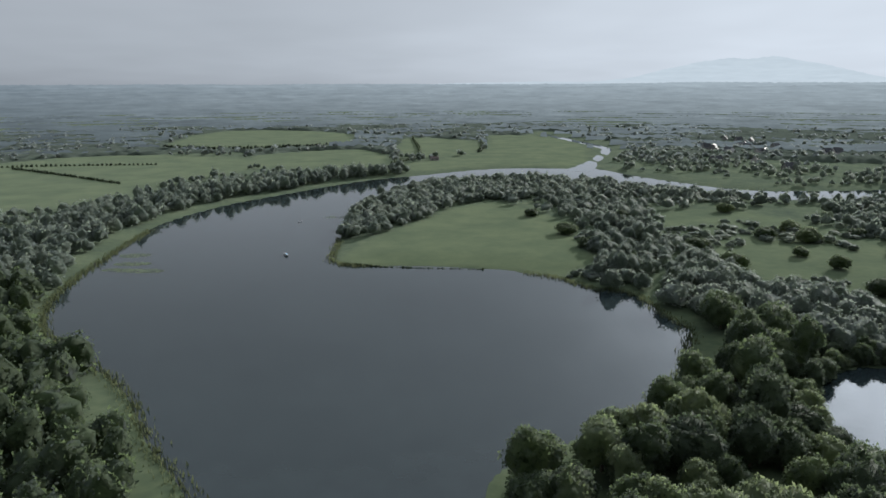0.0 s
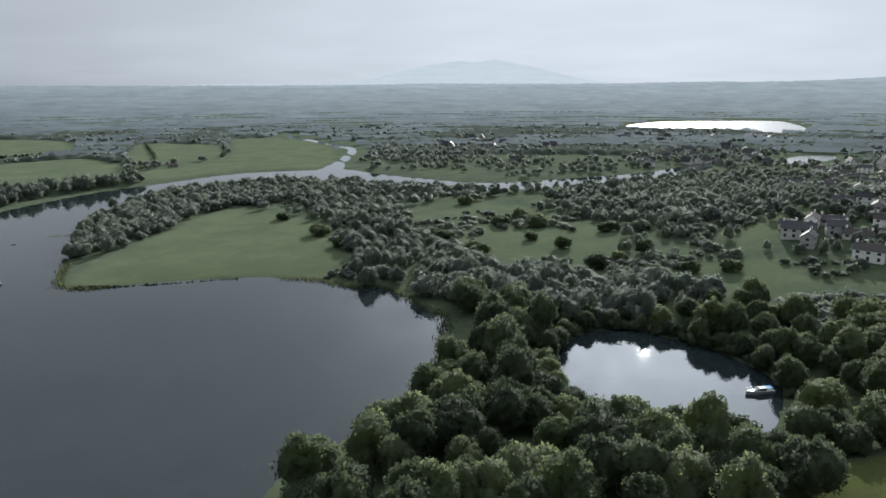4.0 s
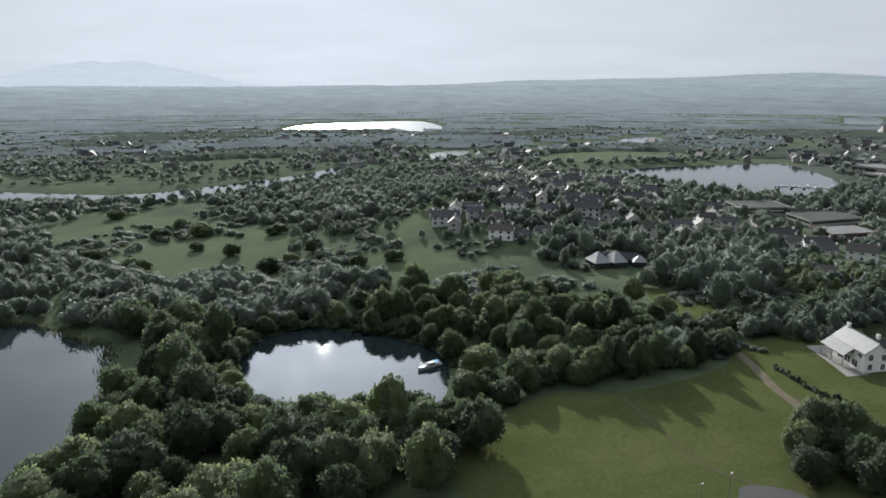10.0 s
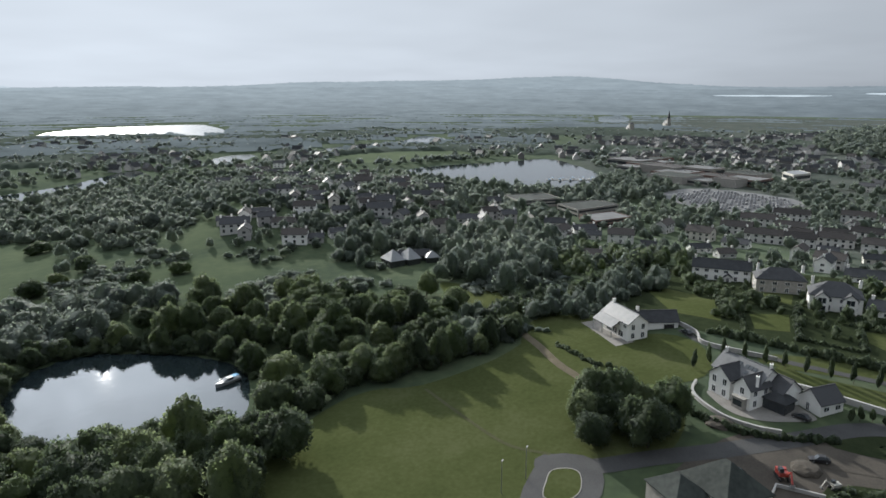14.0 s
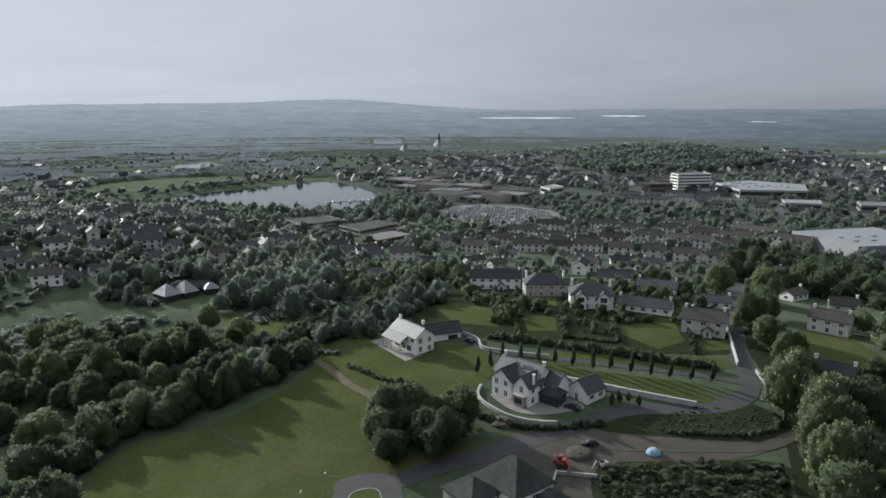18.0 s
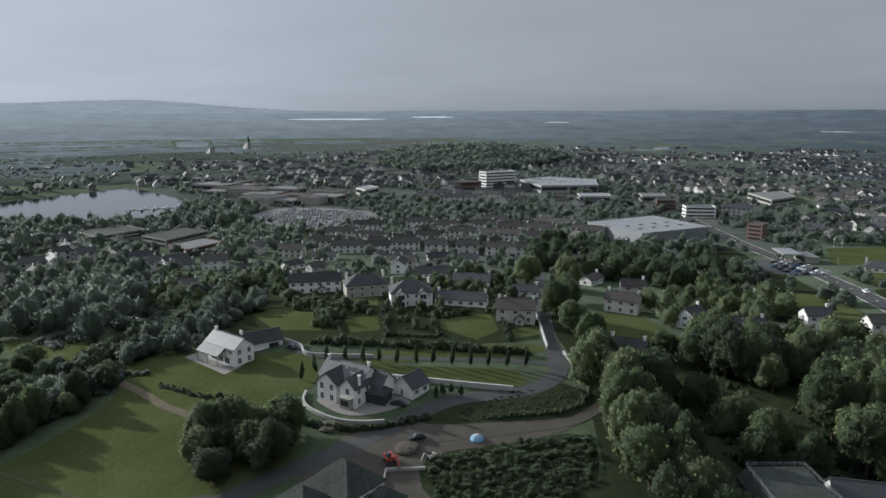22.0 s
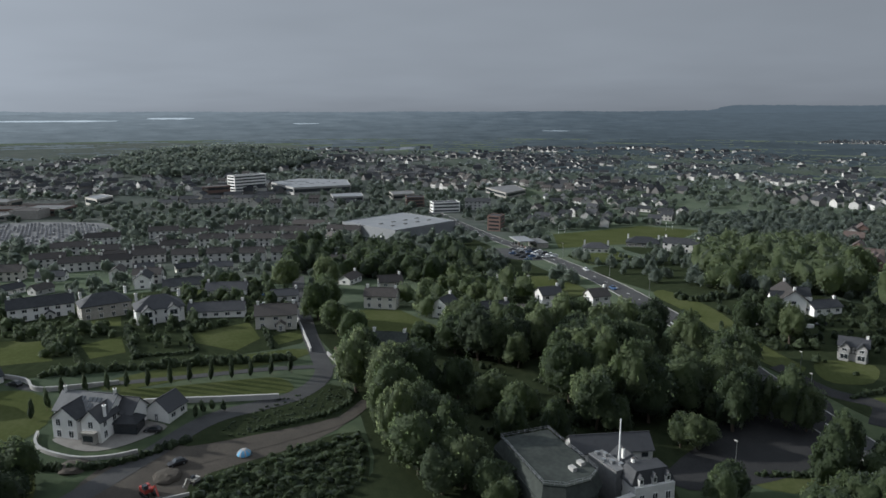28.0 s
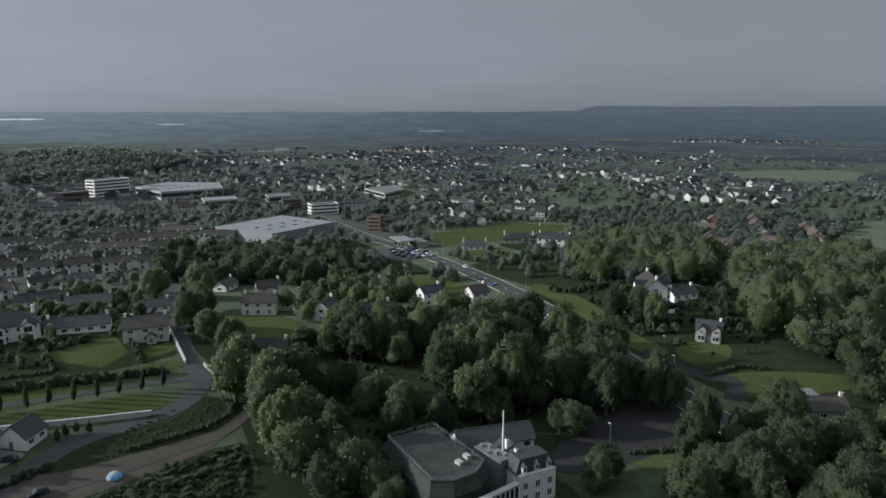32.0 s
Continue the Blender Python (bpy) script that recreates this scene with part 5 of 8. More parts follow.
# ---------------------------------------------------------------- the two white houses on the hill
def gabled_house():
    root = new("house")
    root.location = (212.4, 35.4, ground_z(208, 31))
    root.rotation_euler[2] = radians(44)
    wing(root, 0, 0, 0, 14.5, 7.0, 5.4, 8.0, MAT_RENDER, MAT_SHINY_SLATE)
    wing(root, 0.2, -11.5, 73, 13, 6.4, 3.2, 5.9, MAT_RENDER, MAT_SLATE)
    for s in range(2):
        window_row(root, 0, 0, 0, "left", 14.5, 7.0, 1.5 + 2.7 * s, 2, "tall")
    window_row(root, 0, 0, 0, "front", 14.5, 7.0, 4.2, 3, "wide")
    window_row(root, 0, 0, 0, "back", 14.5, 7.0, 4.2, 4, "wide")
    for u in (-3.5, -0.2, 3.1):
        window(root, "big", u, 3.5, 1.3, 180)
    part("canopy", loft([[(x, 3.9, 5.0), (x, 6.9, 3.1), (x, 6.9, 3.3), (x, 3.9, 5.25)] for x in (-3.2, 7.6)]), MAT_SHINY_SLATE, root, "slate catslide roof over the verandah")
    for x in (-3.0, 2.2, 7.3):
        part("post", boxed((x - 0.1, x + 0.1, 6.5, 6.7, 0, 3.2)), MAT_STEEL, root)
    gd = part("garage_door", boxed((-1.6, 1.6, -0.08, 0.04, 0, 2.3)), MAT_RUBBER, root)
    gd.location, gd.rotation_euler[2] = (-3.95, -13.9, 0), radians(253)
    chimney(root, 6.3, 0, 8.3)
    chimney(root, 2.0, -6.0, 6.2)
    HOUSE_SPOTS.append((211.9, 34.5, 24))
    return tagged(root, "white gabled house with grey slate roof, verandah and garage wing", "house", "houses on the hill")


def great_house():
    root = new("house")
    ox, oy = 181.0, -1.0
    root.location = (ox, oy, ground_z(175, -1))
    at = lambda x, y: (x - ox, y - oy)
    blocks = [(183.4, -0.9, 51, 14.5, 8.2, 5.6, 8.9), (180.9, 3.2, 141, 6.5, 6.5, 5.5, 8.1), (176.6, -2.4, 141, 7.0, 5.0, 5.3, 7.9), (180.2, -8.2, 51, 8.0, 6.4, 4.6, 7.4)]
    for x, y, t, L, W, e, tp in blocks:
        wing(root, *at(x, y), t, L, W, e, tp, MAT_RENDER, MAT_SHINY_SLATE if L > 14 else MAT_SLATE)
    wing(root, *at(176.3, -8.6), 60, 5.6, 4.6, 2.7, 4.9, MAT_GLASS, MAT_SLATE, True)
    for s in range(2):
        z = 1.5 + 2.8 * s
        window_row(root, *at(180.9, 3.2), 141, "right", 6.5, 6.5, z, 2, "tall")
        window_row(root, *at(176.6, -2.4), 141, "right", 7.0, 5.0, z, 1, "tall")
        window_row(root, *at(176.6, -2.4), 141, "back", 7.0, 5.0, z, 2, "tall")
        window_row(root, *at(183.4, -0.9), 51, "front", 14.5, 8.2, z, 4, "wide")
        window_row(root, *at(183.4, -0.9), 51, "right", 14.5, 8.2, z, 2, "wide")
    d = Vector((-0.777, 0.629))
    mid = Vector(at(176.6, -2.4)) + d * 4.1
    for nm, dims, mat, lab in (("bay_window", (-0.75, 0.75, -1.7, 1.7, 0, 2.7), MAT_STONE, "grey stone bay with a flat roof"), ("bay_roof", (-0.95, 0.95, -1.9, 1.9, 2.7, 2.92), MAT_STONE, ""), ("bay_pane", (0.7, 0.82, -1.3, 1.3, 0.7, 2.2), MAT_GLASS, ""), ("balcony_rail", (0.8, 0.86, -1.85, 1.85, 3.6, 3.72), MAT_FRAME, "slim white balcony rail")):
        o = part(nm, boxed(dims), mat, root, lab)
        o.location, o.rotation_euler[2] = (mid.x, mid.y, 0), radians(141)
    # roof windows on the pale slope
    along, down = Vector((0.629, 0.777)), Vector((-0.777, 0.629))
    for u, v in ((-3.6, 1.6), (-2.4, 1.6), (-1.2, 1.6), (1.0, 1.5), (-2.0, 2.9)):
        p = Vector(at(183.4, -0.9)) + along * u + down * v
        sk = part("skylight", boxed((-0.5, 0.5, -0.6, 0.6, 0, 0.12)), MAT_GLASS, root, "roof window set in the slates")
        sk.location = (p.x, p.y, 8.9 - v * 0.805 + 0.2)
        sk.rotation_euler = (radians(-38.8), 0, radians(51))
    for x, y, z in ((187.6, 4.4, 9.1), (179.4, -6.2, 9.1), (174.2, -3.4, 7.4)):
        chimney(root, *at(x, y), z)
    HOUSE_SPOTS.append((180, -2, 22))
    return tagged(root, "large white house with dark gables, bay window and skylights", "house", "houses on the hill")


gabled_house()
great_house()
out = new("outbuilding")
out.location, out.rotation_euler[2] = (180.3, -17.8, ground_z(177, -17)), radians(-45)
wing(out, 0, 0, 0, 7.2, 6.6, 3.0, 5.8, MAT_RENDER, MAT_SLATE)
window(out, "door", -3.6, 0.4, 1.1, 270, True, "door")
window_row(out, 0, 0, 0, "front", 7.2, 6.6, 1.6, 2, "wide")
tagged(out, "white gabled garage with a dark slate roof", "garage")
HOUSE_SPOTS.append((178, -17, 10))

# houses above the gardens: x, y, turn, length, storeys
house(297, 12, 272, 22, 2, label="long white two-storey house with grey roof and gable", W=8, porch=True)
house(282, -9, 278, 17, 2, MAT_STONE, MAT_SLATE, "grey stone two-storey house with a hipped slate roof", W=10, hip=True)
villa = house(263, -26, 270, 16, 2, MAT_RENDER, MAT_SLATE, "large white villa with tall windows and hipped slate roof", W=11, hip=True)
for u in (-4.2, 4.2):
    wing(villa, u, -6.0, 90, 2.6, 4.2, 5.2, 6.9, MAT_RENDER, MAT_SLATE)
    for s in range(2):
        window(villa, "big", u, -7.35, 1.5 + 2.7 * s, 0)
house(260, -46, 252, 20, 1, label="long low white bungalow with brown slate roof", W=8)
house(237, -62, 251, 14, 2, MAT_CREAM, MAT_TILE, "cream house with brown tiled roof and front extension", W=8, porch=True)
MID_HOUSES = [(347, -29, 345, 12, 2), (326, -44, 262, 18, 1), (301, -58, 249, 17, 1), (276, -76, 255, 11, 1), (377, 27, 304, 11, 1), (249, -108, 232, 13, 2), (272, -122, 256, 10, 2), (300, -114, 309, 11, 1), (227, -125, 302, 9, 2), (212, -138, 248, 10, 2)]
for i, (x, y, r, L, s) in enumerate(MID_HOUSES):
    house(x, y, r, L, s, MAT_CREAM if i in (5, 6) else MAT_RENDER, MAT_TILE if i in (5, 6, 7) else MAT_SLATE, "cream house with a brown tiled roof" if i in (5, 6) else "")
ROAD_HOUSES = [(217, -167, 262, 9, 2), (203, -180, 263, 8, 2), (247, -170, 235, 15, 1), (209, -152, 234, 10, 1), (176, -168, 206, 13, 1), (158, -233, 319, 16, 2), (148, -238, 256, 12, 1), (379, 101, 345, 11, 2), (387, 87, 283, 13, 1), (385, 69, 280, 14, 2), (372, 52, 278, 8, 1), (366, 14, 304, 9, 1), (396, 110, 284, 12, 2), (331, 72, 282, 8, 1)]
for i, (x, y, r, L, s) in enumerate(ROAD_HOUSES):
    h = house(x, y, r, L, s, MAT_RENDER if i in (5, 6) else MAT_DASH, (MAT_SLATE, MAT_TILE)[i % 2], ("white house with a dark slate roof by the road", "white house with a brown tiled roof by the road")[i % 2], porch=i == 7)
    if i == 5:
        wing(h, 3, -5.0, 90, 5, 6.5, 5.0, 7.4, MAT_RENDER, MAT_SLATE)
        wing(h, -3.5, 5.0, 90, 4.5, 5.5, 4.8, 7.0, MAT_RENDER, MAT_SLATE)
VILLAGE = [(295, 264, 312, 16, 2), (325, 270, 309, 12, 1), (393, 253, 3, 12, 2), (369, 225, 331, 10, 2), (355, 206, 300, 15, 2), (351, 189, 358, 9, 2), (336, 192, 300, 10, 1), (371, 262, 304, 13, 1), (418, 208, 296, 15, 1), (297, 212, 305, 9, 1), (378, 158, 292, 14, 1), (398, 140, 309, 9, 2), (367, 296, 309, 15, 1), (405, 300, 307, 12, 1), (603, 508, 310, 16, 1), (592, 470, 329, 16, 1), (507, 463, 312, 15, 1), (579, 435, 307, 16, 1), (563, 390, 305, 15, 1)]
for i, (x, y, r, L, s) in enumerate(VILLAGE):
    house(x, y, r, L, s, (MAT_DASH, MAT_DULLED)[i % 2], None, "pale rendered house with a slate roof in the hill village", group="houses of the village", glazed=False)
SLOPE_HOUSES = [(305, 280), (313, 272), (311, 255), (313, 244), (400, 273), (397, 260), (393, 243), (360, 218), (372, 212), (388, 204), (351, 199), (303, 215), (310, 206), (291, 220), (288, 251), (380, 160), (378, 148), (396, 152), (402, 138), (394, 124), (433, 163), (364, 182), (440, 240), (425, 260)]
CREST_HOUSES = [(651, 593), (599, 522), (585, 493), (612, 498), (646, 506), (617, 466), (653, 462), (644, 421), (549, 420), (532, 392), (589, 421), (599, 364), (572, 334), (422, 224), (444, 212), (432, 200), (371, 288), (356, 268), (346, 228), (336, 246), (520, 360), (500, 330), (470, 300), (540, 450)]
for k, (x, y) in enumerate(SLOPE_HOUSES + CREST_HOUSES):
    if min(math.hypot(x - h[0], y - h[1]) for h in HOUSE_SPOTS) > 8.5:
        house(x, y, (305, 215, 318, 296, 35)[k % 5], 9 + (k * 3) % 5, 1 + (k % 3 > 0), (MAT_DASH, MAT_RENDER, MAT_DULLED)[k % 3], (MAT_SLATE, MAT_TILE)[k % 2], "white rendered gabled house in the hill village", group="houses of the village", glazed=False)
for k, (x, y) in enumerate([(331, 276), (312, 247), (361, 215), (342, 200), (404, 267), (578, 342), (429, 209), (594, 515), (651, 454), (640, 415), (358, 255), (340, 244), (319, 235), (337, 227), (472, 445), (462, 249), (376, 229), (409, 152), (401, 130), (391, 119), (402, 94), (485, -52), (385, -54), (337, -124), (358, -124), (423, -150), (401, -168), (358, -32), (376, -70), (380, -20), (402, -34), (420, 30), (405, 10), (436, 52)]):
    if min(math.hypot(x - h[0], y - h[1]) for h in HOUSE_SPOTS) > 11:
        house(x, y, (305, 35, 320, 300)[k % 4] - (50 if x > 330 and y < 60 else 0), 10 + (k * 5) % 6, 1 + k % 2, (MAT_DASH, MAT_CREAM, MAT_RENDER)[k % 3], (MAT_SLATE, MAT_TILE)[k % 2], "rendered house with a dark roof among garden trees", group="houses of the village", glazed=False)
for k in range(70):
    a, b = rng.uniform(0, 1), rng.uniform(0, 1)
    x, y = 345 + 190 * a + rng.uniform(-12, 12), 175 + 230 * a + (b - 0.45) * 150
    if min(math.hypot(x - h[0], y - h[1]) for h in HOUSE_SPOTS) > 14 and shore(np.array([x]), np.array([y]))[0] > 15:
        house(x, y, rng.choice([305, 35, 320]), rng.uniform(8, 12), int(rng.integers(1, 3)), (MAT_DASH, MAT_CREAM, MAT_STONE)[k % 3], (MAT_SLATE, MAT_TILE)[k % 2], "small rendered house in the hill village", group="houses of the village", glazed=False)
NORTH_TERRACES = [(429, -4, 264, 21, 2), (438, -22, 262, 13, 2), (447, -40, 265, 16, 2), (460, -58, 258, 17, 2), (472, -84, 255, 18, 2), (454, -108, 245, 26, 2), (410, -76, 254, 14, 2), (397, -92, 247, 14, 2), (389, -107, 250, 12, 2), (505, -78, 256, 17, 2), (505, -106, 253, 15, 2), (419, -58, 257, 14, 2)]
SOUTH_TERRACES = [(500, -160, 234, 26, 2), (456, -170, 227, 24, 2), (285, -316, 210, 20, 2), (544, -334, 234, 23, 3), (432, -40, 262, 18, 2), (424, -22, 262, 16, 2), (486, -124, 250, 22, 2), (474, -140, 246, 20, 2), (528, -60, 258, 20, 2), (526, -120, 250, 20, 2), (436, -128, 246, 16, 2), (520, -20, 262, 22, 2), (490, 0, 266, 22, 2), (466, -18, 264, 18, 2), (452, 12, 268, 18, 2)]
TERRACES = NORTH_TERRACES + SOUTH_TERRACES
for x, y, r, L, s in TERRACES:
    house(x, y, r, L, s, MAT_DASH if y > -140 or y < -200 else MAT_CREAM, MAT_TILE if y > -190 else MAT_SLATE, "terrace of pale two-storey houses with brown roofs", W=7.5, name="terraced_house", group="terraces of the town", glazed=False)


# greyed white walls: the shade they stand in is put into the colour
timbered = house(119, -210, 210, 10, 2, MAT_DULLED, MAT_SLATE, "white half-timbered house with black beams and slate roof", W=7)
timbered.scale = (0.82, 0.82, 0.82)
for k in range(10):
    part("timber", boxed((-4.9 + 1.09 * k - 0.1, -4.9 + 1.09 * k + 0.1, -3.56, -3.4, 2.7, 5.2)), MAT_RUBBER, timbered)
for z in (2.6, 3.95, 5.15):
    part("timber", boxed((-5.0, 5.0, -3.58, -3.4, z - 0.1, z + 0.1)), MAT_RUBBER, timbered)
for u in (-2.8, 2.8):
    wing(timbered, u, -3.7, 90, 2.0, 3.2, 5.1, 6.9, MAT_DULLED, MAT_SLATE)
    window(timbered, "big", u, -4.75, 1.5, 0)
    window(timbered, "wide", u, -4.75, 4.1, 0)


# ---------------------------------------------------------------- large buildings
def flat_block(name, ring, high, wall, roof, label, category="building", bands=0, parapet=0.5, base=None, rooflights=0):
    """A flat-roofed building on an outline, with parapet and window bands."""
    ring = [Vector((x, y)) for x, y in ring]
    if sum(a.x * b.y - b.x * a.y for a, b in zip(ring, ring[1:] + ring[:1])) < 0:
        ring.reverse()
    c = sum(ring, Vector((0, 0))) / len(ring)
    root = new(name)
    z0 = ground_z(c.x, c.y) if base is None else base
    root.location = (c.x, c.y, z0)
    loc = [p - c for p in ring]

    def prism(pts, lo, hi):
        bm = bmesh.new()
        a = [bm.verts.new((p.x, p.y, lo)) for p in pts]
        b = [bm.verts.new((p.x, p.y, hi)) for p in pts]
        bm.faces.new(a[::-1])
        bm.faces.new(b)
        for i in range(len(pts)):
            j = (i + 1) % len(pts)
            bm.faces.new((a[i], a[j], b[j], b[i]))
        return bm

    part("wall", prism(loc, -2, high), wall, root)
    part("roof", prism([p * 0.985 for p in loc], high + 0.01, high + 0.12), roof, root)
    bm = bmesh.new()
    for i in range(len(loc)):
        p, q = loc[i], loc[(i + 1) % len(loc)]
        d = (q - p).normalized()
        nn = Vector((-d.y, d.x)) * 0.35
        for lo, hi in ((high + 0.015, high + parapet),):
            a = [bm.verts.new((v.x, v.y, z)) for z in (lo, hi) for v in (p, q, q + nn, p + nn)]
            for f in ((0, 3, 2, 1), (4, 5, 6, 7), (0, 1, 5, 4), (1, 2, 6, 5), (2, 3, 7, 6), (3, 0, 4, 7)):
                bm.faces.new([a[k] for k in f])
    part("parapet", bm, wall, root)
    for s in range(bands):
        lo = high * (s + 0.35) / bands
        for i in range(len(loc)):
            p, q = loc[i], loc[(i + 1) % len(loc)]
            if (q - p).length < 6:
                continue
            d = (q - p).normalized()
            o = Vector((d.y, -d.x))
            a, b = p + d * 1.0, q - d * 1.0
            bm = bmesh.new()
            v = [bm.verts.new((w.x, w.y, z)) for z in (lo, lo + high / bands * 0.45) for w in (a - o * 0.1, b - o * 0.1, b + o * 0.06, a + o * 0.06)]
            for f in ((0, 3, 2, 1), (4, 5, 6, 7), (0, 1, 5, 4), (1, 2, 6, 5), (2, 3, 7, 6), (3, 0, 4, 7)):
                bm.faces.new([v[k] for k in f])
            bmesh.ops.recalc_face_normals(bm, faces=bm.faces[:])
            part("window_band", bm, MAT_GLASS, root)
    d = (loc[1] - loc[0]).normalized()
    for k in range(rooflights):
        u = (k % 4 - 1.5) * 0.2
        v = (k // 4 - 1) * 0.22
        e1, e2 = loc[1] - loc[0], loc[-1] - loc[0]
        p = e1 * u + e2 * v
        rl = part("rooflight", boxed((-1.5, 1.5, -0.8, 0.8, 0.1, 0.6)), MAT_FELT, root)
        rl.location, rl.rotation_euler[2] = (p.x, p.y, high), math.atan2(d.y, d.x)
    HOUSE_SPOTS.append((c.x, c.y, max(p.length for p in loc) * 1.7))
    return tagged(root, label, category)


flat_block("warehouse", [(468.6, -173.4), (490, -232), (433.4, -247), (414.8, -190.5)], 8, MAT_METAL, MAT_METAL, "huge warehouse store with a pale flat metal roof", "warehouse", rooflights=8)
flat_block("office_block", [(779, -165), (792, -203), (806, -198), (793, -160)], 20, MAT_RENDER, MAT_FELT, "white six-storey office block with dark window bands", "office", 6)
flat_block("office_block", [(770, -158), (782, -160), (776, -130), (764, -128)], 11, MAT_BRICK, MAT_FELT, "dark brick hall beside the office block", "hall", 2)
flat_block("apartment_block", [(418, -276), (426, -285), (434, -279), (426, -270)], 11, MAT_BRICK, MAT_SLATE, "red brick apartment tower by the road", "flats", 4)
flat_block("civic_building", [(592, -284), (586, -300), (600, -306), (607, -290)], 9, MAT_BRICK, MAT_SLATE, "red brick civic building with flat roof", "building", 3)
# the shopping centre: many low roofs at different heights
for k, (x, y, L, W, h) in enumerate([(836, 142, 46, 34, 7), (806, 118, 40, 30, 6), (842, 112, 30, 24, 5), (776, 96, 44, 30, 7.5), (742, 80, 36, 40, 5.5), (704, 78, 40, 34, 6.5), (768, 58, 36, 26, 8), (730, 44, 34, 26, 5), (694, 52, 28, 24, 4.5), (748, 14, 34, 28, 6.5), (712, 14, 36, 30, 5.5), (690, 28, 24, 20, 7), (780, 132, 26, 22, 5), (868, 120, 24, 40, 6)]):
    c, s = math.cos(radians(62)), math.sin(radians(62))
    flat_block("shopping_centre", [(x + u * L / 2 * c - v * W / 2 * s, y + u * L / 2 * s + v * W / 2 * c) for u, v in ((-1, -1), (1, -1), (1, 1), (-1, 1))], h, (MAT_STONE, MAT_BRICK, MAT_STONE)[k % 3], (MAT_FELT, MAT_DECK, MAT_FELT, MAT_TILE)[k % 4], "low shopping centre hall with a weathered flat roof", "shop", 0 if k % 2 else 1, rooflights=k % 5)
flat_block("store", [(764, -17), (789, -32), (765, -42), (740, -26)], 7, MAT_CREAM, MAT_METAL, "small store with a white roof", "shop", 1)
flat_block("retail_shed", [(813, -214), (846, -258), (802, -305), (737, -284), (740, -219)], 8, MAT_DULLED, MAT_METAL, "long retail shed with a pale roof", "shop", 1, rooflights=8)
flat_block("retail_shed", [(684, -241), (678, -273), (650, -264), (656, -234)], 6, MAT_DULLED, MAT_METAL, "small white roofed retail shed", "shop", 1)
flat_block("retail_shed", [(673, -303), (671, -329), (643, -318), (645, -294)], 6, MAT_STONE, MAT_FELT, "small grey flat-roofed retail shed", "shop", 1)
flat_block("retail_shed", [(662, -417), (673, -463), (624, -445), (603, -405)], 5.5, MAT_STONE, MAT_FELT, "large grey roofed supermarket building", "shop", 1)


def petrol_station(x, y, rot):
    """A canopy on posts over the pumps, with a low shop behind."""
    root = new("petrol_station")
    root.location, root.rotation_euler[2] = (x, y, ground_z(x, y)), radians(rot)
    part("canopy", boxed((-9, 9, -5, 5, 4.7, 5.3)), MAT_METAL, root, "pale flat canopy roof")
    part("fascia", boxed((-9.08, 9.08, -5.08, 5.08, 4.82, 5.18)), MAT_DULLED, root)
    for u in (-6, 0, 6):
        for v in (-2.6, 2.6):
            part("post", boxed((u - 0.15, u + 0.15, v - 0.15, v + 0.15, -0.5, 4.7)), MAT_STEEL, root)
        part("pump", boxed((u - 0.9, u + 0.9, -0.35, 0.35, -0.3, 1.7)), MAT_BRICK, root)
        part("plinth", boxed((u - 1.6, u + 1.6, -0.8, 0.8, -0.4, 0.15)), MAT_CONCRETE, root)
    part("shop_wall", boxed((-8, 8, 7, 14, -1, 3.3)), MAT_STONE, root)
    part("shop_roof", boxed((-8.3, 8.3, 6.7, 14.3, 3.3, 3.6)), MAT_FELT, root)
    part("shop_window", boxed((-6.5, 6.5, 6.93, 7.1, 0.6, 2.6)), MAT_GLASS, root)
    HOUSE_SPOTS.append((x, y, 22))
    return tagged(root, "petrol station with pale flat canopy over the pumps", "petrol station")


petrol_station(345, -244, 165)
flat_block("apartment_block", [(543, -287), (537, -311), (549, -314), (555, -290)], 9, MAT_RENDER, MAT_SLATE, "white three-storey block beside the shops", "building", 3)
flat_block("school", [(485, 174), (508, 149), (488, 132), (462, 156)], 4.6, MAT_STONE, MAT_DECK, "flat-roofed school block with window bands", "school", 2)
flat_block("school", [(472, 130), (500, 109), (486, 90), (452, 110)], 5.6, MAT_STONE, MAT_DECK, "flat-roofed school block with window bands", "school", 2)
flat_block("school", [(443, 107), (465, 90), (450, 74), (425, 92)], 4.2, MAT_BRICK, MAT_FELT, "flat-roofed school wing with window bands", "school", 2)
house(316, -316, 225, 20, 1, MAT_STONE, MAT_SLATE, "low grey pavilion with a hipped slate roof", W=11, hip=True, name="pavilion")
house(307, -270, 229, 15, 1, MAT_RENDER, MAT_SLATE, "low white club house with a dark roof", W=9, hip=True, name="pavilion")
house(204, -91, 232, 12, 1, MAT_DECK, MAT_DECK, "low dark timber shed on the lawn beside the lane", W=7, name="shed")
bung = house(74, -188, 230, 14, 1, MAT_DULLED, MAT_TILE, "white bungalow with brown roof and flat-roofed annexe", W=8, name="bungalow")
part("annexe", boxed((-3.5, 3.5, 4.2, 10.5, -0.5, 2.9)), MAT_STONE, bung, "flat-roofed annexe")
part("annexe_roof", boxed((-3.8, 3.8, 4.0, 10.8, 2.9, 3.1)), MAT_FELT, bung)

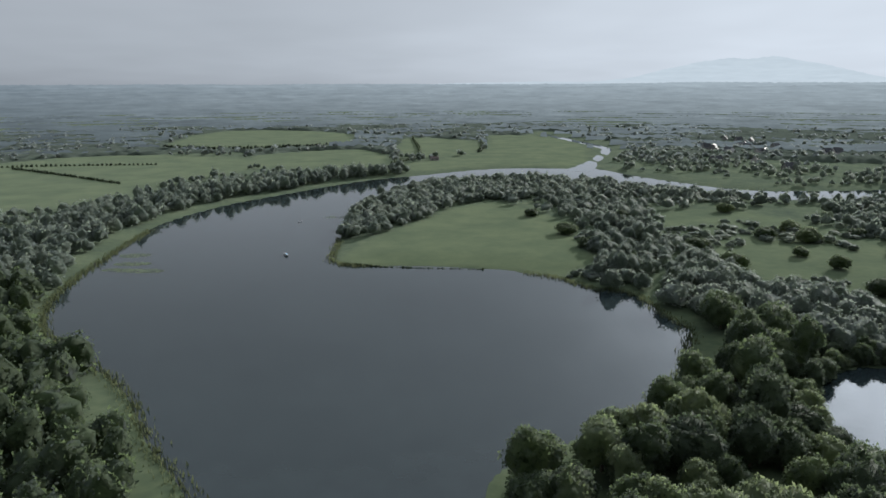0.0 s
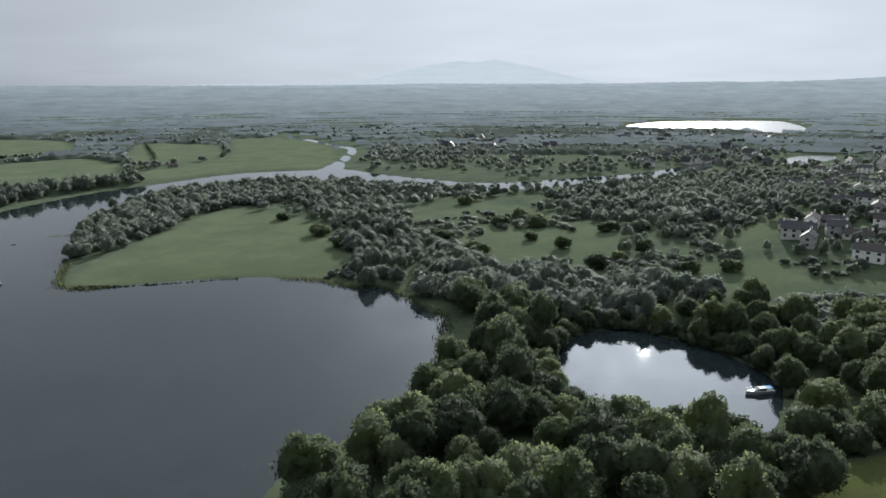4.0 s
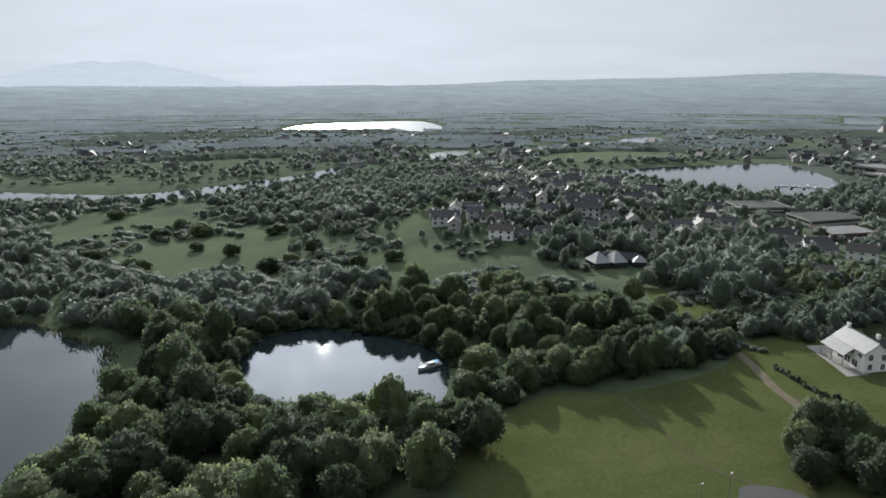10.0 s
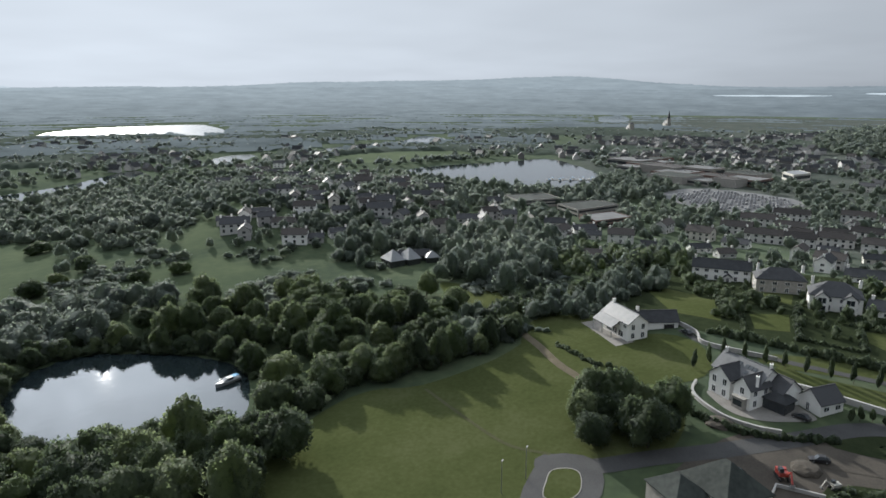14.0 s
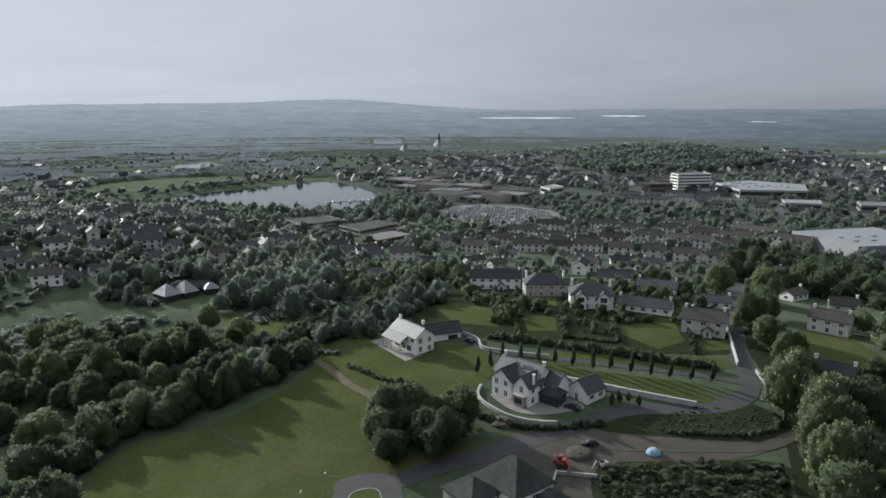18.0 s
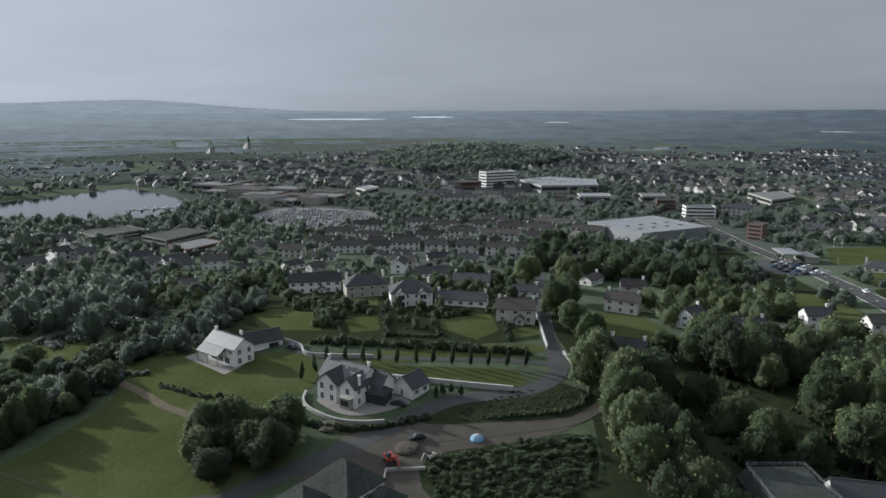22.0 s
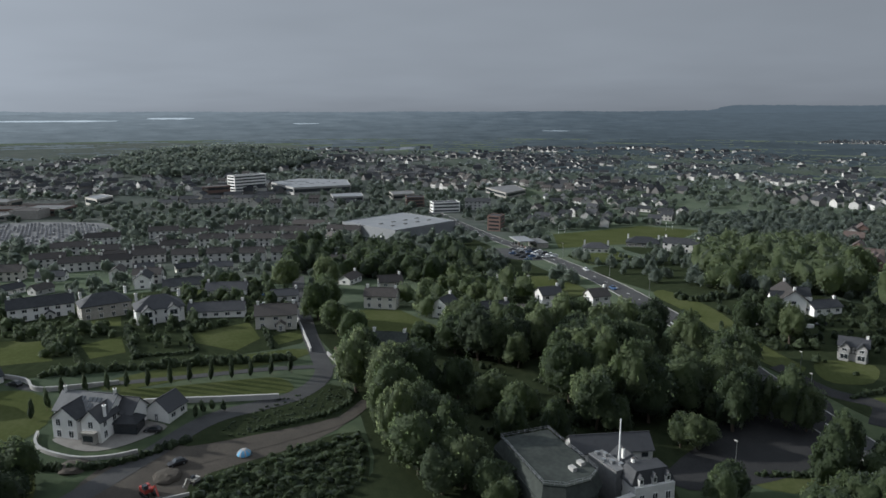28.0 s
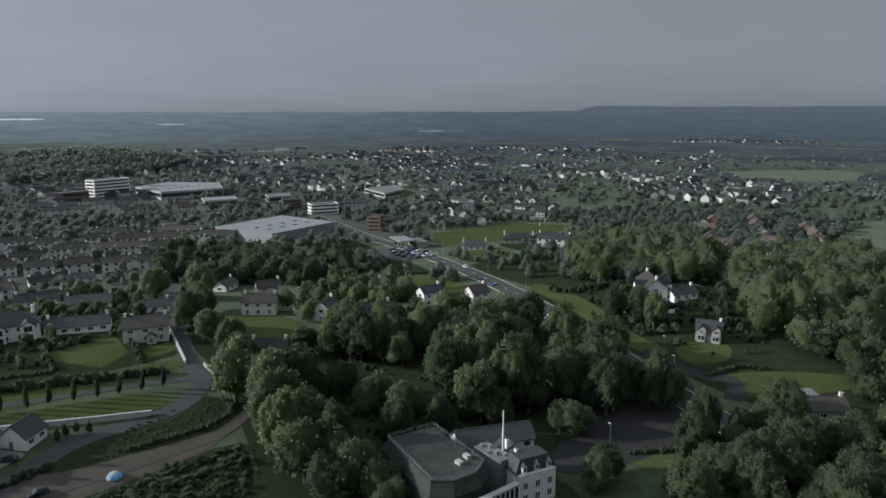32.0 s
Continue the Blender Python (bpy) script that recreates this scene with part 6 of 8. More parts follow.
# a low house among the trees; pale roofs imitate slopes glinting in the sun
hut = new("bright_roofed_house")
hut.location, hut.rotation_euler[2] = (286, 150, ground_z(286, 150)), radians(308)
wing(hut, -8, 0, 20, 7.5, 10, 2.6, 7.0, MAT_DECK, MAT_METAL, True)
wing(hut, 0.2, 1.6, 20, 6.5, 10, 2.6, 7.2, MAT_DECK, MAT_METAL, True)
wing(hut, 11, 0.5, 0, 6, 5.6, 2.6, 5.2, MAT_DECK, MAT_METAL, True)
wing(hut, 3, 6, 0, 22, 8, 2.6, 5.2, MAT_DECK, MAT_SLATE, True)
tagged(hut, "low brown house with steep roofs made pale for sun glint", "house")
HOUSE_SPOTS.append((286, 150, 26))


def hotel():
    """A flat-roofed hall with a slate skirt and glazed front, joined to an old white house."""
    z0 = 7.0
    root = new("hotel")
    root.location = (108, -92, z0)
    lo = lambda x, y: (x - 108, y + 92)
    top = [lo(*p) for p in ((123.2, -82.4), (121.5, -94.5), (101, -91.8), (98.8, -88), (99.2, -82), (102, -78.5))]

    def prism(pts, a, b, grow=0.0):
        bm = bmesh.new()
        cx, cy = sum(p[0] for p in pts) / len(pts), sum(p[1] for p in pts) / len(pts)
        u = [bm.verts.new((p[0], p[1], b)) for p in pts]
        w = [bm.verts.new((cx + (p[0] - cx) * (1 + grow), cy + (p[1] - cy) * (1 + grow), a)) for p in pts]
        bm.faces.new(u)
        bm.faces.new(w)
        for i in range(len(pts)):
            j = (i + 1) % len(pts)
            bm.faces.new((w[i], w[j], u[j], u[i]))
        bmesh.ops.recalc_face_normals(bm, faces=bm.faces[:])
        return bm

    part("roof_deck", prism(top, 9.6, 10.0), MAT_DECK, root, "stained grey flat roof deck")
    part("roof_skirt", prism(top, 7.0, 9.6, 0.14), MAT_DECK, root, "dark slate skirt below the flat roof")
    wide = [(p[0] * 1.1 + 0.3, p[1] * 1.1 - 0.2) for p in top]
    part("wall", prism(wide, -2, 7.0), MAT_DECK, root)
    rail = bmesh.new()
    for i in range(len(top)):
        p, q = Vector(top[i]), Vector(top[(i + 1) % len(top)])
        n = max(2, int((q - p).length / 1.8))
        for k in range(n):
            s = p.lerp(q, k / n)
            box(rail, s.x - 0.025, s.x + 0.025, s.y - 0.025, s.y + 0.025, 10.0, 10.95)
        d = (q - p).normalized() * 0.03
        nn = Vector((-d.y, d.x))
        for z in (10.5, 10.95):
            v = [rail.verts.new((w.x, w.y, zz)) for zz in (z - 0.03, z + 0.03) for w in (p - nn, q - nn, q + nn, p + nn)]
            for f in ((0, 3, 2, 1), (4, 5, 6, 7), (0, 1, 5, 4), (1, 2, 6, 5), (2, 3, 7, 6), (3, 0, 4, 7)):
                rail.faces.new([v[k] for k in f])
    part("roof_rail", rail, MAT_STEEL, root, "thin grey guard rail round the roof edge")
    for x, y in ((-5, 4), (-4, 1)):
        part("roof_vent", boxed((x, x + 1.6, y, y + 1.1, 10.0, 10.8)), MAT_CONCRETE, root)
    # glazed front with white ribs
    part("glazing", boxed((-13.6, -12.6, -4, 12, 0, 6.2)), MAT_GLASS, root, "dark glazed front")
    for k in range(13):
        y = -4 + 16 * k / 12
        part("glazing_rib", boxed((-13.75, -13.55, y - 0.08, y + 0.08, 0, 6.4)), MAT_FRAME, root)
    part("glazing_beam", boxed((-13.85, -12.4, -4.2, 12.2, 6.2, 6.6)), MAT_DULLED, root)
    # old white house with mansard and dormers
    for (cx, cy, t, L, W, wall_h, roof_h) in ((-9.6, -11.0, -102, 9.4, 7.2, 6.9, 9.8),):
        bodywork = part("old_wing", boxed((-L / 2, L / 2, -W / 2, W / 2, -2, wall_h)), MAT_DASH, root, "white rendered old wing")
        bodywork.location, bodywork.rotation_euler[2] = (cx, cy, 0), radians(t)
        man = part("mansard_roof", prism([(-L / 2 + 1, -W / 2 + 1.6), (L / 2 - 1, -W / 2 + 1.6), (L / 2 - 1, W / 2 - 1.6), (-L / 2 + 1, W / 2 - 1.6)], wall_h, roof_h, 0.42), MAT_SLATE, root)
        man.location, man.rotation_euler[2] = (cx, cy, 0), radians(t)
        for u in (-3.2, 0, 3.2):
            dm = part("dormer", gable_wall(1.8, 1.0, 1.1, 1.7), MAT_DASH, man)
            dm.location, dm.rotation_euler[2] = (u, -W / 2 + 1.2, wall_h + 0.6), radians(90)
            dr = part("dormer_roof", gable_roof(1.8, 1.0, 1.1, 1.7, 0.15, 0.1), MAT_SLATE, man)
            dr.location, dr.rotation_euler[2] = (u, -W / 2 + 1.2, wall_h + 0.6), radians(90)
            pn = part("pane", FRAMES["door"][1], None, man)
            pn.location, pn.scale = (u, -W / 2 + 0.28, wall_h + 1.1), (0.6, 1, 0.42)
        for s in range(2):
            window_row(root, cx, cy, t, "front", L, W, 1.5 + 2.8 * s, 3, "tall")
            window_row(root, cx, cy, t, "left", L, W, 1.5 + 2.8 * s, 2, "tall")
    for x, y, t, L, W, e, tp in ((7.5, -16, 248, 19, 7, 5.5, 8.2), (-3, -12.5, 168, 8, 6, 6.5, 9.0)):
        wing(root, x, y, t, L, W, e, tp, MAT_DASH, MAT_SLATE)
        window_row(root, x, y, t, "front", L, W, e - 1.2, 5, "wide", False)
    part("flat_link", boxed((-7, 2, -9, -5, -1, 8.5)), MAT_FELT, root, "flat-roofed link with pipes and plant")
    for k in range(5):
        part("roof_plant", boxed((-6 + 1.6 * k, -5 + 1.6 * k, -8 + (k % 3), -7.2 + (k % 3), 8.5, 9.1 + 0.2 * (k % 2))), MAT_STEEL, root)
    bm = bmesh.new()
    bmesh.ops.create_cone(bm, cap_ends=True, segments=14, radius1=0.2, radius2=0.14, depth=10)
    flue = part("flue", bm, MAT_FRAME, root, "tall thin white flue")
    flue.location = (-3.6, -8.8, 13.2)
    for x, y in ((-3, -10.5), (-7.5, -9)):
        c = chimney(root, x, y, 9.6)
        c.scale = (0.7, 0.7, 0.8)
    HOUSE_SPOTS.append((108, -92, 34))
    return tagged(root, "hotel with railed flat roof, glazed front and old white wing", "hotel")


hotel()

# new dark-roofed house on the building site
site = new("house")
site.location, site.rotation_euler[2] = (134, 1, ground_z(134, 1)), radians(45)
wing(site, 0, 0, 0, 12.5, 11, 5.2, 10.2, MAT_RENDER, MAT_DECK, True)
wing(site, 3.0, 9.0, 0, 9, 8, 4.4, 7.6, MAT_STONE, MAT_DECK, True)
wing(site, -8.5, -3.0, 0, 6, 6, 3.0, 5.6, MAT_RENDER, MAT_DECK, True)
window_row(site, 0, 0, 0, "left", 12.5, 11, 4.0, 3, "wide")
window_row(site, 3.0, 9.0, 0, "left", 9, 8, 3.2, 2, "tall")
for u, v in ((-1.2, -2.4), (1.0, -2.4), (-0.1, -3.8)):
    sk = part("skylight", boxed((-0.5, 0.5, -0.6, 0.6, 0, 0.12)), MAT_GLASS, site, "roof window set in the slates")
    sk.location, sk.rotation_euler[0] = (u, v, 10.5 - 0.847 * abs(v)), radians(40.3)
tagged(site, "new house with hipped dark slate roofs and skylights", "house")
HOUSE_SPOTS.append((131, 2, 18))

# church and towers of the old town
for x, y, w, h, sp in ((1723, 218, 7, 20, 18), (1486, 261, 9, 18, 3)):
    ch = new("church")
    ch.location, ch.rotation_euler[2] = (x, y, 2), radians(20)
    wing(ch, 0, 0, 0, 32, 11, 8, 14, MAT_STONE, MAT_SLATE)
    part("tower", boxed((-19 - w / 2, -19 + w / 2, -w / 2, w / 2, 0, h)), MAT_STONE, ch)
    bm = bmesh.new()
    bmesh.ops.create_cone(bm, cap_ends=True, segments=8, radius1=w * 0.55, radius2=0.2, depth=sp)
    spire = part("spire", bm, MAT_SLATE, ch)
    spire.location = (-19, 0, h + sp / 2)
    tagged(ch, "grey stone church with a tall tower and spire", "church")


# ---------------------------------------------------------------- the town beyond
def far_house_mesh(L, W, eave, top, wall, roof):
    """A small far house in two meshes and a strip of windows, shared by its copies."""
    win = bmesh.new()
    for s in range(1 if eave < 4 else 2):
        for i in range(3):
            for side in (-1, 1):
                x, y, z = (i - 1) * L / 3, side * (W / 2 + 0.03), 1.5 + 2.6 * s
                box(win, x - 0.8, x + 0.8, min(y, y - side * 0.1), max(y, y - side * 0.1), z - 0.6, z + 0.6)
    return mesh_of("wall", gable_wall(L, W, eave, top), wall), mesh_of("roof", gable_roof(L, W, eave, top, 0.3, 0.25), roof), mesh_of("window", win, MAT_GLASS)


FAR_KINDS = [far_house_mesh(10, 7.5, 4.9, 7.6, MAT_FARWALL, MAT_SLATE), far_house_mesh(13, 7.5, 2.7, 5.1, MAT_FARWALL, MAT_SLATE), far_house_mesh(9.5, 7.5, 4.9, 7.5, MAT_FARWALL, MAT_TILE), far_house_mesh(12, 8, 5.2, 8.4, MAT_BRICK, MAT_REDTILE), far_house_mesh(18, 8, 5.2, 7.8, MAT_CREAM, MAT_SLATE)]


def far_house(x, y, rot, kind, label):
    root = new("house")
    root.location, root.rotation_euler[2] = (x, y, ground_z(x, y)), radians(rot)
    for nm, me in zip(("wall", "roof", "window"), FAR_KINDS[kind]):
        o = part(nm, me, None, root)
        if nm == "window":
            o["kind"] = "stuff"
    HOUSE_SPOTS.append((x, y, 12))
    return tagged(root, label, "house", "houses of the far town")


HILL_WOOD = smooth_ring([(1000, -90), (1120, -60), (1280, -110), (1330, -260), (1260, -380), (1110, -370), (1000, -290), (960, -180)], 4)
BLOCKED = [HILL_WOOD, RINGS["marina_lake"], smooth_ring([(612, 78), (664, 46), (628, -23), (583, -29), (529, 24)], 1), smooth_ring([(400, -300), (400, -400), (360, -425), (320, -353), (325, -255)], 1)]
singles, rest = 0, []
# centre, turn, rows, houses a row, kind
INNER_ESTATES = [(420, -352, 40, 2, 6, 0), (470, -420, 20, 4, 7, 0), (560, -480, 60, 4, 7, 1), (262, -485, -59, 3, 8, 3), (214, -388, -59, 2, 6, 3), (640, -520, 30, 4, 8, 2), (760, -420, 10, 4, 8, 2), (900, -420, 50, 5, 8, 0), (700, -120, 65, 3, 6, 4), (640, -200, 70, 2, 5, 2), (900, -120, 65, 5, 8, 2), (980, 20, 80, 5, 9, 4), (1150, 150, 60, 6, 10, 2)]
OUTER_ESTATES = [(1050, -300, 30, 5, 9, 0), (1250, -120, 70, 6, 10, 4), (1200, -520, 45, 6, 10, 0), (850, -640, 60, 5, 9, 0), (395, -692, 20, 5, 8, 0), (440, -780, 30, 4, 8, 0), (917, -1096, 40, 6, 12, 0), (999, -787, 40, 7, 12, 0), (1142, -767, 30, 6, 10, 2), (1211, -1155, 50, 6, 10, 0), (1327, -988, 40, 6, 10, 0), (616, -768, 20, 3, 9, 0), (1000, -2020, 20, 7, 14, 0), (1180, -2000, 25, 7, 12, 0)]
ESTATES = INNER_ESTATES + OUTER_ESTATES
for cx, cy, rot, nr, nh, kind in ESTATES:
    c, s = math.cos(radians(rot)), math.sin(radians(rot))
    for i in range(nr):
        for j in range(nh):
            u, v = (j - nh / 2) * 17 + rng.uniform(-3, 3), (i - nr / 2) * 34 + rng.uniform(-4, 4)
            x, y = cx + u * c - v * s, cy + u * s + v * c
            if rng.random() < 0.12 or min(math.hypot(x - h[0], y - h[1]) - h[2] * 0.45 for h in HOUSE_SPOTS) < 9 or shore(np.array([x]), np.array([y]))[0] < 8 or any(inside_by(b, [x], [y], 5)[0] > -4 for b in BLOCKED):
                continue
            k = kind if rng.random() < 0.65 else int(rng.integers(0, 3))
            if singles < 175:
                far_house(x, y, rot + rng.choice([0, 0, 90]) + rng.uniform(-6, 6), k, ("white two-storey house with slate roof in the town", "white bungalow with slate roof in the town", "cream house with brown tiled roof in the town", "red brick house with red tiled roof", "pale terrace with slate roof in the town")[k])
                singles += 1
            else:
                rest.append((x, y))
                HOUSE_SPOTS.append((x, y, 12))


def far_town(spots, name, label):
    """Houses too far and too many to pick apart: walls and roofs in one mesh each."""
    wall, roof = bmesh.new(), bmesh.new()
    for x, y, rot, L, W, e, t in spots:
        c, s = math.cos(rot), math.sin(rot)
        z = ground_z(x, y)
        P = lambda u, v, w: (x + u * c - v * s, y + u * s + v * c, z + w)
        a = [wall.verts.new(P(-L / 2, v, w)) for v, w in ((-W / 2, -1), (W / 2, -1), (W / 2, e), (0, t), (-W / 2, e))]
        b = [wall.verts.new(P(L / 2, v, w)) for v, w in ((-W / 2, -1), (W / 2, -1), (W / 2, e), (0, t), (-W / 2, e))]
        wall.faces.new(a[::-1])
        wall.faces.new(b)
        wall.faces.new((a[1], b[1], b[2], a[2]))
        wall.faces.new((a[4], b[4], b[0], a[0]))
        o = 0.4
        for sg in (1, -1):
            q = [roof.verts.new(P(u, v, w)) for u, v, w in ((-L / 2 - o, sg * (W / 2 + o), e - 0.1), (L / 2 + o, sg * (W / 2 + o), e - 0.1), (L / 2 + o, 0, t + 0.25), (-L / 2 - o, 0, t + 0.25))]
            roof.faces.new(q if sg < 0 else q[::-1])
    root = new(name)
    part("wall", wall, MAT_MIXED, root)
    part("roof", roof, MAT_SLATE, root)
    for o in root.children:
        o["kind"] = "stuff"
    return tagged(root, label, "town", kind="stuff")


spots = [(x, y, rng.uniform(0, 3.1), rng.uniform(9, 14), 8, 5, 8) for x, y in rest]
for k in range(1500):
    a = radians(rng.choice([rng.uniform(88, 150), rng.uniform(60, 100), rng.uniform(20, 60)], p=[0.72, 0.16, 0.12]))
    r = 800 * ((1750 if a > 1.85 else 1300) / 800) ** rng.uniform(0, 1)
    x, y = math.sin(a) * r, math.cos(a) * r
    if noise.noise(Vector((x * 0.006, y * 0.006, 9))) < 0.06:
        continue
    spots.append((x, y, rng.choice([0.3, 1.1, 1.9]) + rng.uniform(-0.1, 0.1), rng.uniform(9, 15), 8, rng.choice([2.8, 5.2]), 8))
sp = np.array([(s[0], s[1]) for s in spots])
keep = shore(sp[:, 0], sp[:, 1]) > 10
for ring in list(FIELD_RINGS.values()) + BLOCKED:
    keep &= inside_by(ring, sp[:, 0], sp[:, 1], 5) < -5
spots = [s for s, k in zip(spots, keep) if k]
far_town(spots, "far_town", "distant pale houses with slate roofs across the lowland")
FAR_SPOTS = sp[keep]


# ---------------------------------------------------------------- woods and hedges around the town
for k, (outline, step, (lo, hi)) in enumerate(MID_WOODS):
    ring = smooth_ring(outline, 3)
    pts = scattered(ring, step, rng)
    pts = pts[shore(pts[:, 0], pts[:, 1]) > (3.0 if k < 2 else 0.5)]
    pts = open_views(clear_of_houses(pts, 4), hi)
    far_off = np.hypot(*ring.mean(0)) > 430
    grove("wood", pts, rng.uniform(lo, hi, len(pts)), NEAR_CROWNS if k == 11 else MID_CROWNS if k == 0 else SMALL_CROWNS if far_off else MID_CROWNS, MAT_LEAF if k in (0, 8, 9, 10, 11) else MAT_WOOD, rng, "dense leafy green wood of rounded crowns", wide=(0.6, 0.9) if k in (2, 3, 4, 14, 15) else (0.45, 0.62))


# hedges, copses and street trees out to the ridges
def land_points(n, r0, r1, lo=-42, hi=172):
    a = np.radians(rng.uniform(lo, hi, n))
    r = r0 * (r1 / r0) ** rng.uniform(0, 1, n)
    return np.stack([np.sin(a) * r, np.cos(a) * r], 1)


LAWN_RINGS = [np.array(o, float) for o in ([(137, 103), (163, 85), (201, 64), (177, 41), (139, 50), (125, 39), (95, 50), (95, 85), (112, 103)], [(250, -86), (244, -114), (212, -118), (200, -86)], [(205, 62), (216, 24), (209, 10), (196, 6), (170, 31), (188, 55)], [(265, 38), (257, 8), (229, 6), (234, 26)], [(212, 20), (216, -66), (150, -70), (120, -40), (118, 40), (165, 10)])]


def open_land(pts, low=None, size=0.006, gap=12, water=6):
    ok = shore(pts[:, 0], pts[:, 1]) > water
    if low is not None:
        v = np.array([noise.noise(Vector((x * size, y * size, 0))) + 0.5 * noise.noise(Vector((x * size * 3, y * size * 3, 4))) for x, y in pts])
        ok &= v > low
    kept = [v for k, v in FIELD_RINGS.items() if gap == 12 or k not in ("marsh_meadow", "rough_meadow")]
    for ring in kept + BLOCKED + LAWN_RINGS:
        ok &= inside_by(ring, pts[:, 0], pts[:, 1], 5) < -2
    for p in smooth_line(MAIN_ROAD, 10):
        ok &= np.hypot(pts[:, 0] - p[0], pts[:, 1] - p[1]) > gap
    for p in smooth_line(LANE, 6):
        ok &= np.hypot(pts[:, 0] - p[0], pts[:, 1] - p[1]) > 5
    return pts[ok]


hill_trees = scattered(HILL_WOOD, 11, rng)
grove("wood", hill_trees, rng.uniform(10, 16, len(hill_trees)), FAR_CROWNS, MAT_WOOD, rng, "dark wooded hill above the town", wide=(0.5, 0.75))
near_town = clear_of_houses(open_land(land_points(2000, 290, 700, 30, 172), -0.25), 2.5)
grove("wood", near_town, rng.uniform(3.5, 8.5, len(near_town)), SMALL_CROWNS, MAT_WOOD, rng, "garden and street trees between the houses")
scrub = clear_of_houses(open_land(land_points(5600, 200, 600, 10, 78), 0.13, 0.014, 13, 1), 2)
village_trees = clear_of_houses(scattered(np.array([(276, 296), (292, 206), (330, 182), (430, 150), (500, 210), (480, 290), (400, 330), (340, 316)], float), 10.5, rng), 1.5)
village_trees = village_trees[inside_by(FIELD_RINGS["slope_meadow"], village_trees[:, 0], village_trees[:, 1], 5) < -1]
grove("wood", village_trees, rng.uniform(3, 7, len(village_trees)), SMALL_CROWNS, MAT_WOOD, rng, "garden trees and hedges of the hill village")
between = open_land(scattered(np.array([(420, -440), (300, -430), (210, -480), (240, -600), (380, -560)], float), 7.5, rng), None)
between = clear_of_houses(between, -1)
grove("wood", between, rng.uniform(4, 8.5, len(between)), SMALL_CROWNS, MAT_WOOD, rng, "garden trees hiding the brick houses")
grove("scrub", scrub, rng.uniform(2.4, 6.5, len(scrub)) * rng.uniform(0.7, 1, len(scrub)), SCRUB_CROWNS, MAT_WOOD, rng, "low green scrub and willow bushes on rough ground", wide=(0.6, 1.0))
far = clear_of_houses(open_land(land_points(4600, 820, 1560), -0.4, water=24), 0.5)
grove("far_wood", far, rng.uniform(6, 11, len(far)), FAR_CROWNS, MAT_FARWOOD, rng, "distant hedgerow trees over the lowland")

middle = clear_of_houses(open_land(land_points(7600, 430, 1000), -0.35, water=16), 0.5)
grove("far_wood", middle, rng.uniform(4.5, 11, len(middle)), FAR_CROWNS, MAT_WOOD, rng, "hedges, copses and garden trees around the town")


def far_canopy():
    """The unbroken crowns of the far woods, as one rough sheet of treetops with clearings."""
    ang = np.radians(np.arange(-42, 172, 0.45))
    rad = 900 * 1.011 ** np.arange(int(math.log(1620 / 900) / math.log(1.011)) + 1)
    A, Q = np.meshgrid(ang, rad)
    A, Q = A + np.random.default_rng(3).uniform(-0.4, 0.4, A.shape) * radians(0.45), Q * (1 + np.random.default_rng(4).uniform(-0.003, 0.003, Q.shape))
    X, Y = (np.sin(A) * Q).ravel(), (np.cos(A) * Q).ravel()
    big = np.array([noise.noise(Vector((x * 0.0045, y * 0.0045, 2))) + 0.6 * noise.noise(Vector((x * 0.013, y * 0.013, 5))) + 0.3 * noise.noise(Vector((x * 0.04, y * 0.04, 8))) for x, y in zip(X, Y)])
    town = np.maximum.reduce([inside_by(t, X, Y, 50) for t in TOWN_RINGS])
    mask = big > np.where(town > 0, 0.2, -0.2)
    mask &= Q.ravel() > rad[2]
    mask &= shore(X, Y) > np.where(np.hypot(X, Y) < 1000, 32, 42)
    for ring in list(FIELD_RINGS.values()) + BLOCKED:
        mask &= inside_by(ring, X, Y, 5) < -3
    spots = np.array([(h[0], h[1], h[2] * 0.5 + 5) for h in HOUSE_SPOTS if math.hypot(h[0], h[1]) > 380] + [(p[0], p[1], 11) for p in FAR_SPOTS])
    for s in range(0, len(X), 4000):
        q = slice(s, s + 4000)
        mask[q] &= (np.hypot(X[q, None] - spots[:, 0], Y[q, None] - spots[:, 1]) > spots[:, 2]).all(1)
    for p in smooth_line(MAIN_ROAD, 12):
        mask &= np.hypot(X - p[0], Y - p[1]) > 14
    tall = 2.2 + 2.5 * big + np.random.default_rng(6).uniform(-2.0, 3.0, X.size)
    Z = height(X, Y) + np.where(mask, np.clip(tall, 0.4, 7), -1.5)
    na, nr = len(ang), len(rad)
    i, j = np.arange(nr - 1)[:, None] * na, np.arange(na - 1)[None, :]
    a, b, c2, d2 = (i + j).ravel(), (i + j + 1).ravel(), (i + na + j + 1).ravel(), (i + na + j).ravel()
    tris = np.vstack([np.stack([a, d2, b], 1), np.stack([b, d2, c2], 1)])
    tris = tris[mask[tris].any(1)]
    used, inv = np.unique(tris, return_inverse=True)
    me = from_arrays("far_canopy", np.stack([X, Y, Z], 1)[used], inv.reshape(-1, 3), MAT_HAZED_CANOPY)
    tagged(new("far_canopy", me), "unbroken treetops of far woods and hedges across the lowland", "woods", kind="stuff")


# haze over the far treetops is put into greyed colour and blue sheen
MAT_HAZED_CANOPY = material("treetops", [(0.03, 0.042, 0.03), (0.05, 0.064, 0.045), (0.075, 0.09, 0.066)], 0.9, 0.012, 12, 0, translucent=0.3, coords="World", spec=0.0, sheen=0.06)
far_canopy()


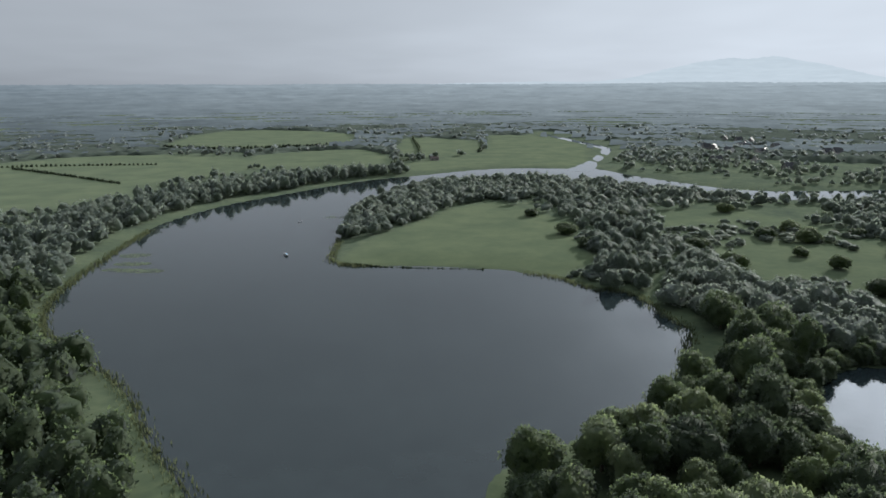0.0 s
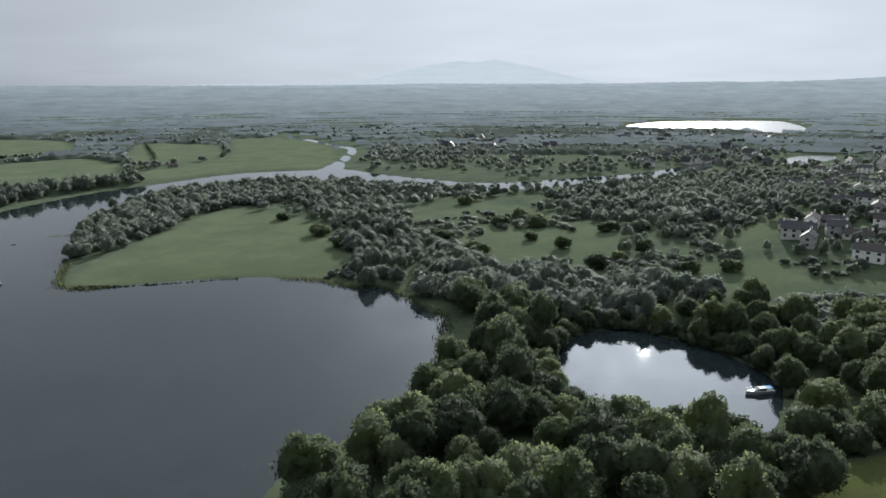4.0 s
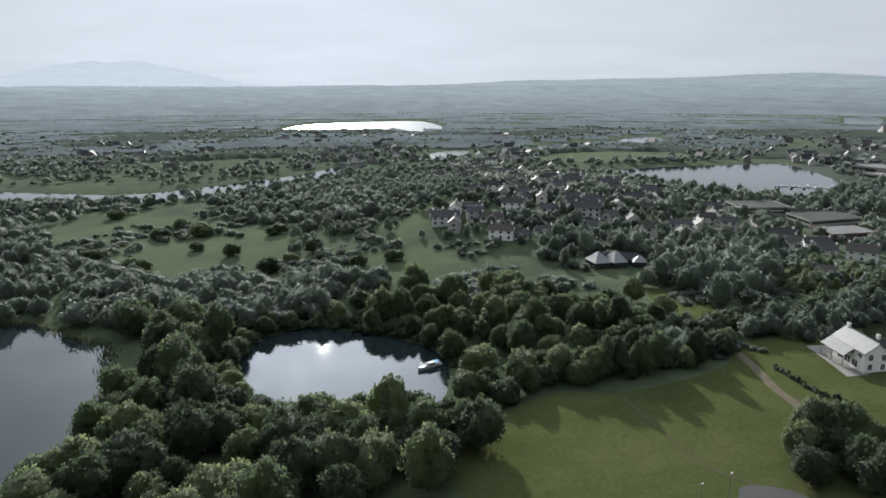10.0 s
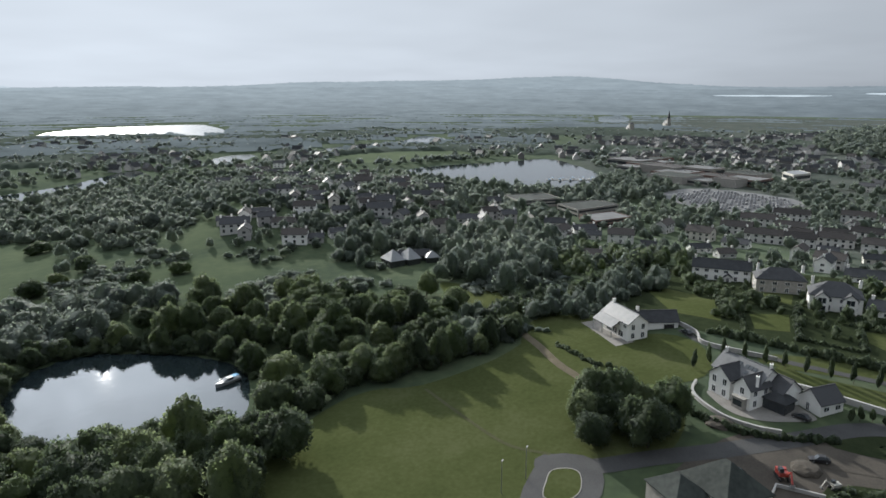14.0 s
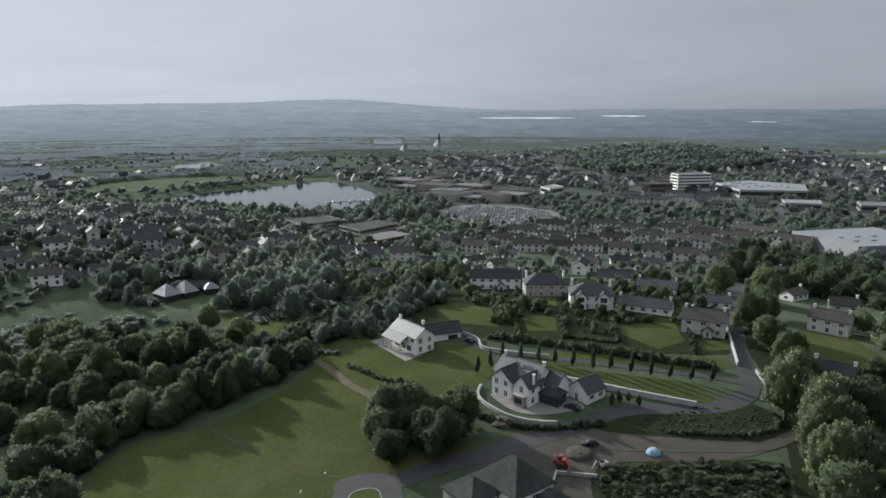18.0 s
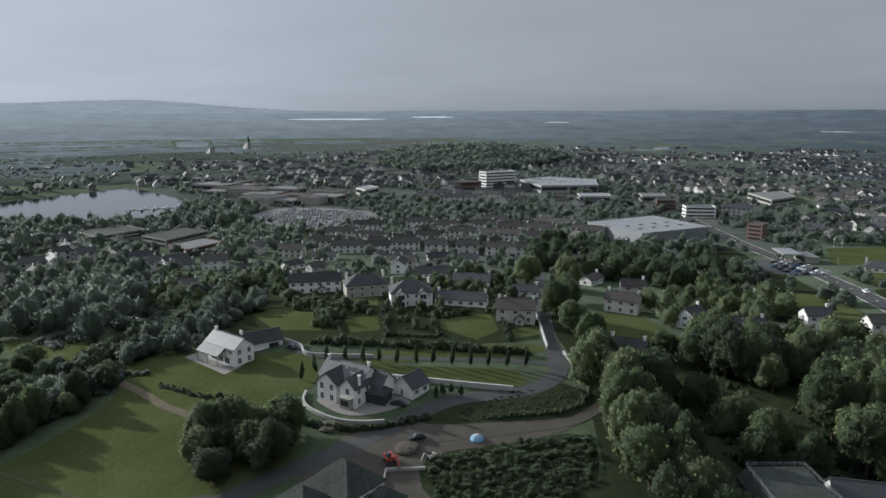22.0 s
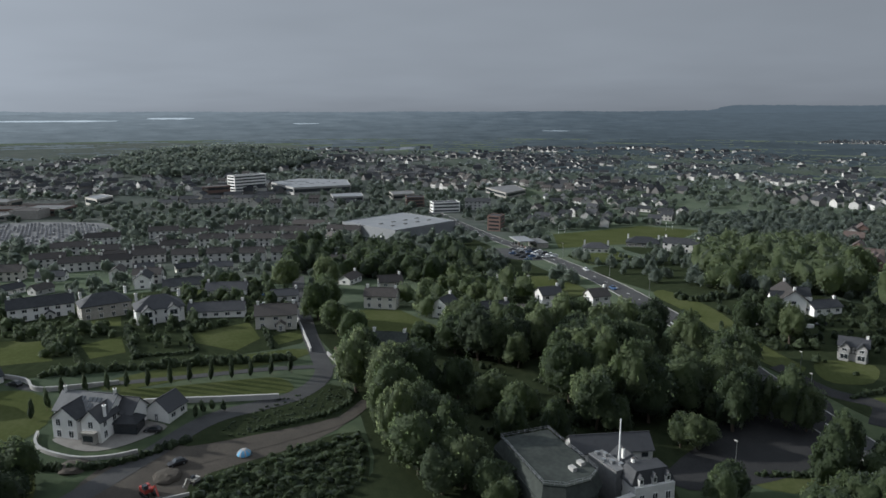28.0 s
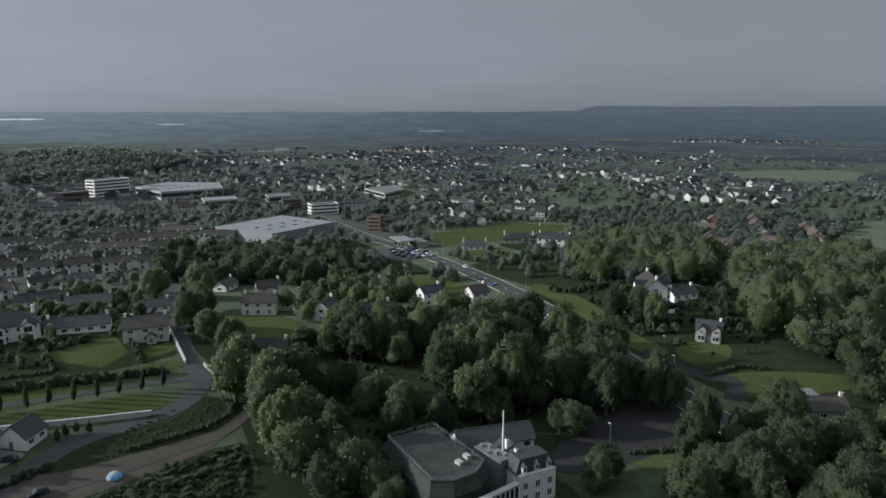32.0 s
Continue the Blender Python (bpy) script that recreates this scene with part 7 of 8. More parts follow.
def hedge(line, size, label="clipped green hedge along a garden edge", step=None):
    p = smooth_line(line, 10)
    seg = np.hypot(*np.diff(p, axis=0).T)
    s = np.concatenate([[0], np.cumsum(seg)])
    u = np.arange(0, s[-1], step or size * 0.5)
    pts = np.stack([np.interp(u, s, p[:, 0]), np.interp(u, s, p[:, 1])], 1) + rng.normal(0, 0.12, (len(u), 2)) * size
    ob = grove("hedge", pts, rng.uniform(size * 0.85, size * 1.15, len(pts)), SMALL_CROWNS, MAT_LEAF_DARK, rng, label, lift=-0.1)
    ob["kind"] = "thing"
    ob["category"] = "hedge"
    return ob


hedge([(206, 75), (222, 74), (238, 63), (262, 55), (290, 50), (326, 44)], 8.0, "thick tall belt of trees behind the white house")
hedge([(214, 84), (232, 76), (250, 66)], 7.0, "thick tall belt of trees behind the white house")
hedge([(219, 10), (215, -5), (211, -19), (208, -33), (205, -46), (203, -58)], 3.4, "row of tall shrubs along the foot of the gardens")
hedge([(222, -14), (219, -30)], 1.6, "clipped hedge on the garden terrace")
hedge([(251, 2), (236, 2), (224, 1)], 2.0)
hedge([(256, -15), (238, -14), (221, -15)], 2.4)
hedge([(242, -57), (228, -56), (214, -54)], 2.0)
hedge([(269, 15), (288, 24), (309, 34), (305, 41)], 3.0, "curving garden hedge below the long house")
hedge([(198, 53), (192, 45), (187, 39), (186, 33), (184, 29)], 1.8, "low row of dark leaf clumps across the lawn", 0.8)
hedge([(252, -32), (240, -32), (220, -31)], 2.2)
hedge([(290, 12), (266, 12), (240, 8)], 2.6)
hedge([(191, -212), (183, -215), (180, -225), (172, -240)], 3.6, "tall dark clipped hedge round the villa garden")
hedge([(168, -256), (150, -266), (134, -248)], 4.2, "tall dark hedge behind the roadside villa")
hedge([(104, -186), (101, -198), (95, -203)], 2.0, "low clipped hedge beside the lane")
hedge([(94, -134), (86, -147), (82, -154)], 1.8, "low clipped hedge round the hotel lawn")
hedge([(178, -65), (170, -64), (165, -54), (164, -36)], 1.7, "rough hedge on the bank above the yard")
hedge([(168, 12), (163, 2), (162, -8), (166, -22)], 2.4, "dark shrubs under the curved garden wall")
hedge([(270, -266), (268, -236), (300, -244)], 2.2, "trimmed hedge round the training pitch")
hedge([(-300, 640), (-380, 700), (-470, 760)], 3.5, "field hedge across the pasture", 4)
hedge([(-330, 800), (-440, 790), (-520, 770)], 3.5, "field hedge across the pasture", 5)
hedge([(-410, 1030), (-300, 1000), (-150, 1052)], 6, "tall tree-lined hedge between two fields", 5)
hedge([(-60, 800), (-30, 900), (-50, 1190)], 5, "tall tree-lined hedge between two fields", 6)
hedge([(50, 940), (60, 1040), (60, 1130)], 5, "tall tree-lined hedge between two fields", 6)
hedge([(20, 336), (-24, 341), (-52, 347)], 1.5, "fringe of reeds along the meadow shore", 1.2)

# trees along the upper edge of the great lawn, whose shadows fall across it
EDGE = smooth_line([(128, 106), (140, 105), (158, 98), (168, 88), (186, 72), (203, 66)], 6)
for i, p in enumerate(EDGE):
    if rng.random() < 0.6:
        s = rng.uniform(3.5, 11)
        tree(p[0] + rng.uniform(0, 4), p[1] + rng.uniform(1, 5), s, s * rng.uniform(0.42, 0.56), rng, "tree", "leafy tree on the edge of the lawn", rng.random() < 0.4, 0.04)
# small cypress trees along the drive
CYPRESS = leafy_mesh("crown", *crown_arrays(301, 26, 420, ICO3, 1.7, 0.62, 0.11, 0.4), MAT_LEAF_DARK)


def cypress(x, y, tall):
    root = new("cypress_tree")
    root.location, root.rotation_euler[2] = (x, y, ground_z(x, y)), rng.uniform(0, 6)
    t = part("trunk", TRUNK_MESHES[0], None, root)
    t.scale = (1.2, 1.2, 1.4)
    c = part("crown", CYPRESS, None, root)
    c.location.z = 0.35
    c.scale = (1.45, 1.45, (tall - 0.35) / 2.45)
    return tagged(root, "slim dark green columnar cypress beside the drive", "tree", "cypress trees by the drive")


for x, y in [(200.5, 0.2), (198.7, -5.1), (198.1, -10.1), (197.2, -15.3), (196.0, -20.9), (195.3, -26.1), (194.6, -31.8), (193.8, -37.2), (193.3, -42.6), (192.2, -48.3), (191.7, -54.0), (190.7, 12.5), (193.8, 9.1), (200.2, 5.7)]:
    cypress(x + 1.2, y, rng.uniform(5.2, 6.4))
for x, y in [(177, -26), (177.5, -28.5), (176.5, -31), (176, -24)]:
    cypress(x, y, rng.uniform(3, 4))

# bushes on the marsh and single trees
for x, y in [(144, 331), (61, 472), (188, 396), (209, 409), (206, 382), (185, 349), (191, 322), (240, 393), (235, 346), (140, 373), (199, 483), (80, 377), (75, 412), (123, 397), (115, 443), (217, 251), (233, 243), (220, 291), (201, 285), (183, 278)]:
    s = rng.uniform(5, 8)
    tree(x, y, s, s * rng.uniform(0.8, 1.1), rng, "bush", "rounded green willow bush on the marsh meadow", False, 0.0)
for x, y, s, w in [(109, -131, 10, 5), (90, -116, 9, 4), (85, -152, 15, 4.5), (78, -157, 13, 4), (71, -151, 12, 5), (65, -161, 12, 5), (206, 112, 12, 4), (224, 119, 10, 5), (190, 100, 8, 5), (212, 104, 8, 5), (186, 108, 8, 5), (218, 98, 8, 4), (228, 100, 9, 5), (240, 118, 9, 5)]:
    tree(x, y, s, w, rng, "tree", "single leafy green tree standing on grass")
for x, y, s, w in [(240, -78, 14, 6), (222, -79, 13, 6), (262, -90, 13, 6), (286, -98, 14, 6), (208, -80, 11, 5), (300, -84, 12, 6), (196, -100, 10, 5), (188, -120, 12, 6), (232, -142, 10, 5), (150, -200, 14, 4), (144, -206, 13, 5), (136, -204, 12, 4), (150, -214, 10, 5)]:
    tree(x, y, s, w, rng, "tree", "tall leafy lime tree beside the lane")
for x, y, s in HOTEL_TREES:
    if min(np.hypot(smooth_line(MAIN_ROAD, 12)[:, 0] - x, smooth_line(MAIN_ROAD, 12)[:, 1] - y)) < 6:
        continue
    tree(x, y, s, s * 0.42, rng, "tree", "leafy tree standing close beside the hotel")
# dark-leaved scrub added so that the clearing reads as shaded
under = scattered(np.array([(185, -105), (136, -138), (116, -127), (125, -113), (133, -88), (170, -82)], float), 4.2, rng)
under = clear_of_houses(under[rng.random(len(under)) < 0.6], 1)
grove("scrub", under, rng.uniform(1.0, 3.4, len(under)), SMALL_CROWNS, MAT_LEAF_DARK, rng, "dark undergrowth added to deepen the shade of tall trees")
# garden trees round the houses beside the lane
for outline, step, (lo, hi) in (([(258, -112), (270, -160), (208, -170), (196, -140), (212, -122)], 9, (6, 11)), ([(330, -40), (322, -96), (262, -70), (300, -30)], 10, (3.5, 7)), ([(345, 80), (352, 30), (310, 22), (300, 60), (268, 62), (290, 92)], 9, (4, 9))):
    pts = open_views(clear_of_houses(scattered(np.array(outline, float), step, rng), 2.5), hi)
    grove("wood", pts, rng.uniform(lo, hi, len(pts)), MID_CROWNS, MAT_LEAF, rng, "leafy garden trees between the houses")
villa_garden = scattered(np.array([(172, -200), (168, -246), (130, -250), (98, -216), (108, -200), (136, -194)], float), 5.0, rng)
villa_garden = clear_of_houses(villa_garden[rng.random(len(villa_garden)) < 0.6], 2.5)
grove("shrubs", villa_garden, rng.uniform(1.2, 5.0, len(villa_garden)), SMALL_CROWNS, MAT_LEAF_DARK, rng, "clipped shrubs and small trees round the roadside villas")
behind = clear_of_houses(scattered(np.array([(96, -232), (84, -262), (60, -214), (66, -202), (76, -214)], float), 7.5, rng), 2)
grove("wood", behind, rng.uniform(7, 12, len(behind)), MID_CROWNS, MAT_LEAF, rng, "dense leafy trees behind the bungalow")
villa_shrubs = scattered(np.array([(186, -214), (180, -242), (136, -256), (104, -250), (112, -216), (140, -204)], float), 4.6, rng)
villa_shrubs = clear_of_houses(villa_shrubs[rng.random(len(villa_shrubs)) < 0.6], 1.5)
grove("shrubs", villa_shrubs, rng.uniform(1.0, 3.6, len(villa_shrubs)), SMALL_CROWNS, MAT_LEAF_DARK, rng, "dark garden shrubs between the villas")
# shrubs in the sloping gardens
garden = scattered(np.array([(320, 36), (296, -80), (224, -66), (226, -20), (234, 14)], float), 4.2, rng)
garden = clear_of_houses(garden, 1.5)
garden = garden[rng.random(len(garden)) < 0.8]
for o in GARDENS:
    garden = garden[inside_by(np.array(o, float), garden[:, 0], garden[:, 1], 5) < -0.5]
grove("shrubs", garden, rng.uniform(1.2, 6.0, len(garden)) * rng.uniform(0.5, 1.1, len(garden)), SMALL_CROWNS, MAT_LEAF_DARK, rng, "mixed garden shrubs and small trees between lawns")
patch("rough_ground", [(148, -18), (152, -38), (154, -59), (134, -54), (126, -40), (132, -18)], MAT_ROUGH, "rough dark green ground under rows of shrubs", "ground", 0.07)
beds = scattered(np.array([(148, -18), (152, -38), (154, -60), (134, -54), (126, -40), (132, -18)], float), 2.0, rng)
grove("shrubs", beds, rng.uniform(1.2, 2.6, len(beds)), SCRUB_CROWNS, MAT_LEAF, rng, "rough rows of young green shrubs beside the yard", wide=(0.5, 0.8))
bank = scattered(np.array([(168, -28), (178, -46), (179, -64), (170, -65), (164, -58), (163, -28)], float), 1.3, rng)
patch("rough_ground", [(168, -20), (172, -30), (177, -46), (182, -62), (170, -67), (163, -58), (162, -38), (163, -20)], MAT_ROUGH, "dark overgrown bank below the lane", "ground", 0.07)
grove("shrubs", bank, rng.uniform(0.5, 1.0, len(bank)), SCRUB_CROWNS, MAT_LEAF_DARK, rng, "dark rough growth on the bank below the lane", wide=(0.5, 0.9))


pond_edge = RINGS["pond"]
rim = pond_edge - pond_edge.mean(0)
rim = pond_edge.mean(0) + rim * (1 + 2.2 / np.hypot(rim[:, 0], rim[:, 1]))[:, None]
rim = rim[(rim[:, 1] > 150) | (rim[:, 0] > 160)] + rng.normal(0, 0.5, (int(((rim[:, 1] > 150) | (rim[:, 0] > 160)).sum()), 2))
grove("shrubs", rim, rng.uniform(2.6, 4.6, len(rim)), SMALL_CROWNS, MAT_LEAF_DARK, rng, "willow bushes overhanging the edge of the pond", wide=(0.7, 1.0))


def reeds():
    """Upright blades along the western margin and the head of the bay."""
    ring = RINGS["lake"]
    vs, ts, n = [], [], 0
    sel = [i for i in range(len(ring)) if (ring[i, 0] < -40 and ring[i, 1] < 420) or (ring[i, 0] > 40 and ring[i, 1] < 330)]
    for i in sel:
        p, q = ring[i], ring[(i + 1) % len(ring)]
        if np.hypot(*(q - p)) > 40:
            continue
        m = int(np.hypot(*(q - p)) * 9)
        for k in range(m):
            c = p + (q - p) * rng.random() + rng.normal(0, 1.6, 2)
            h, w, a = rng.uniform(0.8, 1.8), rng.uniform(0.15, 0.35), rng.uniform(0, 3.1)
            dx, dy = math.cos(a) * w, math.sin(a) * w
            vs += [(c[0] - dx, c[1] - dy, -0.2), (c[0] + dx, c[1] + dy, -0.2), (c[0] + rng.normal(0, 0.2), c[1] + rng.normal(0, 0.2), h)]
            ts.append((n, n + 1, n + 2))
            n += 3
    mat = material("reed", [(0.04, 0.05, 0.024), (0.064, 0.074, 0.038)], 0.8, 0.2, 8, island=0.4, translucent=0.3, coords="World", spec=0.1)
    tagged(new("reeds", from_arrays("reeds", np.array(vs), np.array(ts), mat)), "pale green reeds along the lake margin", "reeds", kind="stuff")


reeds()


def lily_pads():
    """Floating leaves in loose rafts off the western shore."""
    vs, ts, n = [], [], 0
    for cx, cy, rx, ry, m in ((-168, 368, 9, 5, 160), (-162, 350, 10, 4, 200), (-152, 336, 12, 4, 220), (-164, 338, 8, 3, 120), (-72, 480, 12, 5, 90)):
        for k in range(m):
            a, q = rng.uniform(0, 6.28), math.sqrt(rng.random())
            x, y, r = cx + rx * q * math.cos(a), cy + ry * q * math.sin(a), rng.uniform(0.3, 0.7)
            vs.append((x, y, 0.06))
            for j in range(6):
                vs.append((x + r * math.cos(j * 1.047), y + r * math.sin(j * 1.047), 0.05))
            ts += [(n, n + 1 + j, n + 1 + (j + 1) % 6) for j in range(6)]
            n += 7
    mat = material("lily_leaf", [(0.04, 0.06, 0.025), (0.075, 0.095, 0.045)], 0.5, 0.3, 8, island=0.5, coords="World", spec=0.3)
    tagged(new("lily_pads", from_arrays("lily_pads", np.array(vs), np.array(ts), mat)), "loose rafts of green lily pads on the water", "lily pads", kind="stuff")


lily_pads()


# ---------------------------------------------------------------- boats, vehicles and small things
def paint(name, rgb, rough=0.35):
    return material(name, [rgb, tuple(min(1, c * 1.15) for c in rgb)], rough, 0.8, 6, spec=0.5)


MAT_HULL, MAT_BLUE, MAT_RED = paint("white_gelcoat", (0.28, 0.29, 0.3)), paint("blue_nylon", (0.1, 0.3, 0.5), 0.7), paint("red_machine_paint", (0.28, 0.045, 0.035))
CAR_PAINTS = [paint("silver_paint", (0.3, 0.31, 0.32)), paint("white_paint", (0.7, 0.7, 0.7)), paint("black_paint", (0.02, 0.02, 0.022)), paint("blue_paint", (0.04, 0.09, 0.2)), paint("red_paint", (0.35, 0.04, 0.03))]


def boat(x, y, rot, L, label, cabin=True):
    root = new("motor_boat")
    root.location, root.rotation_euler[2] = (x, y, 0.02), radians(rot)
    B = L * 0.15
    secs = []
    for u, w, k in ((-0.5, 0.9, -0.25), (-0.2, 1.0, -0.3), (0.15, 0.95, -0.28), (0.35, 0.6, -0.2), (0.5, 0.06, 0.2)):
        top = L * (0.1 + 0.05 * max(0, u + 0.2))
        secs.append([(u * L, -B * w, top), (u * L, -B * w * 0.75, 0), (u * L, 0, k), (u * L, B * w * 0.75, 0), (u * L, B * w, top)])
    part("hull", loft(secs), MAT_HULL, root)
    if cabin:
        c = [[(u * L, -B * w, L * 0.09), (u * L, -B * w * 0.8, L * h), (u * L, B * w * 0.8, L * h), (u * L, B * w, L * 0.09)] for u, w, h in ((-0.2, 0.75, 0.2), (0.05, 0.75, 0.21), (0.2, 0.6, 0.14), (0.32, 0.4, 0.12))]
        part("cabin", loft(c), MAT_HULL, root)
        part("windscreen", boxed((0.06 * L, 0.075 * L, -B * 0.6, B * 0.6, L * 0.15, L * 0.215)), MAT_GLASS, root)
        for s in (-1, 1):
            part("side_window", boxed((-0.17 * L, 0.04 * L, min(s * B * 0.66, s * B * 0.72), max(s * B * 0.66, s * B * 0.72), L * 0.13, L * 0.18)), MAT_GLASS, root)
            part("rail", boxed((0.1 * L, 0.4 * L, s * B * 0.62 - 0.03, s * B * 0.62 + 0.03, L * 0.2, L * 0.206)), MAT_STEEL, root)
        part("canopy", boxed((-0.45 * L, -0.2 * L, -B * 0.7, B * 0.7, L * 0.19, L * 0.2)), MAT_BLUE, root, "blue canvas cockpit canopy")
    part("transom", boxed((-0.53 * L, -0.5 * L, -B * 0.4, B * 0.4, 0.1, L * 0.1)), MAT_RUBBER, root)
    return tagged(root, label, "boat", "boats")


boat(155.5, 146.5, 170, 9.0, "white cabin cruiser moored at the edge of the pond")
boat(-86, 368, 120, 5.5, "small white motor boat on the calm lake")
boat(-97, 463, 40, 3.0, "tiny open boat far out on the lake", False)
# marina pontoon with moored boats
pon = new("pontoon")
pon.location, pon.rotation_euler[2] = (690, 172, 0), radians(-66)
part("deck", boxed((-30, 30, -1.2, 1.2, 0.1, 0.5)), MAT_CONCRETE, pon)
for k in range(6):
    part("finger", boxed((-25 + 10 * k - 0.6, -25 + 10 * k + 0.6, 1.2, 9, 0.1, 0.45)), MAT_CONCRETE, pon)
    part("pile", boxed((-25 + 10 * k - 0.2, -25 + 10 * k + 0.2, 9, 9.4, -2, 2.4)), MAT_STEEL, pon)
tagged(pon, "floating marina pontoon with finger berths", "pontoon")
c, s = math.cos(radians(-66)), math.sin(radians(-66))
for k in range(11):
    u, v = -27 + 5.2 * k, (5.5 if k % 2 else -5)
    boat(690 + u * c - v * s, 172 + u * s + v * c, 24 + 180 * (k % 2), rng.uniform(7, 10), "white cruiser moored at the marina pontoon")

# car, with its paint set by the copy that is asked for
BODY = [[(u * 4.2, -0.85 * w, 0.25), (u * 4.2, -0.88 * w, h), (u * 4.2, 0.88 * w, h), (u * 4.2, 0.85 * w, 0.25)] for u, w, h in ((-0.5, 0.9, 0.75), (-0.42, 1, 0.92), (0.15, 1, 0.9), (0.42, 0.95, 0.75), (0.5, 0.8, 0.6))]
CAB = [[(u * 4.2, -0.8, 0.85), (u * 4.2, -0.62, h), (u * 4.2, 0.62, h), (u * 4.2, 0.8, 0.85)] for u, h in ((-0.4, 0.95), (-0.3, 1.42), (0.05, 1.45), (0.22, 0.92))]
ROOF = [[(u * 4.2, -0.6, 1.4), (u * 4.2, -0.58, h), (u * 4.2, 0.58, h), (u * 4.2, 0.6, 1.4)] for u, h in ((-0.29, 1.43), (-0.1, 1.5), (0.05, 1.46))]
tyre_bm = bmesh.new()
bmesh.ops.create_cone(tyre_bm, cap_ends=True, segments=12, radius1=0.32, radius2=0.32, depth=0.22, matrix=Matrix.Rotation(radians(90), 4, "X"))
TYRE = mesh_of("tyre", tyre_bm, MAT_RUBBER)
rim_bm = bmesh.new()
bmesh.ops.create_cone(rim_bm, cap_ends=True, segments=10, radius1=0.19, radius2=0.19, depth=0.25, matrix=Matrix.Rotation(radians(90), 4, "X"))
RIM = mesh_of("rim", rim_bm, MAT_STEEL)
CAR_MESH = [(mesh_of("body", loft(BODY), m), mesh_of("roof", loft(ROOF), m)) for m in CAR_PAINTS]
CAB_MESH = mesh_of("glazing", loft(CAB), MAT_GLASS)


def car(x, y, rot, k):
    colour = ("silver", "white", "black", "dark blue", "red")[k]
    root = new("car")
    root.location, root.rotation_euler[2] = (x, y, ground_z(x, y) + 0.12), radians(rot)
    part("body", CAR_MESH[k][0], None, root)
    part("glazing", CAB_MESH, None, root)
    part("roof", CAR_MESH[k][1], None, root)
    for u in (-1.3, 1.3):
        for v in (-0.78, 0.78):
            w = part("wheel", TYRE, None, root)
            w.location = (u, v, 0.32)
            part("rim", RIM, None, w)
    return tagged(root, colour + " hatchback car on the asphalt", "car", "cars")


line = smooth_line(MAIN_ROAD, 20)
for frac, side, k in ((0.12, 1, 0), (0.2, -1, 1), (0.27, 1, 2), (0.33, -1, 0), (0.42, 1, 1), (0.5, -1, 3), (0.57, 1, 1), (0.64, -1, 0), (0.7, 1, 4), (0.75, -1, 2)):
    i = int(frac * (len(line) - 2))
    d = line[i + 1] - line[i]
    d = d / np.hypot(*d)
    car(line[i][0] - d[1] * 2.6 * side, line[i][1] + d[0] * 2.6 * side, math.degrees(math.atan2(d[1], d[0])) + (180 if side > 0 else 0), k)
for x, y, r, k in [(156.3, -16.6, 100, 2), (216, 17, 40, 2), (173, -13.5, 60, 2), (268, -66, 250, 1), (288, -72, 250, 3), (152, -240, 30, 1), (140, -226, 80, 2), (176, -184, 20, 2), (183, -177, 30, 0)]:
    car(x, y, r, k)
for k in range(22):
    car(302 + (k % 6) * 7 + rng.uniform(-1, 1), -236 + (k // 6) * 6 - (k % 6) * 1.4, 60 + rng.uniform(-6, 6), int(rng.integers(0, 4)))

# rows of cars too far off to pick apart
vs, ts, n = [], [], 0
lot = np.array([(606, 72), (656, 44), (624, -20), (584, -26), (562, -14), (535, 22), (550, 42)], float)
for i in range(16):
    for j in range(44):
        x, y = 530 + i * 8.6, -28 + j * 2.7
        if inside_by(lot, [x], [y], 5)[0] < 2 or rng.random() < 0.2:
            continue
        z = ground_z(x, y) + 0.1
        for (a0, a1, b0, b1, z0, z1) in ((-2.1, 2.1, -0.88, 0.88, 0.2, 0.85), (-1.5, 0.7, -0.75, 0.75, 0.85, 1.45)):
            q = [(x + u, y + v, z + w) for w in (z0, z1) for u, v in ((a0, b0), (a1, b0), (a1, b1), (a0, b1))]
            vs += q
            ts += [tuple(n + t for t in f) for f in ((4, 5, 6), (4, 6, 7), (0, 1, 5), (0, 5, 4), (1, 2, 6), (1, 6, 5), (2, 3, 7), (2, 7, 6), (3, 0, 4), (3, 4, 7))]
            n += 8
parked = material("mixed_car_paint", [(0.12, 0.12, 0.125), (0.15, 0.15, 0.16), (0.2, 0.2, 0.205)], 0.35, 0.05, 9, island=1.0, spec=0.5)
tagged(new("parked_cars", from_arrays("parked_cars", np.array(vs), np.array(ts), parked)), "rows of parked cars filling the retail car park", "cars", kind="stuff")


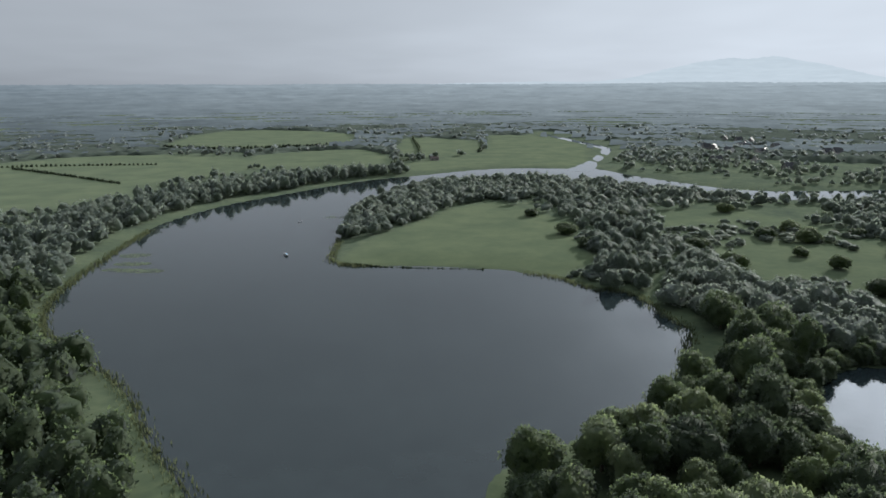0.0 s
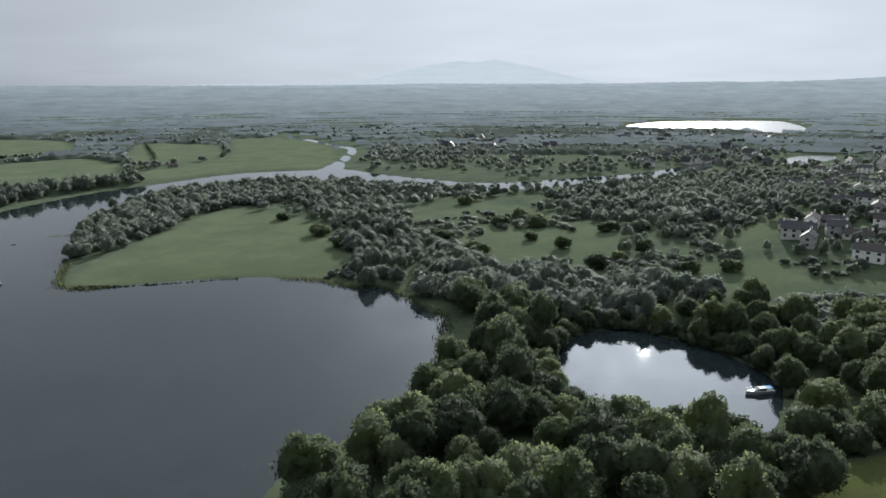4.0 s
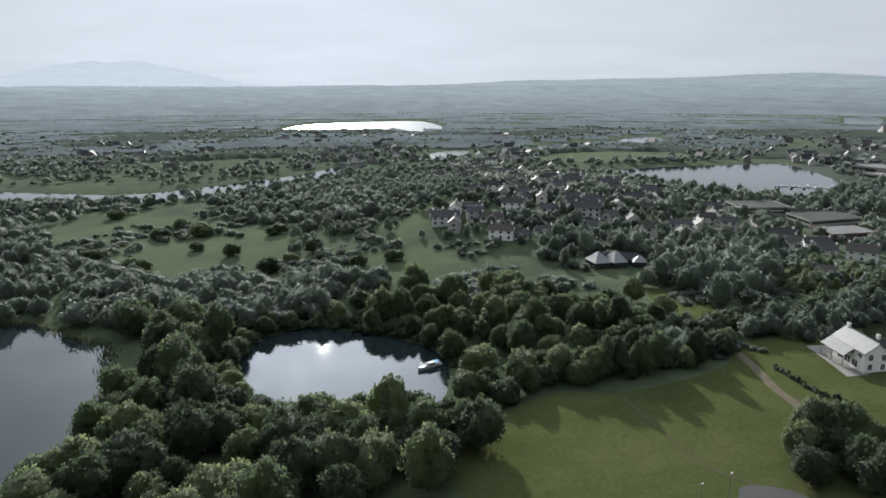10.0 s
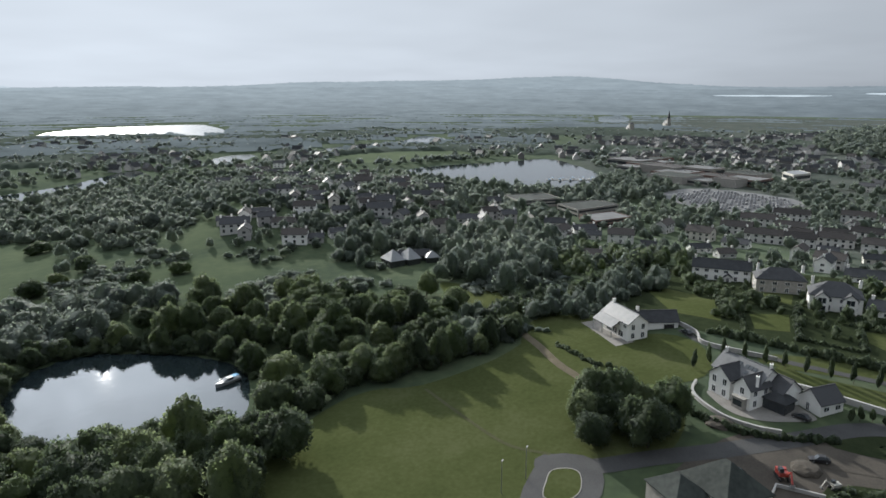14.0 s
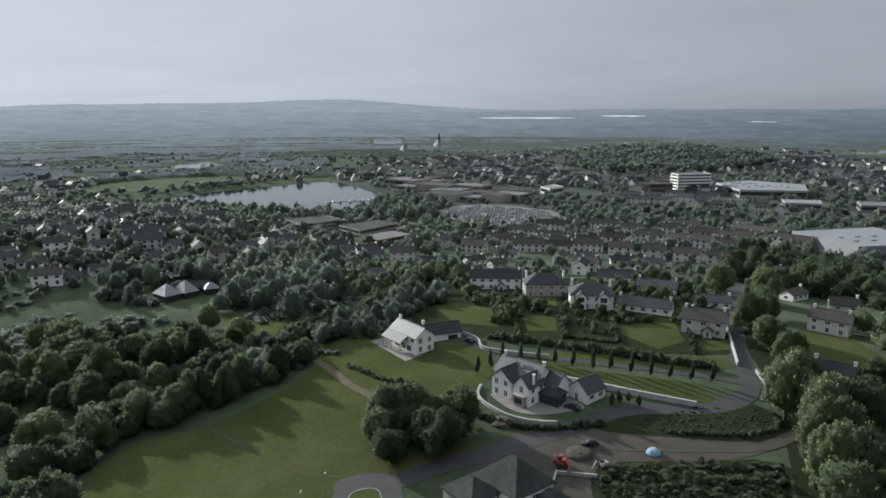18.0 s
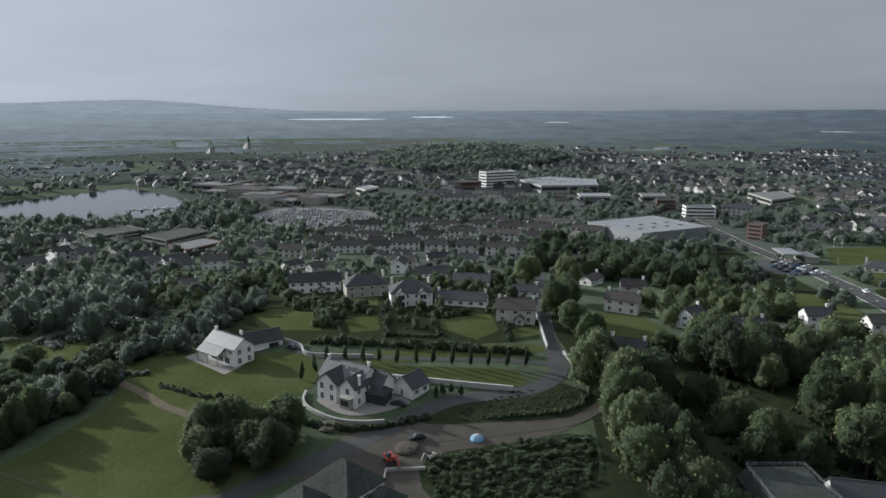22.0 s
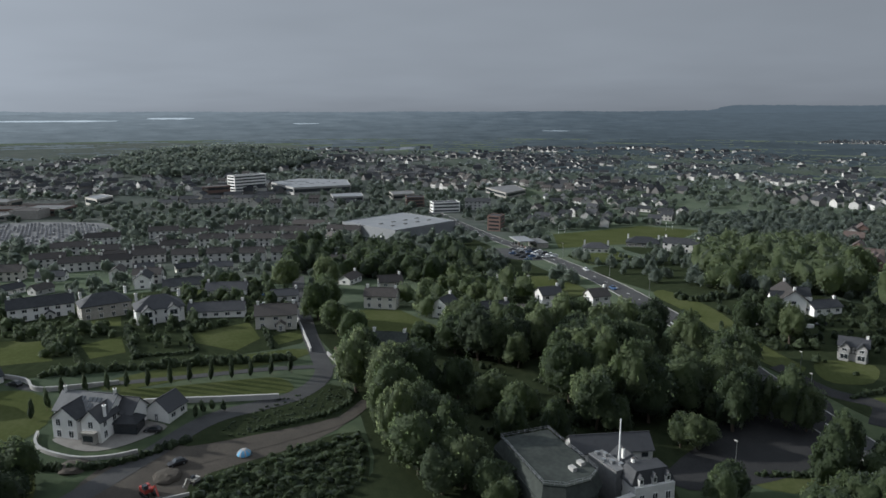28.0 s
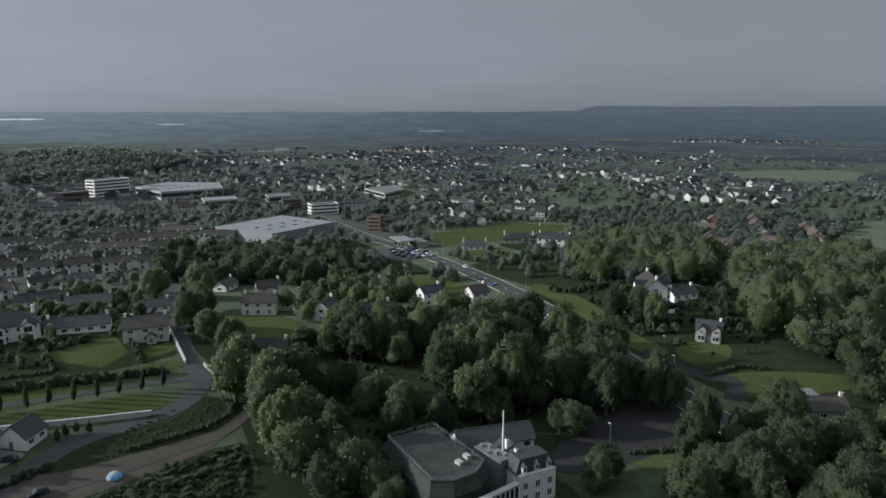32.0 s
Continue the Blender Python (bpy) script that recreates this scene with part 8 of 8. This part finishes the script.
def digger(x, y, rot, size, mat, label):
    root = new("excavator")
    root.location, root.rotation_euler[2], root.scale = (x, y, ground_z(x, y) + 0.06), radians(rot), (size,) * 3
    for s in (-1, 1):
        part("track", loft([[(-1.7, y0, 0.1), (-1.9, y0, 0.45), (-1.6, y0, 0.8), (1.6, y0, 0.8), (1.9, y0, 0.45), (1.7, y0, 0.1)] for y0 in (s * 1.0 - 0.25, s * 1.0 + 0.25)]), MAT_RUBBER, root)
    part("body", boxed((-1.7, 1.0, -1.1, 1.1, 0.95, 1.9), (-1.7, -0.6, -1.1, 1.1, 1.9, 2.2)), mat, root)
    part("cab", loft([[(-0.4, -1.05, z), (0.95, -1.05, z), (0.95 - dx, -0.1, z), (-0.4, -0.1, z)] for z, dx in ((1.9, 0), (2.9, 0.15))]), MAT_GLASS, root)
    for nm, p, q, w in (("boom", (1.0, 0.3, 1.6), (3.6, 0.3, 3.6), 0.24), ("stick", (3.6, 0.3, 3.6), (4.9, 0.3, 1.5), 0.18)):
        p, q = Vector(p), Vector(q)
        part(nm, loft([[tuple(v + Vector((0, a, b))) for a, b in ((-w, -w), (w, -w), (w, w), (-w, w))] for v in (p, q)]), mat, root)
    part("bucket", loft([[(4.5, yy, 0.9), (5.2, yy, 1.5), (5.3, yy, 0.8), (4.8, yy, 0.4)] for yy in (-0.2, 0.8)]), MAT_STEEL, root)
    return tagged(root, label, "excavator")


digger(147.5, -9.4, 200, 0.9, MAT_RED, "red tracked excavator parked on bare earth")
digger(147.7, -19.0, 120, 0.6, paint("grey_machine_paint", (0.3, 0.29, 0.26)), "small pale mini digger on the yard")
# heaps of sand and soil
for x, y, r, h in ((152.5, -14, 3.2, 1.3), (138, -3, 4, 1.4), (165, 4, 3.4, 1.0)):
    bm = bmesh.new()
    bmesh.ops.create_icosphere(bm, subdivisions=3, radius=1)
    for v in bm.verts:
        k = 1 + 0.18 * noise.noise(v.co * 2.3 + Vector((x, y, 0)))
        v.co = Vector((v.co.x * r * k, v.co.y * r * k, v.co.z * h * k))
    ob = new("soil_mound", mesh_of("soil_mound", bm, MAT_DIRT))
    ob.location = (x, y, ground_z(x, y))
    tagged(ob, "rounded heap of pale sandy soil", "heap", "soil heaps")
# tent
tent = new("dome_tent")
tent.location = (154.6, -31.2, ground_z(154.6, -31.2) + 0.06)
bm = bmesh.new()
bmesh.ops.create_uvsphere(bm, u_segments=16, v_segments=10, radius=1)
bmesh.ops.delete(bm, geom=[v for v in bm.verts if v.co.z < -0.05], context="VERTS")
for v in bm.verts:
    v.co = Vector((v.co.x * 1.7, v.co.y * 1.7, v.co.z * 1.3))
part("cover", bm, MAT_BLUE, tent)
for k in range(4):
    a = k * math.pi / 4
    pts = [(1.73 * math.cos(t) * math.cos(a), 1.73 * math.cos(t) * math.sin(a), 1.33 * math.sin(t)) for t in np.linspace(0, math.pi, 13)]
    dx, dy = -math.sin(a) * 0.16, math.cos(a) * 0.16
    bm = bmesh.new()
    l = [bm.verts.new((p[0] + dx, p[1] + dy, p[2] + 0.02)) for p in pts]
    r = [bm.verts.new((p[0] - dx, p[1] - dy, p[2] + 0.02)) for p in pts]
    for i in range(12):
        bm.faces.new((l[i], l[i + 1], r[i + 1], r[i]))
    part("band", bm, MAT_DULLED, tent, "white band over the dome")
tagged(tent, "blue and white dome tent on rough grass", "tent")


def post(x, y, h, label):
    root = new("lamp_post")
    root.location = (x, y, ground_z(x, y))
    bm = bmesh.new()
    bmesh.ops.create_cone(bm, cap_ends=True, segments=8, radius1=0.1, radius2=0.06, depth=h + 0.4, matrix=Matrix.Translation((0, 0, h / 2 - 0.2)))
    part("pole", bm, MAT_STEEL, root)
    part("lantern", boxed((-0.12, 0.7, -0.14, 0.14, h - 0.05, h + 0.12)), MAT_CONCRETE, root)
    return tagged(root, label, "lamp post", "lamp posts")


for x, y in [(123.1, 43.6), (129.6, 40.4), (98, -131), (110, -176), (120, -186), (200, -205), (240, -220), (300, -240), (350, -246), (76, -176)]:
    post(x, y, 7.5, "tall grey steel lamp post")
# field hut and goalposts
house(-10, 838, 10, 10, 1, MAT_STONE, MAT_REDTILE, "small stone field barn with rusty roof", W=6, name="barn", glazed=False)
for x, y, r in ((392, -312, 75), (372, -398, 75)):
    g = new("goalposts")
    g.location, g.rotation_euler[2] = (x, y, ground_z(x, y)), radians(r)
    for u in (-2.5, 2.5):
        part("upright", boxed((u - 0.06, u + 0.06, -0.06, 0.06, 0, 6)), MAT_FRAME, g)
    part("crossbar", boxed((-2.44, 2.44, -0.05, 0.05, 2.4, 2.5)), MAT_FRAME, g)
    tagged(g, "white goalposts on the playing field", "goalposts", "goalposts")
